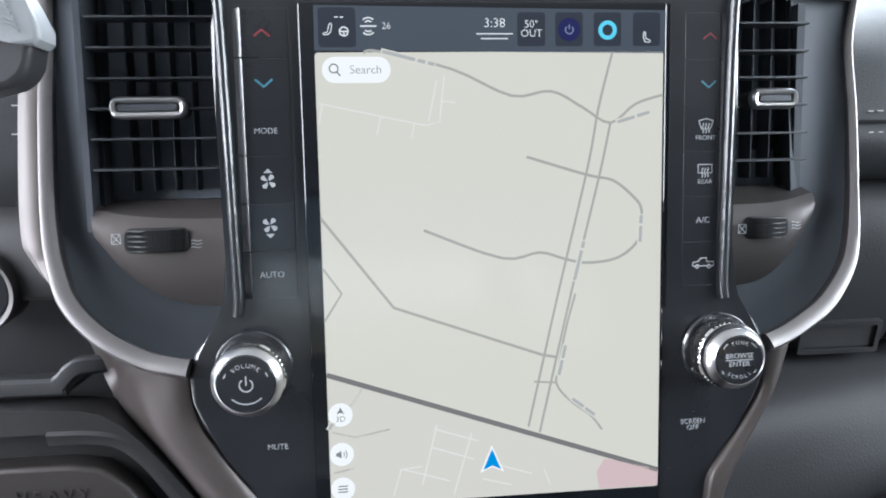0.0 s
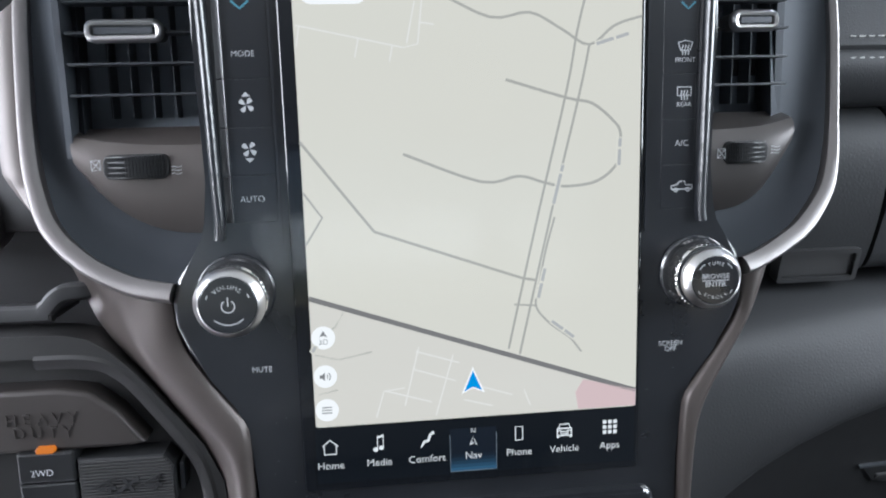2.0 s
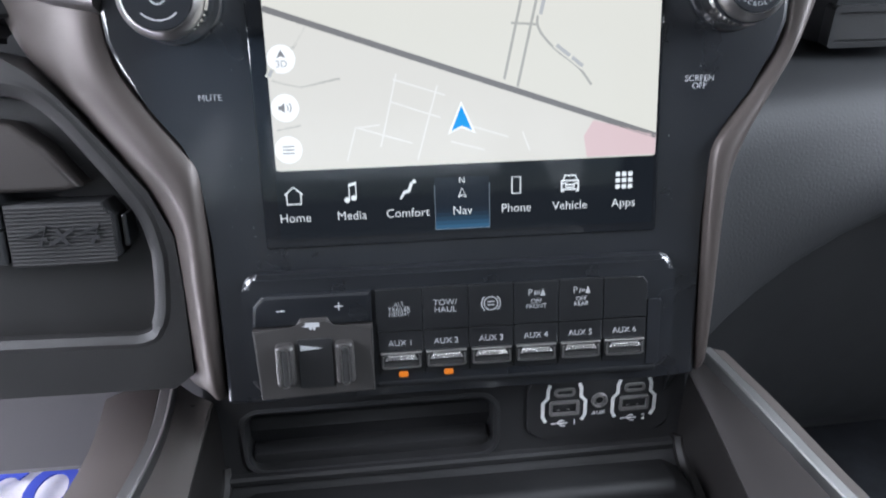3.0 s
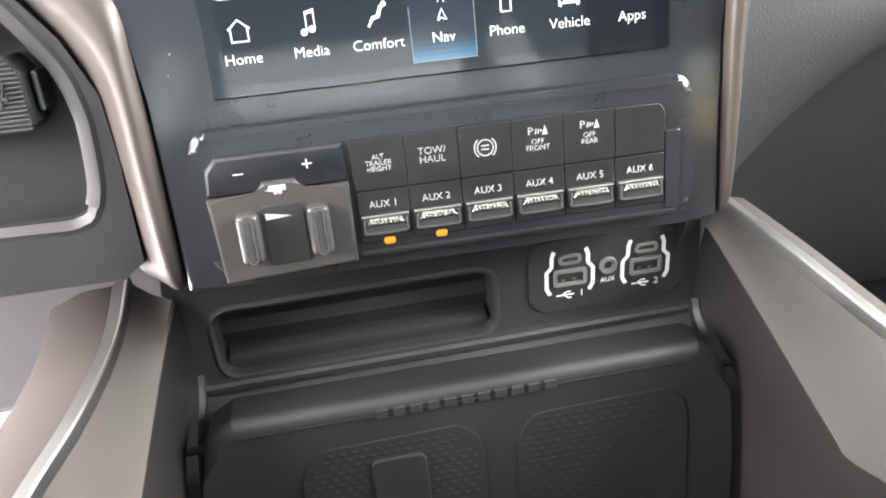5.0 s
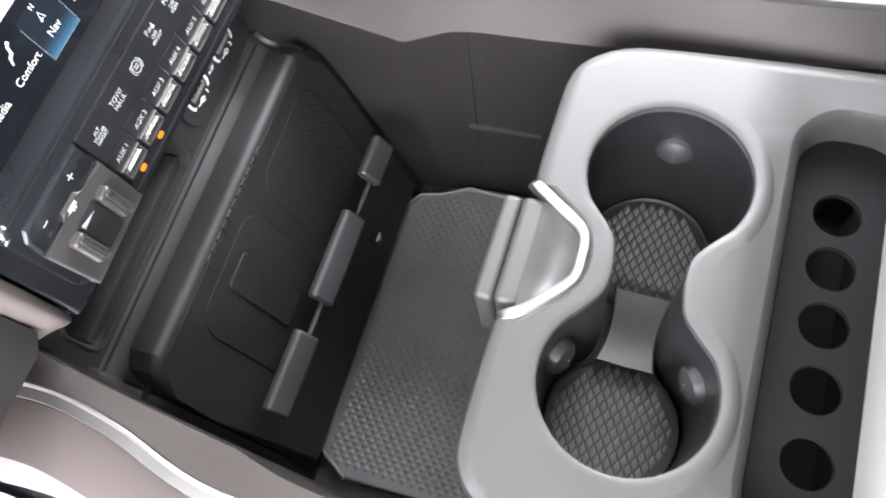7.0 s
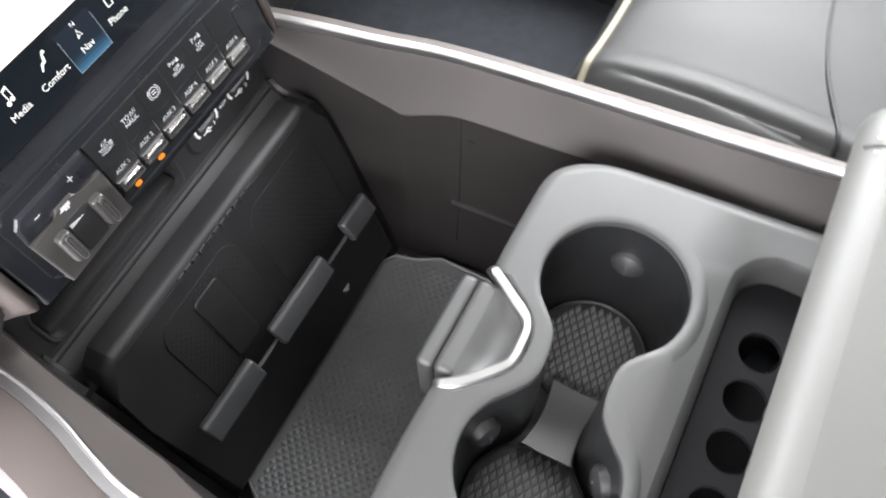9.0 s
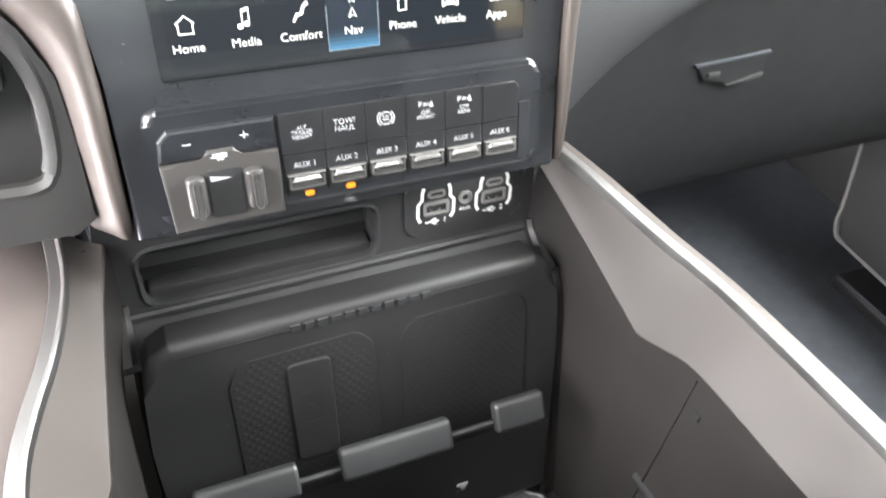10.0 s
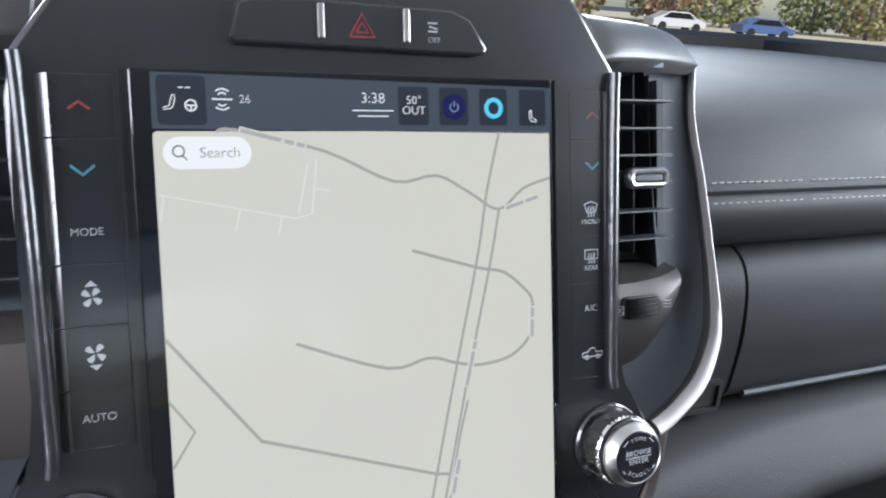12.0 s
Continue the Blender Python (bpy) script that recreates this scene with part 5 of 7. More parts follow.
mb = Matrix.Translation((-0.2620, 0.104, 1.4155)) @ Matrix.Rotation(radians(82), 4, "X")
part("ring", lathe(bmesh.new(), [(0.0235, -0.010), (0.0235, 0.010), (0.0222, 0.0125), (0.0200, 0.0120), (0.0190, 0.009), (0.0190, -0.01)], mb, 48), TRIM_METAL, button, "satin chrome ring")
part("cap", lathe(bmesh.new(), [(0.0188, -0.01), (0.0188, 0.008), (0.0178, 0.0095), (0.001, 0.0095)], mb, 40), GLOSS, button)
def turned(bm, m):
    bm.transform(m)
    return bm


stalk = thing("steering_column_lever", "grey steering column lever with dark underside", "column lever")
line = smoothed([(-0.340, 0.050, 1.640), (-0.285, 0.046, 1.606), (-0.240, 0.043, 1.578), (-0.212, 0.042, 1.562)], 4)
oval = [(0.011 * math.cos(2 * math.pi * k / 14), 0.0085 * math.sin(2 * math.pi * k / 14)) for k in range(14)]
part("arm", sweep(bmesh.new(), line, oval, (0, -1, 0)), GREY, stalk)
tip = [(-0.2211, 0.2478), (-0.1890, 0.2450), (-0.1838, 0.2360), (-0.1795, 0.2262), (-0.1797, 0.2215), (-0.1820, 0.2192), (-0.1913, 0.2204), (-0.2226, 0.2284)]
grip = part("grip", turned(extrude(bmesh.new(), tip, -0.0300, -0.0140, bevel=0.0024, seg=4), STACK), LEVER, stalk, "ribbed grip, paled for the sky's reflection")
ribs = bmesh.new()
for k in range(8):
    z = 0.2242 + 0.0022 * k
    extrude(ribs, [(-0.2150, z + 0.0082), (-0.2150, z + 0.0092), (-0.1868 - 0.0009 * k, z + 0.0010), (-0.1868 - 0.0009 * k, z)], -0.0310, -0.0285)
part("ribs", turned(ribs, STACK), LEVER, grip)
low = [(-0.1832, 0.2222), (-0.1858, 0.2115), (-0.1885, 0.2072), (-0.1930, 0.2038), (-0.2230, 0.1960), (-0.2220, 0.2320)]
part("underside", turned(extrude(bmesh.new(), low, -0.0275, -0.0110, bevel=0.0030, seg=4), STACK), SATIN, stalk, "dark underside")

# knee panel with the transfer-case keys
knee = thing("knee_panel", "dark grained knee panel with a recessed switch bay", "dash panel", m=STACK)
outer = [(-0.1215, -0.0800), (-0.1212, -0.0400), (-0.1225, -0.0163), (-0.1310, 0.0037), (-0.1412, 0.0175), (-0.1515, 0.0310), (-0.1620, 0.0440), (-0.1710, 0.0530), (-0.1800, 0.0590), (-0.1900, 0.0615), (-0.2200, 0.0625), (-0.40, 0.0625), (-0.40, -0.0860), (-0.1300, -0.0860)]
bay = [(-0.1290, -0.0480), (-0.1275, -0.0290), (-0.1281, -0.0191), (-0.1313, -0.0059), (-0.1388, 0.0074), (-0.1488, 0.0221), (-0.1599, 0.0373), (-0.1712, 0.0470), (-0.1850, 0.0505), (-0.2041, 0.0510), (-0.39, 0.0510), (-0.39, -0.0610), (-0.1766, -0.0640), (-0.1402, -0.0640), (-0.1318, -0.0570)]
part("face", plate(bmesh.new(), outer, [bay], 0.0065, 0.030), KNEE, knee)
part("bay_back", extrude(bmesh.new(), bay, 0.022, 0.034), KNEE, knee)
rim = [(x, 0.0075, z) for x, z in bay]
lip = sweep(bmesh.new(), smoothed(rim[-1:] + rim[:10], 4), [(-0.0062, -0.004), (-0.0058, -0.0005), (-0.0036, 0.0012), (-0.0005, 0.0018), (0.0018, 0.0008), (0.0026, -0.0012), (0.0030, -0.012), (0.0, -0.012)], (0, -1, 0))
part("bay_lip", lip, KNEE, knee, "rounded bay rim")
low = sweep(bmesh.new(), smoothed([rim[11], rim[12], rim[13], rim[14]], 4), [(-0.0050, -0.004), (-0.0044, 0.0), (-0.0010, 0.0016), (0.0018, 0.0008), (0.0028, -0.012)], (0, -1, 0))
part("bay_lip", low, KNEE, knee, "rounded bay rim")
rows = []
for t in range(5):
    f = t / 4
    rows.append([Vector((x + (-0.1800 - x) * 0.16 * f - 0.000, 0.0085 + 0.0130 * f ** 1.6, z + (0.0 - z) * 0.16 * f)) for x, _, z in smoothed(rim[:10], 3)])
part("bay_slope", shell(bmesh.new(), rows, (0, 0.004, 0)), KNEE, knee, "sloping bay side")
plaque = part("plaque", extrude(bmesh.new(), [(-0.1580, 0.0065), (-0.1700, 0.0230), (-0.1820, 0.0330), (-0.1960, 0.0355), (-0.30, 0.0355), (-0.30, 0.0050), (-0.1640, 0.0050)], 0.0070, 0.024, bevel=0.0022, seg=3), BRONZE, knee, "dark bronze plaque embossed HEAVY DUTY")
lettering("HEAVY\nDUTY", 0.0078, -0.2040, 0.0068, 0.0180, BRONZE, plaque, depth=0.0007, spacing=1.55)
# 2WD key and badge
keys = thing("transfer_case_switch", "black 2WD key with a lit amber lamp", "switch", m=STACK)
part("key", extrude(bmesh.new(), rr(-0.2035, -0.0020, 0.0260, 0.0150, 0.001, 2), 0.0045, 0.02, bevel=0.0012), BUTTON, keys)
part("key", extrude(bmesh.new(), rr(-0.2035, -0.0175, 0.0260, 0.0150, 0.001, 2), 0.0045, 0.02, bevel=0.0012), BUTTON, keys)
lettering("2WD", 0.0046, -0.2055, 0.0042, -0.0045, PRINT, keys)
part("lamp", extrude(bmesh.new(), rr(-0.2030, 0.0068, 0.0085, 0.0030, 0.0012, 3), 0.0036, 0.01, bevel=0.0005), AMBER, keys, "glowing amber lamp")
badge = thing("ribbed_badge", "black ribbed badge embossed 4x4", "badge", m=STACK)
plate_pts = [(-0.1900, -0.0265), (-0.1490, -0.0265), (-0.1455, -0.0235), (-0.1455, -0.0060), (-0.1500, 0.0000), (-0.1900, 0.0005)]
base = part("base", extrude(bmesh.new(), plate_pts, 0.0058, 0.024, bevel=0.001), VOID, badge)
for k in range(16):
    z = -0.0250 + 0.00160 * k
    x1 = -0.1464 - max(0.0, (z + 0.0060) * 0.72)
    part("rib", box(bmesh.new(), -0.1890, x1, 0.0046, 0.007, z - 0.00042, z + 0.00042, 0.0002, 1), DARK, base)
def slant(pts, dx):
    return [(dx + x + 0.45 * z, -0.0130 + z) for x, z in pts]


four = [[(0.0110, -0.0010), (0.0, -0.0010), (0.0088, 0.0038), (0.0088, -0.0040)]]
cross = [[(0.0, 0.0030), (0.0072, -0.0038)], [(0.0072, 0.0030), (0.0, -0.0038)]]
part("emblem", strokes([slant(p, -0.1835) for p in four] + [slant(p, -0.1705) for p in cross] + [slant(p, -0.1622) for p in four], 0.0016, 0.0040, 0.0012), VOID, badge, "embossed black 4x4")
part("side_catch", box(bmesh.new(), -0.1440, -0.1418, 0.0090, 0.022, -0.0200, -0.0060, 0.0008, 2), GLOSS, badge)

# ---- lower panel with tray and ports ----
SKEW = Matrix.Rotation(radians(1.2), 4, "Z")
lowp = thing("lower_stack_panel", "black lower stack panel with a shallow tray", "panel", m=SKEW)


def py(z):
    return 0.0154 + (z - 1.161) * 0.13


bm = plate(bmesh.new(), [(-0.1290, 1.1565), (0.1285, 1.1565), (0.1270, 1.2000), (0.1225, 1.2450), (-0.1250, 1.2450), (-0.1300, 1.2100)], [rr(-0.0455, 1.1780, 0.1350, 0.0375, 0.010, 5)], 0.0, 0.020)
for v in bm.verts:
    v.co.y += py(v.co.z)
part("plate", bm, SATIN, lowp)
ring = [(x, py(z) + 0.0005, z) for x, z in rr(-0.0455, 1.1780, 0.1362, 0.0387, 0.0105, 5)]
part("tray_lip", sweep(bmesh.new(), ring, [(-0.0016, -0.002), (-0.0018, 0.0006), (0, 0.0016), (0.0018, 0.0006), (0.0016, -0.002)], (0, -1, 0), closed=True), SATIN, lowp, "rounded tray lip")
tray = bmesh.new()
shell(tray, [[Vector((x, y, z)) for y, z in ((0.026, 1.2020), (0.042, 1.1990), (0.046, 1.194), (0.046, 1.170), (0.042, 1.1648), (0.030, 1.1628), (0.029, 1.1600), (0.024, 1.1570))] for x in (-0.1145, -0.045, 0.0235)], (0, 0.001, 0))
part("tray", tray, VOID, lowp, "dark tray")
for x in (-0.1155, 0.0245):
    part("tray_end", box(bmesh.new(), x - 0.002, x + 0.002, 0.026, 0.048, 1.156, 1.203), VOID, lowp)
part("tray_step", box(bmesh.new(), -0.110, 0.019, 0.0215, 0.032, 1.1580, 1.1665, 0.0015), SATIN, lowp)
part("bottom_edge", sweep(bmesh.new(), [(-0.1290, 0.0130, 1.1565), (0.1285, 0.0130, 1.1565)], [(-0.003, -0.004), (-0.003, 0.001), (-0.0015, 0.0025), (0.0015, 0.0025), (0.003, 0.001), (0.003, -0.004)], (0, -1, 0)), SATIN, lowp)
ports = thing("usb_port_panel", "black port panel with two white-bracketed USB sockets", "USB ports", m=SKEW @ Matrix.Translation((0, py(1.185), 1.186)) @ Matrix.Rotation(-math.atan(0.13), 4, "X"))
bm = extrude(bmesh.new(), rr(0.0790, 0.0005, 0.0800, 0.0400, 0.009, 5), -0.0012, 0.004, bevel=0.001)
part("plate", bm, SATIN, ports)
for cx, digit in ((0.0593, "1"), (0.0982, "2")):
    cz = 0.0
    yy = -0.0013
    sock = part("socket", plate(bmesh.new(), rr(cx, cz, 0.0165, 0.0088, 0.0012, 3), [rr(cx, cz, 0.0134, 0.0058, 0.0005, 2)], yy - 0.0016, yy + 0.003), PORT, ports, "grey USB socket")
    part("opening", extrude(bmesh.new(), rr(cx, cz, 0.0132, 0.0056, 0.0005, 2), yy + 0.001, yy + 0.003), VOID, sock)
    part("tongue", box(bmesh.new(), cx - 0.0055, cx + 0.0055, yy + 0.0002, yy + 0.002, cz + 0.0002, cz + 0.0018), VOID, sock)
    for dx in (-0.0032, 0.0024):
        part("contact", box(bmesh.new(), cx + dx - 0.0009, cx + dx + 0.0009, yy + 0.0001, yy + 0.002, cz - 0.0022, cz - 0.0012), BRUSHED, sock)
    sock2 = part("small_socket", plate(bmesh.new(), rr(cx, cz + 0.0098, 0.0118, 0.0052, 0.0025, 4), [rr(cx, cz + 0.0098, 0.0086, 0.0026, 0.0013, 4)], yy - 0.0010, yy + 0.003), PORT, ports, "small rounded USB socket")
    part("opening", extrude(bmesh.new(), rr(cx, cz + 0.0098, 0.0086, 0.0026, 0.0013, 4), yy + 0.001, yy + 0.003), VOID, sock2)
    for s in (-1, 1):
        line = [(cx + s * 0.0080, cz + 0.0148), (cx + s * 0.0092, cz + 0.0115), (cx + s * 0.0092, cz + 0.0065), (cx + s * 0.0118, cz + 0.0035), (cx + s * 0.0118, cz - 0.0055), (cx + s * 0.0100, cz - 0.0090)]
        part("bracket", strokes([line], 0.0020, yy - 0.0002), BRIGHT_PRINT, ports, "white bracket")
    part("usb_symbol", strokes([[(cx - 0.0068, cz - 0.0102), (cx + 0.0022, cz - 0.0102)], [(cx - 0.0038, cz - 0.0102), (cx - 0.0018, cz - 0.0086), (cx + 0.0004, cz - 0.0086)], [(cx - 0.0030, cz - 0.0102), (cx - 0.0008, cz - 0.0120), (cx + 0.0010, cz - 0.0120)]], 0.0007, yy - 0.0002), BRIGHT_PRINT, ports)
    lettering(digit, 0.0052, cx + 0.0062, yy - 0.0001, cz - 0.0103, BRIGHT_PRINT, ports)
jm = Matrix.Translation((0.0788, -0.0010, 0.0030)) @ Matrix.Rotation(radians(90), 4, "X")
jack = part("audio_jack", lathe(bmesh.new(), [(0.0046, -0.002), (0.0046, 0.0012), (0.0041, 0.0018), (0.0036, 0.0016), (0.0034, 0.0002), (0.0028, 0.0002), (0.0027, 0.0011), (0.0022, 0.0011), (0.0021, -0.001)], jm, 28), PORT, ports, "round audio jack")
part("hole", lathe(bmesh.new(), [(0.0019, -0.001), (0.0019, 0.0004), (0.0005, 0.0004)], jm, 20), VOID, jack)
lettering("AUX", 0.0036, 0.0788, -0.0014, -0.0052, BRIGHT_PRINT, ports)

# ---- phone holder ----
PADM = Matrix.Translation((0, -0.0290, 1.1650)) @ Matrix.Rotation(radians(0.9), 4, "Z") @ Matrix.Rotation(radians(-14), 4, "X")  # local x across, z up the pad, y into it
holder = thing("phone_charging_pad", "black rubber phone charging pad standing in the bin", "charging pad", m=PADM)
outline = [(-0.1300, -0.200), (0.1310, -0.200), (0.1270, -0.060), (0.1245, -0.022), (0.1222, -0.008), (0.1175, 0.001), (0.1085, 0.0065), (-0.1060, 0.0065), (-0.1160, 0.001), (-0.1205, -0.008), (-0.1232, -0.022), (-0.1265, -0.060)]
part("sheet", extrude(bmesh.new(), outline, 0.0, 0.022, bevel=0.0062, seg=5), RUBBER, holder)
part("crease", sweep(bmesh.new(), [(-0.104, -0.0002, -0.0012), (0.0, -0.0004, -0.0012), (0.102, -0.0002, -0.0012)], [(-0.0005, -0.001), (-0.0004, 0.0004), (0.0004, 0.0004), (0.0005, -0.001)], (0, -1, 0)), RUBBER, holder)
for x0, x1 in ((-0.0815, 0.0035), (0.0180, 0.1030)):
    shape = [(x0, -0.125), (x0 + 0.0005, -0.030), (x0 + 0.0035, -0.0225), (x0 + 0.0085, -0.0165), (x0 + 0.0125, -0.0145), (x1 - 0.0125, -0.0135), (x1 - 0.0075, -0.0160), (x1 - 0.0025, -0.0215), (x1, -0.030), (x1, -0.125)]
    pp = part("grip_area", extrude(bmesh.new(), shape, -0.0007, 0.002, bevel=0.0005), GRIP, holder, "raised woven grip area")
    ribs = bmesh.new()
    for k in range(28):
        z = -0.0180 - 0.0033 * k
        for j in range(15):
            xx = x0 + 0.0040 + 0.0054 * (j + 0.5 * (k % 2))
            if xx > x1 - 0.004 or (z > -0.026 and (xx - x0 < 0.012 or x1 - xx < 0.012)):
                continue
            h = [ribs.verts.new((xx + a * 0.0024, -0.0007 + c, z + b * 0.0013)) for a, b, c in ((-1, 0, 0), (0, -1, 0), (1, 0, 0), (0, 1, 0), (-0.3, 0.1, -0.0003), (0.3, -0.1, -0.0003))]
            for f in ((0, 1, 4), (1, 5, 4), (1, 2, 5), (2, 3, 5), (3, 4, 5), (3, 0, 4)):
                ribs.faces.new([h[q] for q in f])
    part("ribs", ribs, GRIP, pp, smooth=False)["kind"] = "stuff"
tag = part("symbol_plate", extrude(bmesh.new(), rr(-0.0365, -0.0600, 0.0255, 0.0720, 0.004, 3), -0.0022, 0.0, bevel=0.0008), RUBBER, holder)
part("phone_symbol", strokes([[(-0.0425, -0.046), (-0.0305, -0.046), (-0.0305, -0.068), (-0.0425, -0.068), (-0.0425, -0.046)], [(-0.0395, -0.054), (-0.0335, -0.060)]], 0.0008, -0.0025), RUBBER, tag)
for k in range(11):
    part("brand_bar", box(bmesh.new(), -0.0435 + 0.0077 * k, -0.0380 + 0.0077 * k, -0.0010, 0.002, -0.0030, 0.0014, 0.0003, 1), VOID, holder)

for x0, x1 in ((-0.1110, -0.0545), (-0.0305, 0.0370), (0.0660, 0.0995)):
    fin = thing("retaining_fin", "grey rubber phone retaining fin above the bin floor", "rubber fin", "retaining fins")
    cx, w = (x0 + x1) / 2, x1 - x0
    c, s = math.cos(radians(54)), math.sin(radians(54))
    bm = extrude(bmesh.new(), [(-0.0785 + u * c - v * s, 1.0950 + u * s + v * c) for u, v in rr(0, 0, 0.0195, 0.0092, 0.0036, 4)], x0, x1, axis="x")
    caps = [f for f in bm.faces if len(f.verts) > 4]
    bmesh.ops.bevel(bm, geom=list({e for f in caps for e in f.edges}), offset=0.0022, segments=3, affect="EDGES", profile=0.5, clamp_overlap=True)
    part("blade", bm, FINS, fin)

solid("fin_pivot_rod", sweep(bmesh.new(), [(-0.110, -0.0790, 1.0915), (0.099, -0.0790, 1.0915)], [(0.0020 * math.cos(k * math.pi / 4), 0.0020 * math.sin(k * math.pi / 4)) for k in range(8)], (0, 0, 1)), VOID, "thin black rod that carries the rubber fins", "rod")

# ---- storage bin ----
bin_ = thing("storage_bin", "deep black storage bin in the center console", "console bin")
part("back_wall", box(bmesh.new(), -0.130, 0.126, 0.020, 0.030, 0.950, 1.157), VOID, bin_)
part("gutter", shell(bmesh.new(), [[Vector((x, y, z)) for y, z in ((0.016, 1.1560), (0.008, 1.1500), (-0.010, 1.1470), (-0.022, 1.1500))] for x in (-0.131, 0, 0.131)], (0, 0.004, -0.006)), SATIN, bin_, "step behind the charging pad")
part("floor", box(bmesh.new(), -0.165, 0.165, -0.240, 0.030, 0.940, 0.955), VOID, bin_)
for s in (-1, 1):
    flange = sweep(bmesh.new(), smoothed([(s * 0.1285, 0.0130, 1.1650), (s * 0.1290, 0.0060, 1.1560), (s * 0.1300, -0.0200, 1.1440), (s * 0.1310, -0.0320, 1.1200), (s * 0.1330, -0.0520, 1.0400), (s * 0.1340, -0.0730, 0.9560)], 4), [(-0.0065, -0.012), (-0.0065, 0.0), (-0.004, 0.0025), (0.004, 0.0025), (0.0065, 0.0), (0.0065, -0.012)], (0, -1, 0.2))
    part("side_flange", flange, LINER, bin_)
mat_ = thing("bin_mat", "black rubber bin mat with a woven diamond pattern", "mat")
outline = [(-0.125, -0.215), (0.140, -0.215), (0.140, -0.120), (0.128, -0.098), (0.124, -0.080), (0.112, -0.0715), (-0.112, -0.0715), (-0.130, -0.10)]
part("sheet", extrude(bmesh.new(), outline, 0.9640, 0.9552, axis="z", bevel=0.002), MATTING, mat_)
weave = bmesh.new()
for i in range(30):
    for j in range(34):
        x, y = -0.118 + 0.0086 * i + 0.0043 * (j % 2), -0.208 + 0.0039 * j
        if x > 0.128 or y > -0.082:
            continue
        h = [weave.verts.new((x + a * 0.0036, y + b * 0.0031, 0.9640 + c)) for a, b, c in ((-1, 0, 0), (0, -1, 0), (1, 0, 0), (0, 1, 0), (0, 0, 0.0009))]
        for k in range(4):
            weave.faces.new((h[k], h[(k + 1) % 4], h[4]))
rimline = [(x, y, 0.9650) for x, y in outline[1:8]]
part("raised_rim", sweep(bmesh.new(), rimline, [(-0.0018, -0.002), (-0.0016, 0.0012), (0, 0.0022), (0.0016, 0.0012), (0.0018, -0.002)], (0, 0, 1)), MATTING, mat_)
part("weave", weave, MATTING, mat_, smooth=False)["kind"] = "stuff"
emblem = bmesh.new()
for k, (w, dx) in enumerate(((0.006, 0.0), (0.009, 0.001), (0.007, -0.001), (0.004, 0.001), (0.008, 0.0))):
    box(emblem, 0.0590 + dx - w / 2, 0.0590 + dx + w / 2, -0.0700, -0.0690, 0.9870 + 0.0040 * k, 0.9893 + 0.0040 * k)
solid("printed_emblem", emblem, PRINT_DIM, "small pale printed emblem low in the bin", "emblem")

# side walls of the console, right then left
SEAM = [(0.1245, 0.016, 1.2060), (0.1310, -0.018, 1.1900), (0.1385, -0.080, 1.1660), (0.1395, -0.093, 1.1625), (0.1430, -0.110, 1.1680), (0.1470, -0.135, 1.1745), (0.1510, -0.200, 1.1760), (0.1540, -0.290, 1.1840), (0.1560, -0.376, 1.1950)]
RAIL = [(0.1330, 0.020, 1.2190), (0.1440, -0.018, 1.2165), (0.1560, -0.065, 1.2125), (0.1640, -0.095, 1.2110), (0.1670, -0.115, 1.2115), (0.1690, -0.145, 1.2130), (0.1720, -0.215, 1.2165), (0.1740, -0.300, 1.2215), (0.1755, -0.385, 1.2275)]
FOOT = [(0.1260, 0.016, 0.950), (0.1310, -0.018, 0.950), (0.1390, -0.080, 0.950), (0.1400, -0.093, 0.950), (0.1435, -0.110, 0.950), (0.1480, -0.135, 0.950), (0.1510, -0.200, 0.950), (0.1530, -0.290, 0.950), (0.1550, -0.376, 0.950)]


RAIL_LEFT = [(0.1490, 0.030, 1.2120), (0.1465, -0.010, 1.2120), (0.1520, -0.050, 1.2120), (0.1600, -0.080, 1.2120), (0.1650, -0.105, 1.2120), (0.1665, -0.140, 1.2125), (0.1690, -0.215, 1.2165), (0.1720, -0.300, 1.2215), (0.1755, -0.385, 1.2275)]


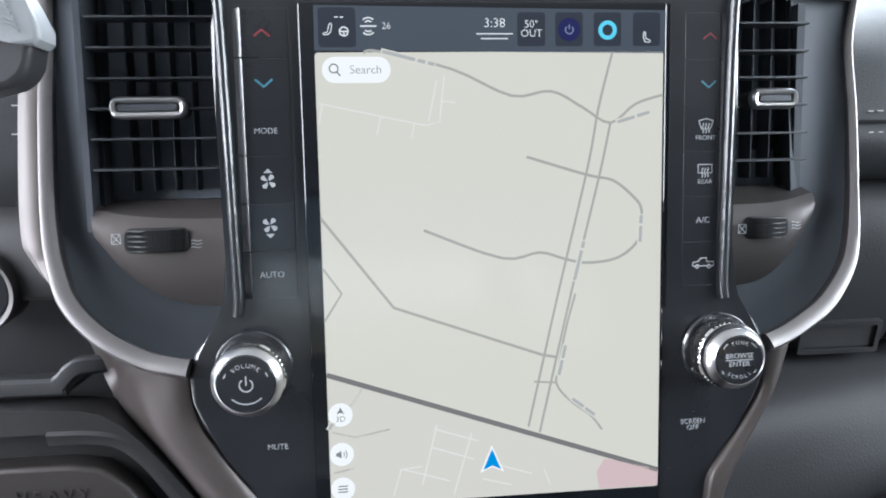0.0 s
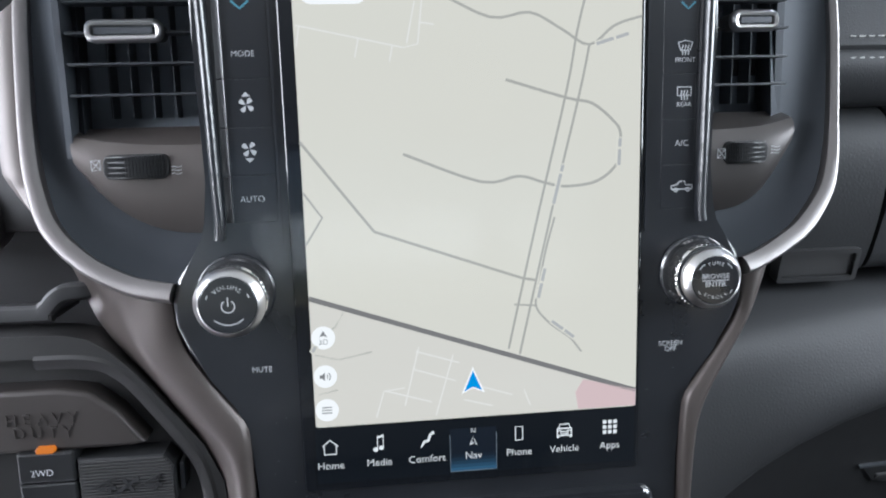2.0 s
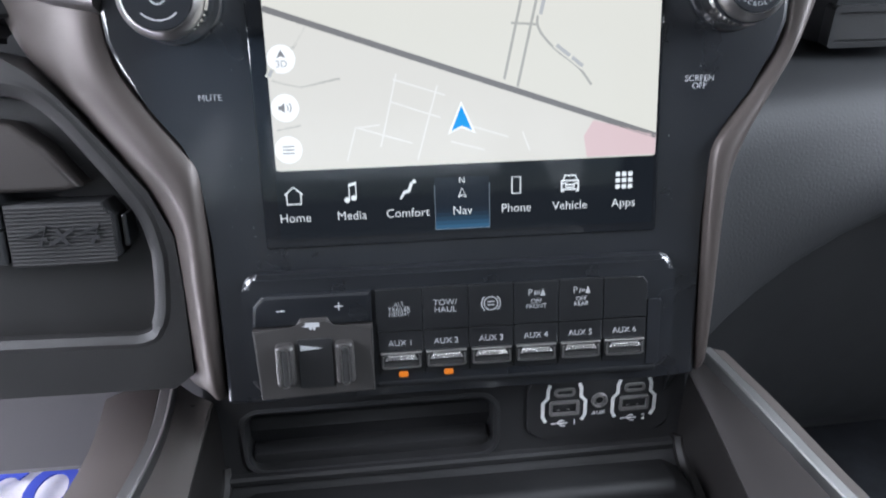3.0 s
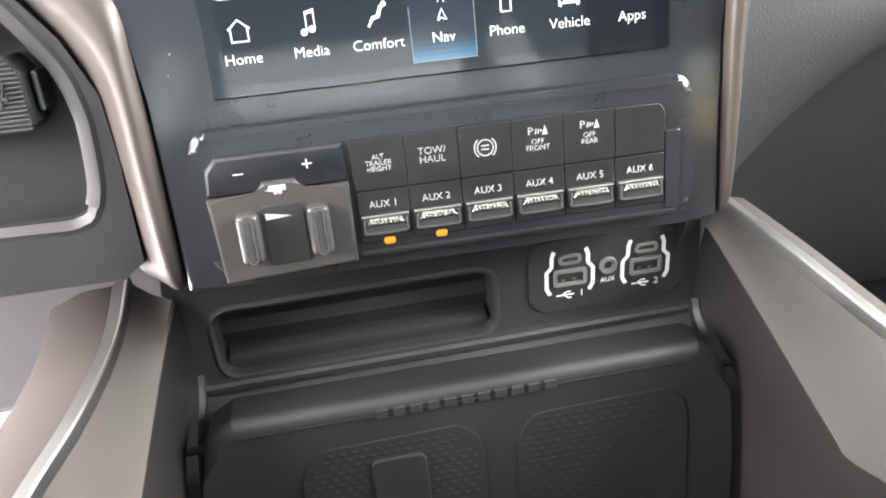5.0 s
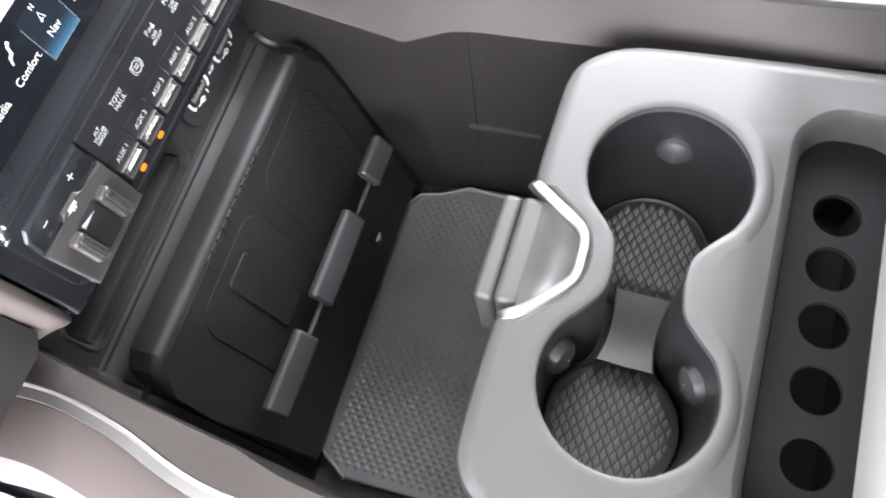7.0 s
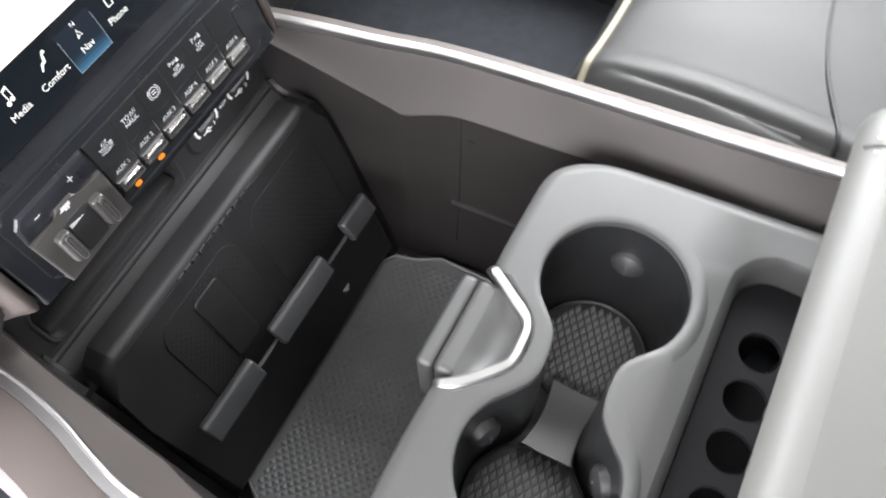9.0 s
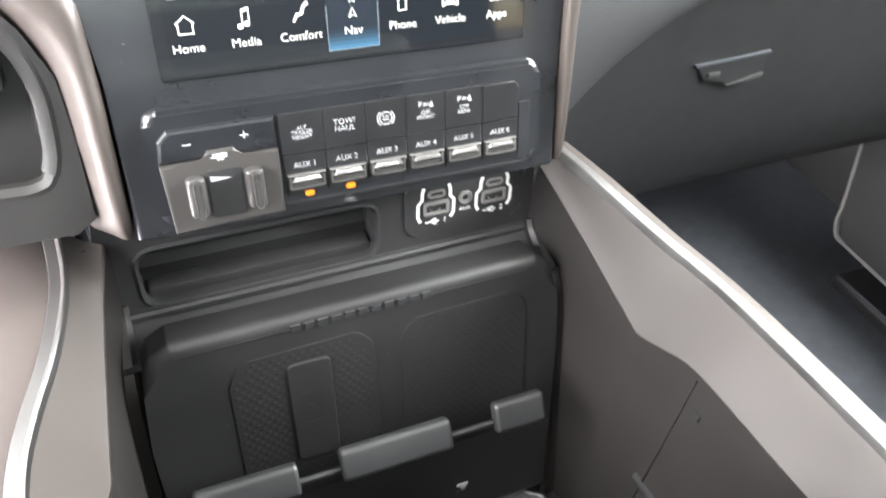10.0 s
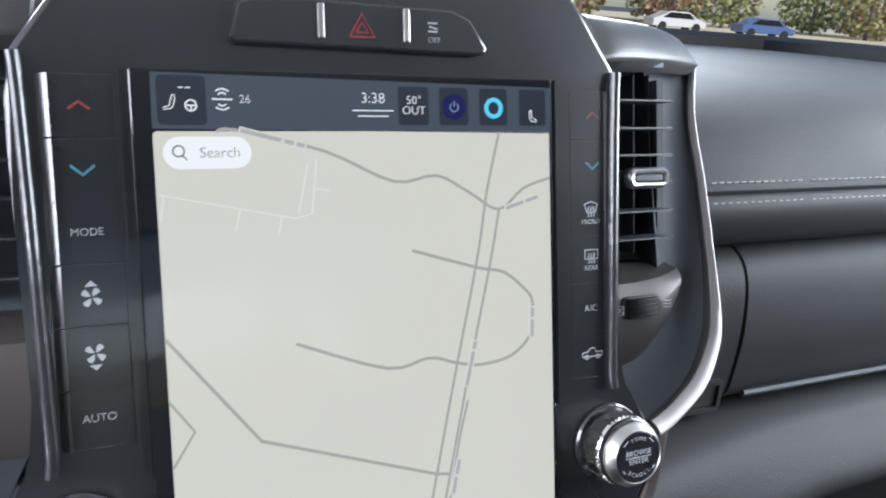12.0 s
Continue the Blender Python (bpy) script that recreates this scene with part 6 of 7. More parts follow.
def console_side(s, label):
    side = thing("console_side_wall", label, "console wall", "console side walls")
    flip = Vector((s, 1, 1))

    def at(p):
        return Vector(p) * flip

    rows = []
    seam, foot, rail = smoothed(SEAM, 4), smoothed(FOOT, 4), smoothed(RAIL if s > 0 else RAIL_LEFT, 4)
    for a, b in zip(seam, foot):
        a, b = at(a), at(b)
        rows.append([a + Vector((0, 0, 0.001)), a.lerp(b, 0.04) + Vector((-s * 0.0006, 0, 0)), a.lerp(b, 0.3), a.lerp(b, 0.65), b])
    part("inner_wall", shell(bmesh.new(), rows, (s * 0.012, 0, 0)), LINER, side, "dark warm-grey grained inner wall")
    rows = []
    for a, r in zip(seam, rail):
        a, r = at(a), at(r)
        crest = r + Vector((-s * 0.004, 0, -0.0015))
        rows.append([a + Vector((s * 0.008, 0, -0.004)), a + Vector((s * 0.0006, 0, 0.0010)), a + Vector((s * 0.0014, 0, 0.0026)), a.lerp(crest, 0.5) + Vector((s * 0.001, 0, 0)), crest])
    # side light is in the colour: paler at the driver, darker opposite
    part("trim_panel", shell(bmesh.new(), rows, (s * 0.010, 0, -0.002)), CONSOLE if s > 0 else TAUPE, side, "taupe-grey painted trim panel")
    # flat silver strip with a raised inner edge
    prof = [(-0.0042, -0.007), (-0.0042, -0.0008), (-0.0036, 0.0002), (0.0016, 0.0012), (0.0026, 0.0026), (0.0034, 0.0030), (0.0041, 0.0024), (0.0044, 0.0010), (0.0044, -0.007)]
    if s < 0:
        prof = [(-u, v) for u, v in reversed(prof)]
    part("chrome_rail", sweep(bmesh.new(), [at(r) for r in rail], prof, (0, 0, 1)), RAILING, side, "satin chrome rail")
    flank = ((0.0040, 0.0), (0.011, -0.002), (0.018, -0.018), (0.022, -0.06), (0.022, -0.42)) if s > 0 else ((0.0046, -0.0012), (0.018, -0.002), (0.034, -0.009), (0.047, -0.045), (0.050, -0.36))
    rows = [[at(r) + Vector((s * u, 0, v)) for u, v in flank] for r in rail]
    part("outer_wall", shell(bmesh.new(), rows, (-s * 0.006, 0, -0.006)), FLANK, side, "dark taupe outer flank")
    return side


right_side = console_side(1, "taupe and chrome passenger-side wall of the console bin")
part("seam", sweep(bmesh.new(), [(0.1470, -0.1360, 1.1720), (0.1472, -0.1340, 1.062), (0.1474, -0.1320, 1.000)], [(-0.0004, -0.001), (-0.0004, 0.0012), (0.0004, 0.0012), (0.0004, -0.001)], (-1, 0, 0)), VOID, right_side)
part("slit", sweep(bmesh.new(), [(0.1460, -0.128, 1.0625), (0.1488, -0.160, 1.0610), (0.1500, -0.185, 1.0604)], [(-0.0004, -0.001), (-0.0004, 0.0022), (0.0004, 0.0022), (0.0004, -0.001)], (-1, 0, 0)), VOID, right_side)
part("slit_edge", sweep(bmesh.new(), [(0.1460, -0.128, 1.0648), (0.1488, -0.160, 1.0633), (0.1500, -0.185, 1.0627)], [(-0.0006, -0.001), (-0.0006, 0.0024), (0.0004, 0.0024), (0.0004, -0.001)], (-1, 0, 0)), SATIN, right_side, "lighter edge of the slit")
part("peg_hole", box(bmesh.new(), 0.1462, 0.1500, -0.1475, -0.1415, 1.1500, 1.1550), VOID, right_side)
console_side(-1, "taupe and chrome driver-side wall of the console bin")

# ---- cup holder block ----
cup = thing("cup_holder_console", "light grey cup holder block with two round wells", "cup holder")
CN, CS, CR = (0.0575, -0.2800), (-0.0575, -0.2830), 0.0425


def peanut(r, waist):
    line = [Vector((x, y, 0)) for x, y in peanut_corners(r, waist)]
    n, out = len(line), []
    for k in range(n):
        p0, p1, p2, p3 = line[k - 1], line[k], line[(k + 1) % n], line[(k + 2) % n]
        for t in ((0.0, 0.25, 0.5, 0.75) if k % 29 >= 24 else (0.0,)):
            q = 0.5 * ((2 * p1) + (p2 - p0) * t + (2 * p0 - 5 * p1 + 4 * p2 - p3) * t * t + (3 * p1 - p0 - 3 * p2 + p3) * t ** 3)
            out.append((q.x, q.y))
    return out


def peanut_corners(r, waist):
    pts = []
    for k in range(25):
        a = radians(-122 + 244 * k / 24)
        pts.append((CN[0] + r * math.cos(a), CN[1] + r * math.sin(a)))
    pts += [(0.0190, CN[1] + waist + 0.004), (0.0080, CN[1] + waist), (-0.0080, CN[1] + waist - 0.001), (-0.0190, CN[1] + waist + 0.003)]
    for k in range(25):
        a = radians(58 + 244 * k / 24)
        pts.append((CS[0] + r * math.cos(a), CS[1] + r * math.sin(a)))
    pts += [(-0.0190, CS[1] - waist - 0.003), (-0.0080, CS[1] - waist + 0.001), (0.0080, CS[1] - waist + 0.002), (0.0190, CS[1] - waist - 0.002)]
    return pts


def block_outline(d=0.0):
    return [(p.x, p.y) for p in smoothed([(x, y, 0) for x, y in block_corners(d)], 4)]


def block_corners(d):
    return [(0.150 - d, -0.392), (0.1445 - d, -0.310), (0.1405 - d, -0.262), (0.137 - d, -0.242), (0.128 - d, -0.224 - d * 0.7), (0.113, -0.2135 - d), (0.09, -0.2115 - d), (0.0405, -0.2115 - d), (0.0360, -0.2165 - d), (0.0150, -0.2460 - d * 0.3), (-0.0145, -0.2465 - d * 0.3), (-0.0400, -0.2175 - d), (-0.0450, -0.2125 - d),
            (-0.10, -0.2125 - d), (-0.118, -0.2165 - d), (-0.131 + d, -0.229 - d * 0.5), (-0.138 + d, -0.250), (-0.140 + d, -0.392)]


def level(x, y):
    """Height of the block's top: a plateau round the wells that falls away towards the trough."""
    u = max(0.0, min(1.0, (-0.318 - y) / 0.035, (0.126 - abs(x - 0.003)) / 0.030))
    return 1.2066 - 0.0090 * u * u * (3 - 2 * u)


trough = rr(0.004, -0.3720, 0.232, 0.070, 0.026, 6)
top = plate(bmesh.new(), block_outline(0.011), [peanut(CR + 0.0100, 0.0275), trough], 1.2050, 1.2000, "z")
for v in top.verts:
    v.co.z += level(v.co.x, v.co.y) - 1.2050
part("top", top, GREY, cup, "light grey top")
rows = []
for k, (a, b) in enumerate(zip(block_outline(0.011), block_outline(0.0))):
    h = level(*a) + 0.0002
    a, b = Vector((*a, h)), Vector((*b, h))
    rows.append([b.lerp(a, 1.15) + Vector((0, 0, -0.0006)), a.lerp(b, 0.12) + Vector((0, 0, -0.0001)), a.lerp(b, 0.5) + Vector((0, 0, -0.0010)), a.lerp(b, 0.85) + Vector((0, 0, -0.0034)), b + Vector((0, 0, -0.0090)), b + Vector((0, 0.0008, -0.0180))])
part("edge", shell(bmesh.new(), rows, (0, -0.0015, -0.0015)), GREY, cup, "rounded light grey edge")
# front face in a darker plastic, which puts its shade into the colour
rows = [[Vector((x * 0.995, y - 0.001, z)) for z in (1.1890, 1.12, 1.05, 0.955)] for x, y in block_outline(0.0)]
part("skirt", shell(bmesh.new(), rows, (0, -0.0015, -0.0005)), DARK, cup, "front below the edge, darkened for its shade")
# raised soft collar round the wells
rows = []
for d, z, f in ((0.0002, 1.2048, 0), (0.0008, 1.2060, 0), (0.0020, 1.2066, 0), (0.0050, 1.2067, 0), (0.0080, 1.2067, 0.4), (0.0103, 1.2067, 1.0)):
    ring = [Vector((x, y, z + f * (level(x, y) - 1.2066))) for x, y in peanut(CR + d, 0.0175 + d)]
    rows.append(ring + [ring[0].copy()])
part("well_collar", shell(bmesh.new(), rows, (0, 0, -0.003)), GREY, cup, "soft raised collar")
wall = bmesh.new()
up_ = [wall.verts.new((x, y, 1.2058)) for x, y in peanut(CR + 0.0004, 0.0180)]
dn_ = [wall.verts.new((x * 0.985, -0.2815 + (y + 0.2815) * 0.97, 1.0950)) for x, y in peanut(CR, 0.0175)]
up2 = [wall.verts.new((x, y, 1.2040)) for x, y in peanut(CR + 0.003, 0.0205)]
dn2 = [wall.verts.new((x, y, 1.0950)) for x, y in peanut(CR + 0.003, 0.0205)]
for k in range(len(up_)):
    j = (k + 1) % len(up_)
    wall.faces.new((up_[k], dn_[k], dn_[j], up_[j]))
    wall.faces.new((up2[k], up2[j], dn2[j], dn2[k]))
    wall.faces.new((up_[k], up_[j], up2[j], up2[k]))
    wall.faces.new((dn_[k], dn2[k], dn2[j], dn_[j]))
part("well_wall", wall, BUTTON, cup, "black well lining")
part("well_bottom", box(bmesh.new(), -0.11, 0.11, -0.335, -0.225, 1.0900, 1.0960), VOID, cup)
for (cx, cy), pts in ((CN, 0), (CS, 1)):
    mat2 = part("well_mat", lathe(bmesh.new(), [(0.0405, 1.096), (0.0405, 1.1015), (0.0395, 1.1025), (0.0380, 1.1015), (0.0005, 1.1015)], Matrix.Translation((cx, cy, 0)), 48), RUBBER, cup, "black rubber mat")
    nubs = bmesh.new()
    for i in range(-5, 6):
        for j in range(-11, 12):
            x, y = 0.0092 * (i + 0.5 * (j % 2)), 0.0031 * j
            if x * x + y * y < 0.0350 ** 2:
                h = [nubs.verts.new((cx + x + a * 0.0044, cy + y + b * 0.0021, 1.1015 + c)) for a, b, c in ((-1, 0, 0), (0, -1, 0), (1, 0, 0), (0, 1, 0), (-0.5, 0.15, 0.0013), (0.5, -0.15, 0.0013))]
                for f in ((0, 1, 4), (1, 5, 4), (1, 2, 5), (2, 3, 5), (3, 4, 5), (3, 0, 4)):
                    nubs.faces.new([h[k] for k in f])
    # highlights are in the tread's colour, far paler than the mat
    part("tread", nubs, TREAD, mat2, smooth=False)["kind"] = "stuff"
rows = []
for k in range(9):
    u = -1 + k / 4
    x, w, z = 0.0007 + 0.0238 * u, 0.0150 + 0.0030 * u * u, 1.1085 + 0.0045 * u * u
    cy = -0.2835 - 0.0008 * u
    rows.append([Vector((x, cy + w, 1.096)), Vector((x, cy + w, z - 0.0016)), Vector((x, cy + w - 0.0012, z)), Vector((x, cy, z - 0.0010)), Vector((x, cy - w + 0.0012, z)), Vector((x, cy - w, z - 0.0016)), Vector((x, cy - w, 1.096))])
part("bridge", shell(bmesh.new(), rows, (0, 0, -0.003)), GREY, cup, "grey saddle between the wells")
for x, y, a in ((0.1000, -0.2806, 0), (-0.0370, -0.3180, -60), (-0.0415, -0.2462, 66)):
    m = Matrix.Translation((x, y, 1.1640)) @ Matrix.Rotation(radians(a), 4, "Z") @ Matrix.Rotation(radians(-90), 4, "Y")
    nub = part("grip_nub", lathe(bmesh.new(), [(0.0120, -0.006), (0.0118, 0.0), (0.0105, 0.0034), (0.0070, 0.0060), (0.0030, 0.0070), (0.0006, 0.0072)], m, 28), SATIN, cup, "sprung rubber grip nub")
    slot = box(bmesh.new(), -0.0055, 0.0055, -0.0006, 0.0006, 0.0040, 0.0076, 0.0003, 1)
    slot.transform(m)
    part("slot", slot, SCOOP, nub)
# pen trough behind the wells
tr = bmesh.new()
box(tr, -0.112, 0.118, -0.408, -0.336, 1.0600, 1.0640)
part("trough_floor", tr, MATT, cup)
inner = bmesh.new()
holes = [circle(x, -0.3695 + 0.02 * (x - 0.0687), 0.0125, 24) for x in (0.0687, 0.0372, 0.0055, -0.0285, -0.0650)]
plate(inner, rr(0.004, -0.374, 0.224, 0.056, 0.020, 5), holes, 1.1820, 1.1780, "z")
# strip colour includes the shadow of the armrest
part("holder_strip", inner, MATT, cup, "strip with round holes, blackened for the armrest's shadow")
side = bmesh.new()
rings = []
for w, d, z, r in ((0.232, 0.070, 0.0, 0.026), (0.229, 0.0655, -0.0012, 0.025), (0.226, 0.060, -0.0050, 0.024), (0.2235, 0.0555, -0.0105, 0.022), (0.2220, 0.0530, -0.0180, 0.021)):
    rings.append([Vector((x, y, level(x, y) + 0.0002 + z)) for x, y in rr(0.004, -0.3720, w, d, r, 6)])
    rings[-1].append(rings[-1][0].copy())
shell(side, rings, (0, 0, -0.004))
part("trough_wall", side, GREY, cup, "rounded trough side")

# drawer latch
latch = thing("drawer_latch", "light grey drawer latch framed in chrome", "latch")
trap = [(0.0368, -0.2112, 1.2015), (0.0358, -0.2135, 1.2050), (0.0335, -0.2174, 1.2060), (0.0250, -0.2310, 1.2060), (0.0175, -0.2420, 1.2060), (0.0103, -0.2461, 1.2060), (0.0, -0.2468, 1.2060), (-0.0090, -0.2466, 1.2060), (-0.0165, -0.2430, 1.2060), (-0.0327, -0.2280, 1.2060), (-0.0388, -0.2190, 1.2055), (-0.0405, -0.2145, 1.2015)]
part("chrome_frame", sweep(bmesh.new(), smoothed(trap, 4), [(-0.0032, -0.005), (-0.0032, 0.0002), (-0.0020, 0.0014), (0.0018, 0.0018), (0.0030, 0.0008), (0.0034, -0.005)], (0, 0, 1)), SILVER, latch, "satin silver frame")
rows = []
for k in range(9):
    t = k / 8
    y = -0.2440 + 0.0230 * t
    xr, xl = 0.0120 + 0.0190 * t, -0.0140 - 0.0220 * t
    dip = 0.0060 * math.sin(math.pi * min(1.0, 0.15 + 0.85 * t)) ** 1.4
    rows.append([Vector((xl + (xr - xl) * u / 6, y, 1.2040 - dip * min(1.0, 3.2 * min(u / 6, 1 - u / 6) + 0.35))) for u in range(7)])
part("pan", shell(bmesh.new(), rows, (0, 0, -0.010)), GREY, latch, "dished latch pan")
part("grip_bar", box(bmesh.new(), -0.0330, 0.0300, -0.2235, -0.2085, 1.150, 1.2035, 0.0045, 5), GREY, latch, "raised grip bar")
part("drawer_lip", box(bmesh.new(), -0.0320, 0.0300, -0.2078, -0.1975, 1.145, 1.1995, 0.003, 3), GREY, latch, "projecting drawer lip")

# ---- armrest ----
arm = thing("armrest_box", "light grey stitched vinyl armrest lid over the console", "armrest")
cushion = box(bmesh.new(), -0.150, 0.152, -0.90, -0.3540, 1.2500, 1.3200, 0.016, 6)
for v in cushion.verts:
    if v.co.y > -0.5:
        v.co.y -= 0.75 * max(0.0, 1.300 - v.co.z)
part("pad", cushion, ARMREST, arm)
for k in range(26):
    x = -0.125 + 0.0100 * k
    part("hinge_rib", box(bmesh.new(), x - 0.0022, x + 0.0022, -0.412, -0.405, 1.150, 1.256, 0.001, 1), RUBBER, arm)
part("base", box(bmesh.new(), -0.150, 0.148, -0.90, -0.410, 0.90, 1.2500, 0.008), DARK, arm, "dark ribbed hinge base")
for x in (0.1130, 0.1215, -0.1130, -0.1215):
    stitches([(x, -0.90, 1.3202), (x, -0.372, 1.3202), (x, -0.362, 1.3190), (x, -0.3565, 1.3150)], arm, length=0.0024, gap=0.0015, up=(0, 0, 1))
for x in (0.1172, -0.1172):
    part("lid_seam", sweep(bmesh.new(), [(x, -0.90, 1.3199), (x, -0.372, 1.3199), (x, -0.3615, 1.3186), (x, -0.3560, 1.3140)], [(-0.0011, -0.001), (0.0, 0.0005), (0.0011, -0.001)], (0, 0, 1)), VOID, arm)
for d in (0.0, 0.0075):
    ring = [(0.050 - d, -0.56), (0.050 - d, -0.4110), (0.0365 - 0.5 * d, -0.3955 - d), (-0.0265 + 0.5 * d, -0.3960 - d), (-0.0450 + d, -0.4130), (-0.0450 + d, -0.56)]
    part("embossed_frame", sweep(bmesh.new(), [(x, y, 1.3200) for x, y in ring], [(-0.003, -0.001), (-0.002, 0.0010), (0, 0.0016), (0.002, 0.0010), (0.003, -0.001)], (0, 0, 1), closed=True), ARMREST, arm, "embossed outline")

# ---- passenger seat and door ----
seat = thing("car_seat", "grey leather passenger seat cushion with cream piping", "car seat")
rows = []
for i, x in enumerate([0.225, 0.238, 0.247, 0.252, 0.256, 0.260, 0.263, 0.266, 0.269, 0.273, 0.279, 0.288, 0.300, 0.36, 0.46, 0.56, 0.64, 0.69, 0.715]):
    edge = min(1.0, min(x - 0.215, 0.725 - x) / 0.055)
    bol = 0.018 * max(0, 1 - abs(x - 0.275) / 0.06) + 0.018 * max(0, 1 - abs(x - 0.665) / 0.06)
    zt = 1.085 + 0.045 * edge ** 0.5 + bol
    fy = -0.188 - 0.030 * (1 - min(1, edge * 1.2)) ** 1.5
    rows.append([Vector((x, y, z)) for y, z in ((fy + 0.030, 0.93), (fy + 0.024, zt - 0.075), (fy + 0.010, zt - 0.030), (fy, zt - 0.012), (fy - 0.020, zt), (fy - 0.09, zt + 0.010), (fy - 0.22, zt + 0.004), (fy - 0.45, zt - 0.012), (fy - 0.62, zt - 0.02))])
fine = [list(c) for c in zip(*[smoothed([r[j] for r in rows], 3) for j in range(9)])]
fine = [smoothed(r, 3) for r in fine]
# a fold between bolster and cushion: crisp on the bolster, rolling off on the cushion
for row in fine:
    for p in row:
        if p.z > 1.08 and p.y < -0.20:
            fold = 0.2680 - 0.0020 * min(1, max(0, -p.y - 0.20) / 0.12) - 0.016 * max(0, -p.y - 0.32) / 0.13
            off = p.x - fold
            deep = math.exp(-off / 0.011) if off > 0 else max(0.0, 1 + off / 0.0070) ** 2
            p.z -= 0.0065 * deep * min(1, max(0, -p.y - 0.203) / 0.035)
part("cushion", shell(bmesh.new(), fine, (0, -0.02, -0.05)), SEATING, seat)
pipe = [r[3 * 3] + Vector((0, 0.002, 0.001)) for r in fine]
part("piping", sweep(bmesh.new(), pipe, [(0.0030 * math.cos(k * math.pi / 4), 0.0030 * math.sin(k * math.pi / 4)) for k in range(8)], (0, 0, 1)), PIPING, seat, "cream piping along the front edge")


def on_seat(line):
    """Sets each point of the line on the cushion."""
    skin = [p for row in fine for p in row]
    out = []
    for q in line:
        near = sorted((((p.x - q.x) ** 2 + (p.y - q.y) ** 2, p.z) for p in skin if p.z > 1.08))[:4]
        w = [1 / (d + 1e-7) for d, _ in near]
        out.append(Vector((q.x, q.y, sum(u * z for u, (_, z) in zip(w, near)) / sum(w) + 0.0012)))
    return out


cross = smoothed([(0.262, -0.381, 1.1475), (0.285, -0.3745, 1.1485), (0.310, -0.367, 1.1440), (0.349, -0.357, 1.1385), (0.412, -0.3455, 1.1375), (0.52, -0.335, 1.1375), (0.62, -0.335, 1.145)], 4)
part("panel_seam", sweep(bmesh.new(), on_seat(cross), [(-0.0020, -0.003), (-0.0014, 0.0004), (0.0, 0.0007), (0.0014, 0.0004), (0.0020, -0.003)], (0, 0, 1)), VOID, seat)
part("base", box(bmesh.new(), 0.245, 0.70, -0.78, -0.20, 0.86, 1.06, 0.01), DARK, seat)

sill = thing("door_sill", "grey door sill strip along the passenger floor", "sill", kind="structure")
part("strip", box(bmesh.new(), 0.655, 0.780, -0.60, 0.110, 0.835, 0.858, 0.006, 3), SATIN, sill)
part("edge", sweep(bmesh.new(), [(0.655, 0.100, 0.859), (0.660, 0.0, 0.860), (0.664, -0.10, 0.861), (0.664, -0.55, 0.861)], [(-0.002, -0.003), (-0.0015, 0.0012), (0.0015, 0.0012), (0.002, -0.003)], (0, 0, 1)), SCOOP, sill, "grey sill edge")
door = thing("passenger_door", "black passenger door with a grey-edged pocket", "car door", kind="structure")
part("panel", box(bmesh.new(), 0.780, 0.86, -1.35, 0.60, 0.74, 1.50, 0.01), DARK, door)
front = [(0.176, 1.120), (0.139, 0.9650), (0.1330, 0.9280), (0.1240, 0.9120), (0.1050, 0.9095), (-0.0500, 0.9085), (-0.0600, 0.9150)]
pocket = part("map_pocket", extrude(bmesh.new(), [*front, (0.034, 1.120)], 0.640, 0.785, axis="x", bevel=0.006), SATIN, door, "black map pocket")
part("pocket_edge", sweep(bmesh.new(), smoothed([(0.641, y, z) for y, z in front[:6]], 3), [(-0.002, -0.003), (-0.002, 0.002), (0.002, 0.002), (0.002, -0.003)], (-1, 0, 0)), PORT, pocket, "grey pocket edge")
part("divider_strip", sweep(bmesh.new(), [(0.643, -0.0800, 0.9110), (0.643, -0.0170, 1.0490), (0.643, 0.0150, 1.120)], [(-0.004, -0.14), (-0.004, 0.001), (-0.002, 0.003), (0.002, 0.003), (0.004, 0.001), (0.004, -0.14)], (-1, 0, 0)), SCOOP, door, "grey divider strip")
loop = [(-0.0380, 1.120), (-0.0520, 1.0690), (-0.0780, 0.9860), (-0.0880, 0.9720), (-0.1050, 0.9690), (-0.1430, 0.9740), (-0.30, 0.990)]
recess = part("rear_pocket", extrude(bmesh.new(), [*loop, (-0.30, 1.120)], 0.652, 0.785, axis="x", bevel=0.003), VOID, door, "dark recess behind the map pocket")
part("recess_frame", sweep(bmesh.new(), smoothed([(0.650, y, z) for y, z in loop], 3), [(-0.006, -0.004), (-0.006, 0.001), (-0.003, 0.004), (0.003, 0.004), (0.006, 0.001), (0.006, -0.004)], (-1, 0, 0)), SCOOP, recess, "grey arched frame")

# ---- driver footwell ----
pillar = thing("driver_lower_trim", "pale lower trim panel in the driver footwell", "trim panel")
part("panel", shell(bmesh.new(), [[Vector((x, y, z)) for y, z in ((0.030, 1.242), (0.060, 1.215), (0.13, 1.165), (0.22, 1.12))] for x in (-0.165, -0.23, -0.34, -0.5)], (0, 0.02, 0.01)), TRIM_LIGHT, pillar)
part("hush_panel", box(bmesh.new(), -0.5, -0.16, 0.20, 0.26, 0.98, 1.13, 0.01), DARK, pillar)
sheet = thing("floor_paper", "white protective paper on the driver floor with blue print", "paper mat")
rows = [[Vector((x, y, 0.848 + 0.006 * math.sin(7 * x + 9 * y) + 0.25 * max(0, y - 0.42))) for x in (-0.75, -0.6, -0.5, -0.42, -0.36, -0.30, -0.24)] for y in (-0.35, -0.1, 0.1, 0.2, 0.3, 0.4, 0.5, 0.62)]
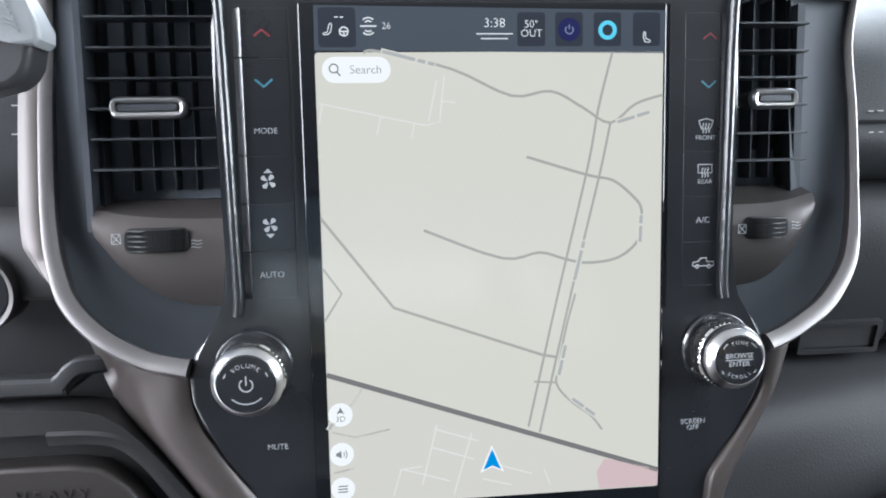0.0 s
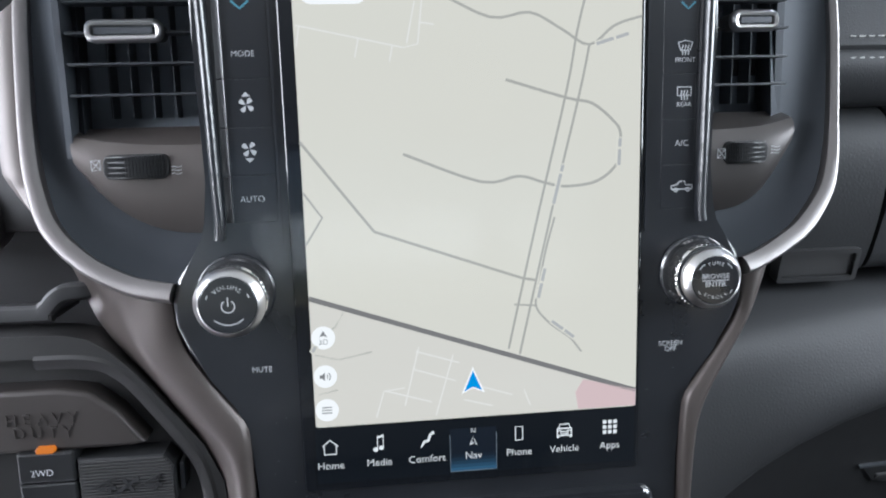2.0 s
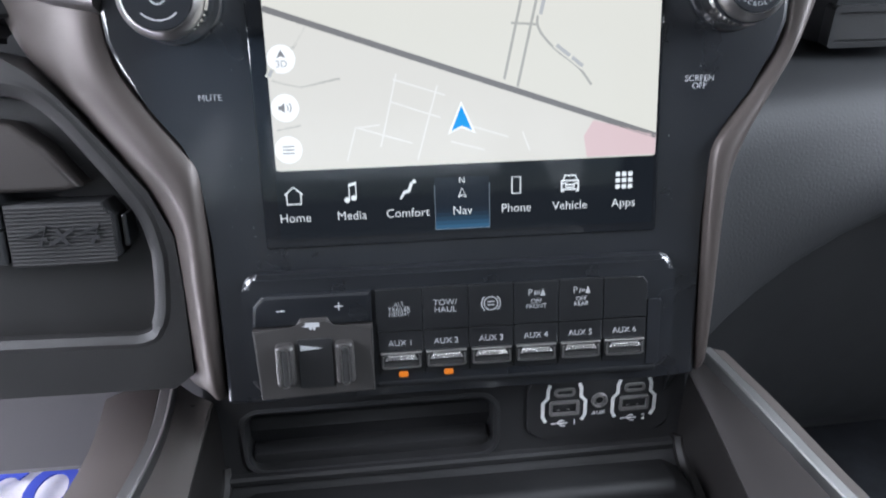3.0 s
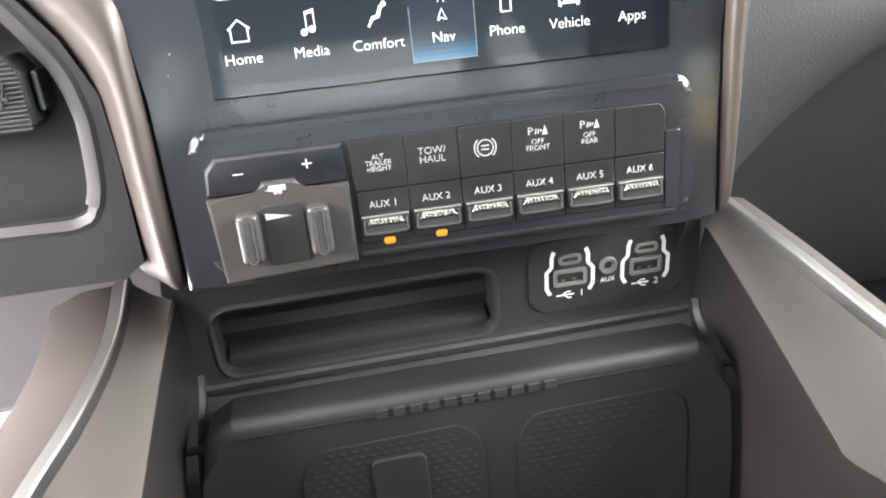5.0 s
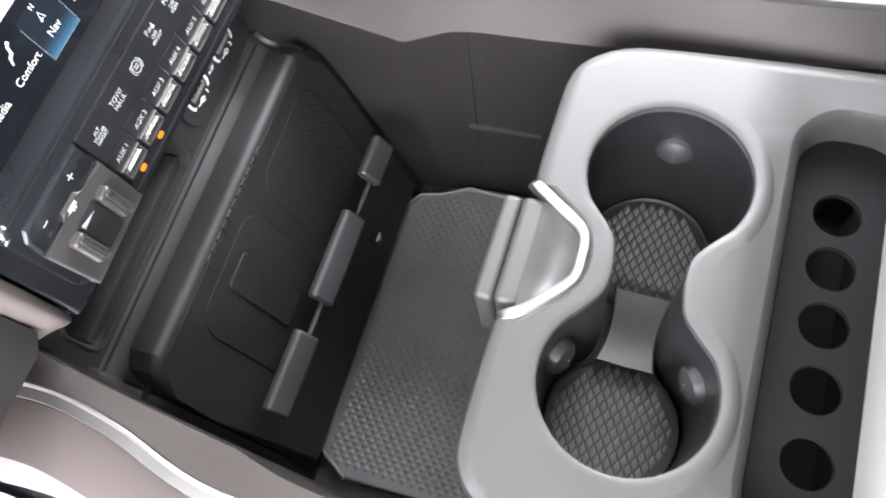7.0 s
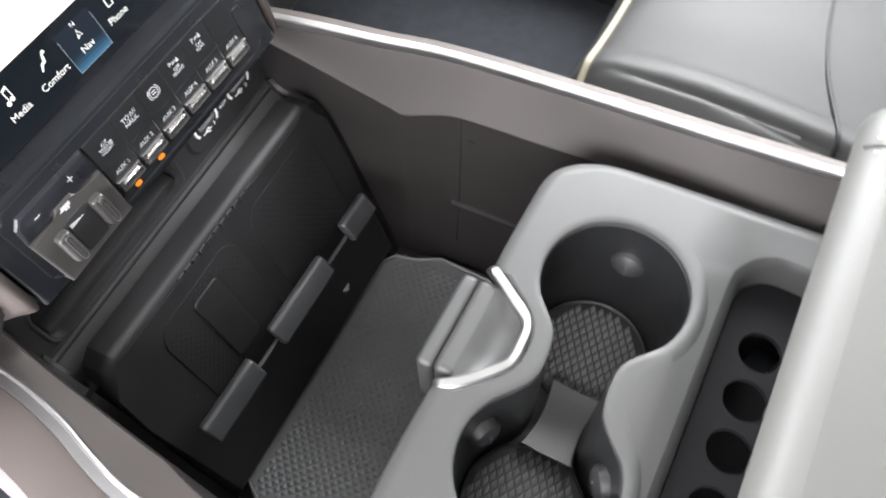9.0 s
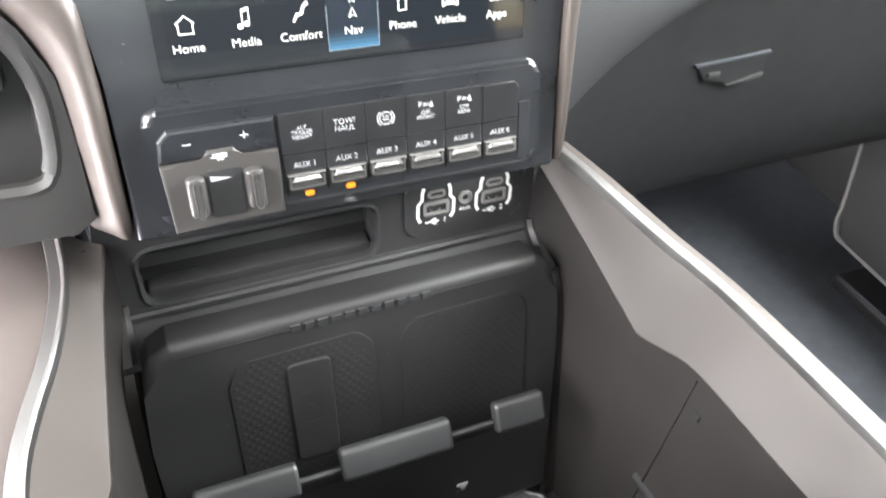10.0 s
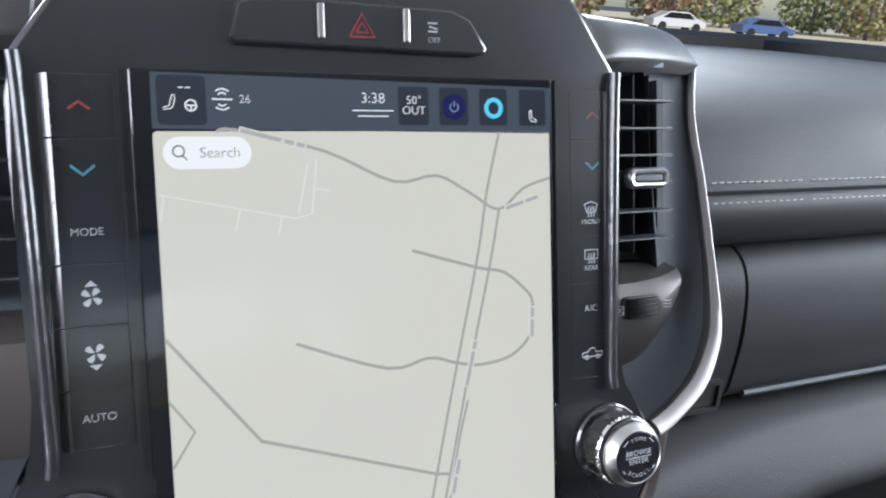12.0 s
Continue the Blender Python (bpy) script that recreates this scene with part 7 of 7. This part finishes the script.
part("sheet", shell(bmesh.new(), rows, (0, 0, -0.003)), PAPER, sheet)
cx, cy = -0.392, 0.300
ringp = [(cx + 0.022 * math.cos(a), cy + 0.030 * math.sin(a), 0.8585) for a in [2 * math.pi * k / 20 for k in range(20)]]
part("blue_mark", sweep(bmesh.new(), ringp, [(-0.006, -0.001), (-0.006, 0.001), (0.006, 0.001), (0.006, -0.001)], (0, 0, 1), closed=True), INK, sheet)
part("blue_mark", sweep(bmesh.new(), [(cx - 0.050 + 0.022 * math.cos(radians(a)), cy + 0.030 * math.sin(radians(a)), 0.8585) for a in range(50, 320, 20)], [(-0.006, -0.001), (-0.006, 0.001), (0.006, 0.001), (0.006, -0.001)], (0, 0, 1)), INK, sheet)
part("blue_mark", box(bmesh.new(), cx - 0.094, cx - 0.082, cy - 0.03, cy + 0.07, 0.857, 0.859), INK, sheet)

# ---- cab shell ----
floor = thing("cab_floor", "black carpeted cab floor", "floor", kind="structure")
part("carpet", box(bmesh.new(), -0.86, 0.86, -1.70, 0.75, 0.78, 0.84), CARPET, floor)
part("tunnel", box(bmesh.new(), -0.16, 0.16, -1.40, 0.40, 0.84, 0.94, 0.02), CARPET, floor)
fire = thing("firewall", "black firewall behind the dash", "firewall", kind="structure")
part("wall", box(bmesh.new(), -0.86, 0.86, 0.62, 0.70, 0.78, 1.50), CARPET, fire)
part("dash_core", box(bmesh.new(), -0.74, 0.74, 0.16, 0.62, 1.28, 1.50), VOID, fire)
cowl = thing("cowl", "black windshield cowl band", "cowl", kind="structure")
bandline = smoothed([(-1.03, 0.50, 1.566), (-1.01, 0.70, 1.566), (-0.88, 0.88, 1.563), (0, 0.95, 1.560), (0.88, 0.88, 1.563), (1.01, 0.70, 1.566), (1.03, 0.50, 1.568)], 5)
part("band", sweep(bmesh.new(), bandline, [(-0.05, -0.20), (-0.05, -0.006), (-0.03, 0.0), (0.03, 0.0), (0.05, -0.006), (0.05, -0.20)], (0, 0, 1)), VOID, cowl)
part("dash_top", box(bmesh.new(), -0.76, 0.76, 0.20, 0.88, 1.500, 1.538, 0.01), LEATHER, cowl)
roof = thing("cab_roof", "pale headliner over the cab", "ceiling", kind="structure")
part("headliner", box(bmesh.new(), -0.86, 0.86, -1.70, 0.30, 1.98, 2.04), HEADLINER, roof)
PRIVACY = material("tinted_glass", (0.33, 0.35, 0.36), 0.0)
PRIVACY.node_tree.nodes["Principled BSDF"].inputs["Transmission Weight"].default_value = 1.0
REAR = material("grey_rear_trim", (0.11, 0.11, 0.11), 0.8, vary=0.2, vary_scale=6)
rear = thing("cab_rear_wall", "grey rear wall of the cab", "wall", kind="structure")
part("panel", plate(bmesh.new(), [(-0.86, 0.78), (0.86, 0.78), (0.86, 2.04), (-0.86, 2.04)], [rr(0, 1.66, 1.26, 0.44, 0.05, 5)], -1.66, -1.76), REAR, rear)
pane = part("rear_pane", extrude(bmesh.new(), rr(0, 1.66, 1.28, 0.46, 0.05, 5), -1.708, -1.713), PRIVACY, rear, "dark tinted rear window")
pane.visible_shadow = False
for s in (-1, 1):
    pil = thing("pillar", "dark windshield pillar", "pillar", kind="structure")
    part("post", sweep(bmesh.new(), [(s * 1.03, 0.56, 1.44), (s * 0.94, 0.34, 1.74), (s * 0.84, 0.16, 2.0)], [(-0.05, -0.03), (-0.05, 0.03), (0.05, 0.03), (0.05, -0.03)], (s, 0, 0)), DARK, pil)
    part("post", box(bmesh.new(), s * 0.82 - 0.04, s * 0.82 + 0.04, -0.82, -0.68, 1.48, 2.0), DARK, pil)
    part("post", box(bmesh.new(), s * 0.82 - 0.04, s * 0.82 + 0.04, -1.72, -0.80, 1.48, 2.0), DARK, pil)

# ---- outside ----
ASPHALT = material("asphalt", (0.055, 0.055, 0.056), 0.9, bump=("noise", 40, 0.4, 0.01), vary=0.25, vary_scale=1.5)
GRASS = material("dry_verge", (0.48, 0.42, 0.30), 0.95, bump=("noise", 15, 0.6, 0.05), vary=0.25, vary_scale=0.8)
BARK = material("bark", (0.20, 0.16, 0.13), 0.9, bump=("noise", 8, 0.8, 0.05), vary=0.3, vary_scale=3)
LEAVES = [material(n, c, 0.7, vary=0.4, vary_scale=0.6) for n, c in (("green_leaves", (0.24, 0.27, 0.11)), ("olive_leaves", (0.36, 0.33, 0.16)), ("rust_leaves", (0.34, 0.22, 0.15)))]
solid("ground", box(bmesh.new(), -300, 300, -300, 400, -0.3, 0.0), ASPHALT, "grey asphalt parking lot", "ground", kind="structure")
solid("verge", extrude(bmesh.new(), [(-60, 62), (20, 46), (34, 42.5), (45, 38.5), (52, 31), (95, 5), (160, 60), (120, 140), (-60, 140)], 0.12, -0.1, axis="z"), GRASS, "dry grass verge behind the lot", "verge", kind="structure")


def tree(x, y, h, mat, seed, label):
    rnd = random.Random(seed)
    t = thing("tree", label, "tree", "trees beyond the lot", m=Matrix.Translation((x, y, 0.1)))
    trunk = bmesh.new()
    sweep(trunk, [(0, 0, -0.2), (0.1, 0, h * 0.3), (-0.05, 0.1, h * 0.6), (0.1, 0, h * 0.95)], [(0.20 * math.cos(k * math.pi / 4), 0.20 * math.sin(k * math.pi / 4)) for k in range(8)], (0, 1, 0))
    for k in range(7):
        a, z = rnd.uniform(0, 6.28), h * rnd.uniform(0.35, 0.85)
        d = Vector((math.cos(a), math.sin(a), 0.7)) * h * 0.22
        sweep(trunk, [Vector((0, 0, z)), Vector((0, 0, z)) + d * 0.5, Vector((0, 0, z)) + d], [(0.06 * math.cos(j * math.pi / 3), 0.06 * math.sin(j * math.pi / 3)) for j in range(6)], (0.1, 0.2, 1))
    part("trunk", trunk, BARK, t)
    crown = bmesh.new()
    for k in range(700):
        a, u = rnd.uniform(0, 6.28), rnd.random()
        r = h * 0.34 * math.sqrt(rnd.random()) * (0.45 + math.sin(math.pi * u) ** 0.7)
        p = Vector((r * math.cos(a), r * math.sin(a), h * (0.04 + 0.95 * u)))
        sz = rnd.uniform(0.16, 0.42)
        ax = Vector((rnd.uniform(-1, 1), rnd.uniform(-1, 1), rnd.uniform(-1, 1))).normalized()
        bx = ax.orthogonal().normalized() * sz
        cx_ = ax.cross(bx)
        vs = [crown.verts.new(p + bx), crown.verts.new(p + cx_ * 0.7), crown.verts.new(p - bx), crown.verts.new(p - cx_ * 0.7), crown.verts.new(p + ax * sz * 0.3)]
        for j in range(4):
            crown.faces.new((vs[j], vs[(j + 1) % 4], vs[4]))
    part("crown", crown, mat, t, smooth=False)
    return t


rnd = random.Random(5)
for k in range(34):
    x = 14 + 84 * k / 34 + rnd.uniform(-1, 1)
    y = 70 - 0.22 * x + rnd.uniform(-3, 14)
    i = k % 3
    tree(x, y, rnd.uniform(7, 11), LEAVES[i], k, ("green leafy tree beyond the parking lot", "olive leafy tree beyond the parking lot", "rust-red autumn tree beyond the parking lot")[i])


def car(x, y, turn, color, label):
    c = thing("parked_car", label, "car", "parked cars", m=pose(x, y, 0, 0, 0, turn))
    paint = material("car_paint", color, 0.25, coat=0.8)
    part("body", extrude(bmesh.new(), [(-2.2, 0.30), (2.2, 0.30), (2.25, 0.75), (1.4, 0.90), (0.75, 1.40), (-0.9, 1.42), (-1.7, 0.95), (-2.2, 0.88)], -0.85, 0.85, bevel=0.08), paint, c)
    part("glass", extrude(bmesh.new(), [(-1.45, 0.95), (1.22, 0.92), (0.70, 1.33), (-0.85, 1.34)], -0.87, 0.87), GLASS, c)
    for wx in (-1.4, 1.4):
        for wy in (-0.8, 0.8):
            part("wheel", lathe(bmesh.new(), [(0.31, -0.1), (0.33, 0.0), (0.31, 0.1)], Matrix.Translation((wx, wy, 0.33)) @ Matrix.Rotation(radians(90), 4, "X"), 24), RUBBER, c)
    return c


car(47.0, 46.0, -14, (0.07, 0.12, 0.28), "blue parked car at the lot edge")
car(40.5, 48.5, -12, (0.6, 0.6, 0.6), "white parked car at the lot edge")


# ---- lint ----
LINT = material("pale_lint", (0.55, 0.55, 0.53), 0.9)
rnd = random.Random(11)
flakes = bmesh.new()


def flake(m, u, v, size):
    turn = rnd.uniform(0, 3.14)
    e, f = Vector((math.cos(turn), 0, math.sin(turn))) * size, Vector((-math.sin(turn), 0, math.cos(turn))) * size * rnd.uniform(0.3, 0.7)
    p = Vector((u, 0, v))
    vs = [flakes.verts.new(m @ q) for q in (p + e, p + f, p - e, p - f, p + Vector((0, -size * 0.5, 0)))]
    for n in range(4):
        flakes.faces.new((vs[n], vs[(n + 1) % 4], vs[4]))


for k in range(16):
    s = rnd.choice((-1, 1))
    flake(STACK @ Matrix.Translation((0, 0.0011, 0)), s * rnd.uniform(0.087, 0.104), rnd.uniform(-0.03, 0.06), rnd.uniform(0.00012, 0.0003))
for k in range(18):
    flake(PADM @ Matrix.Translation((0, -0.0002, 0)), rnd.uniform(-0.10, 0.10), rnd.uniform(-0.09, -0.01), rnd.uniform(0.00015, 0.0004))
lint = tagged(new("lint", mesh_of(flakes, "lint", LINT)), "pale lint specks on the black trim", "lint", kind="stuff")
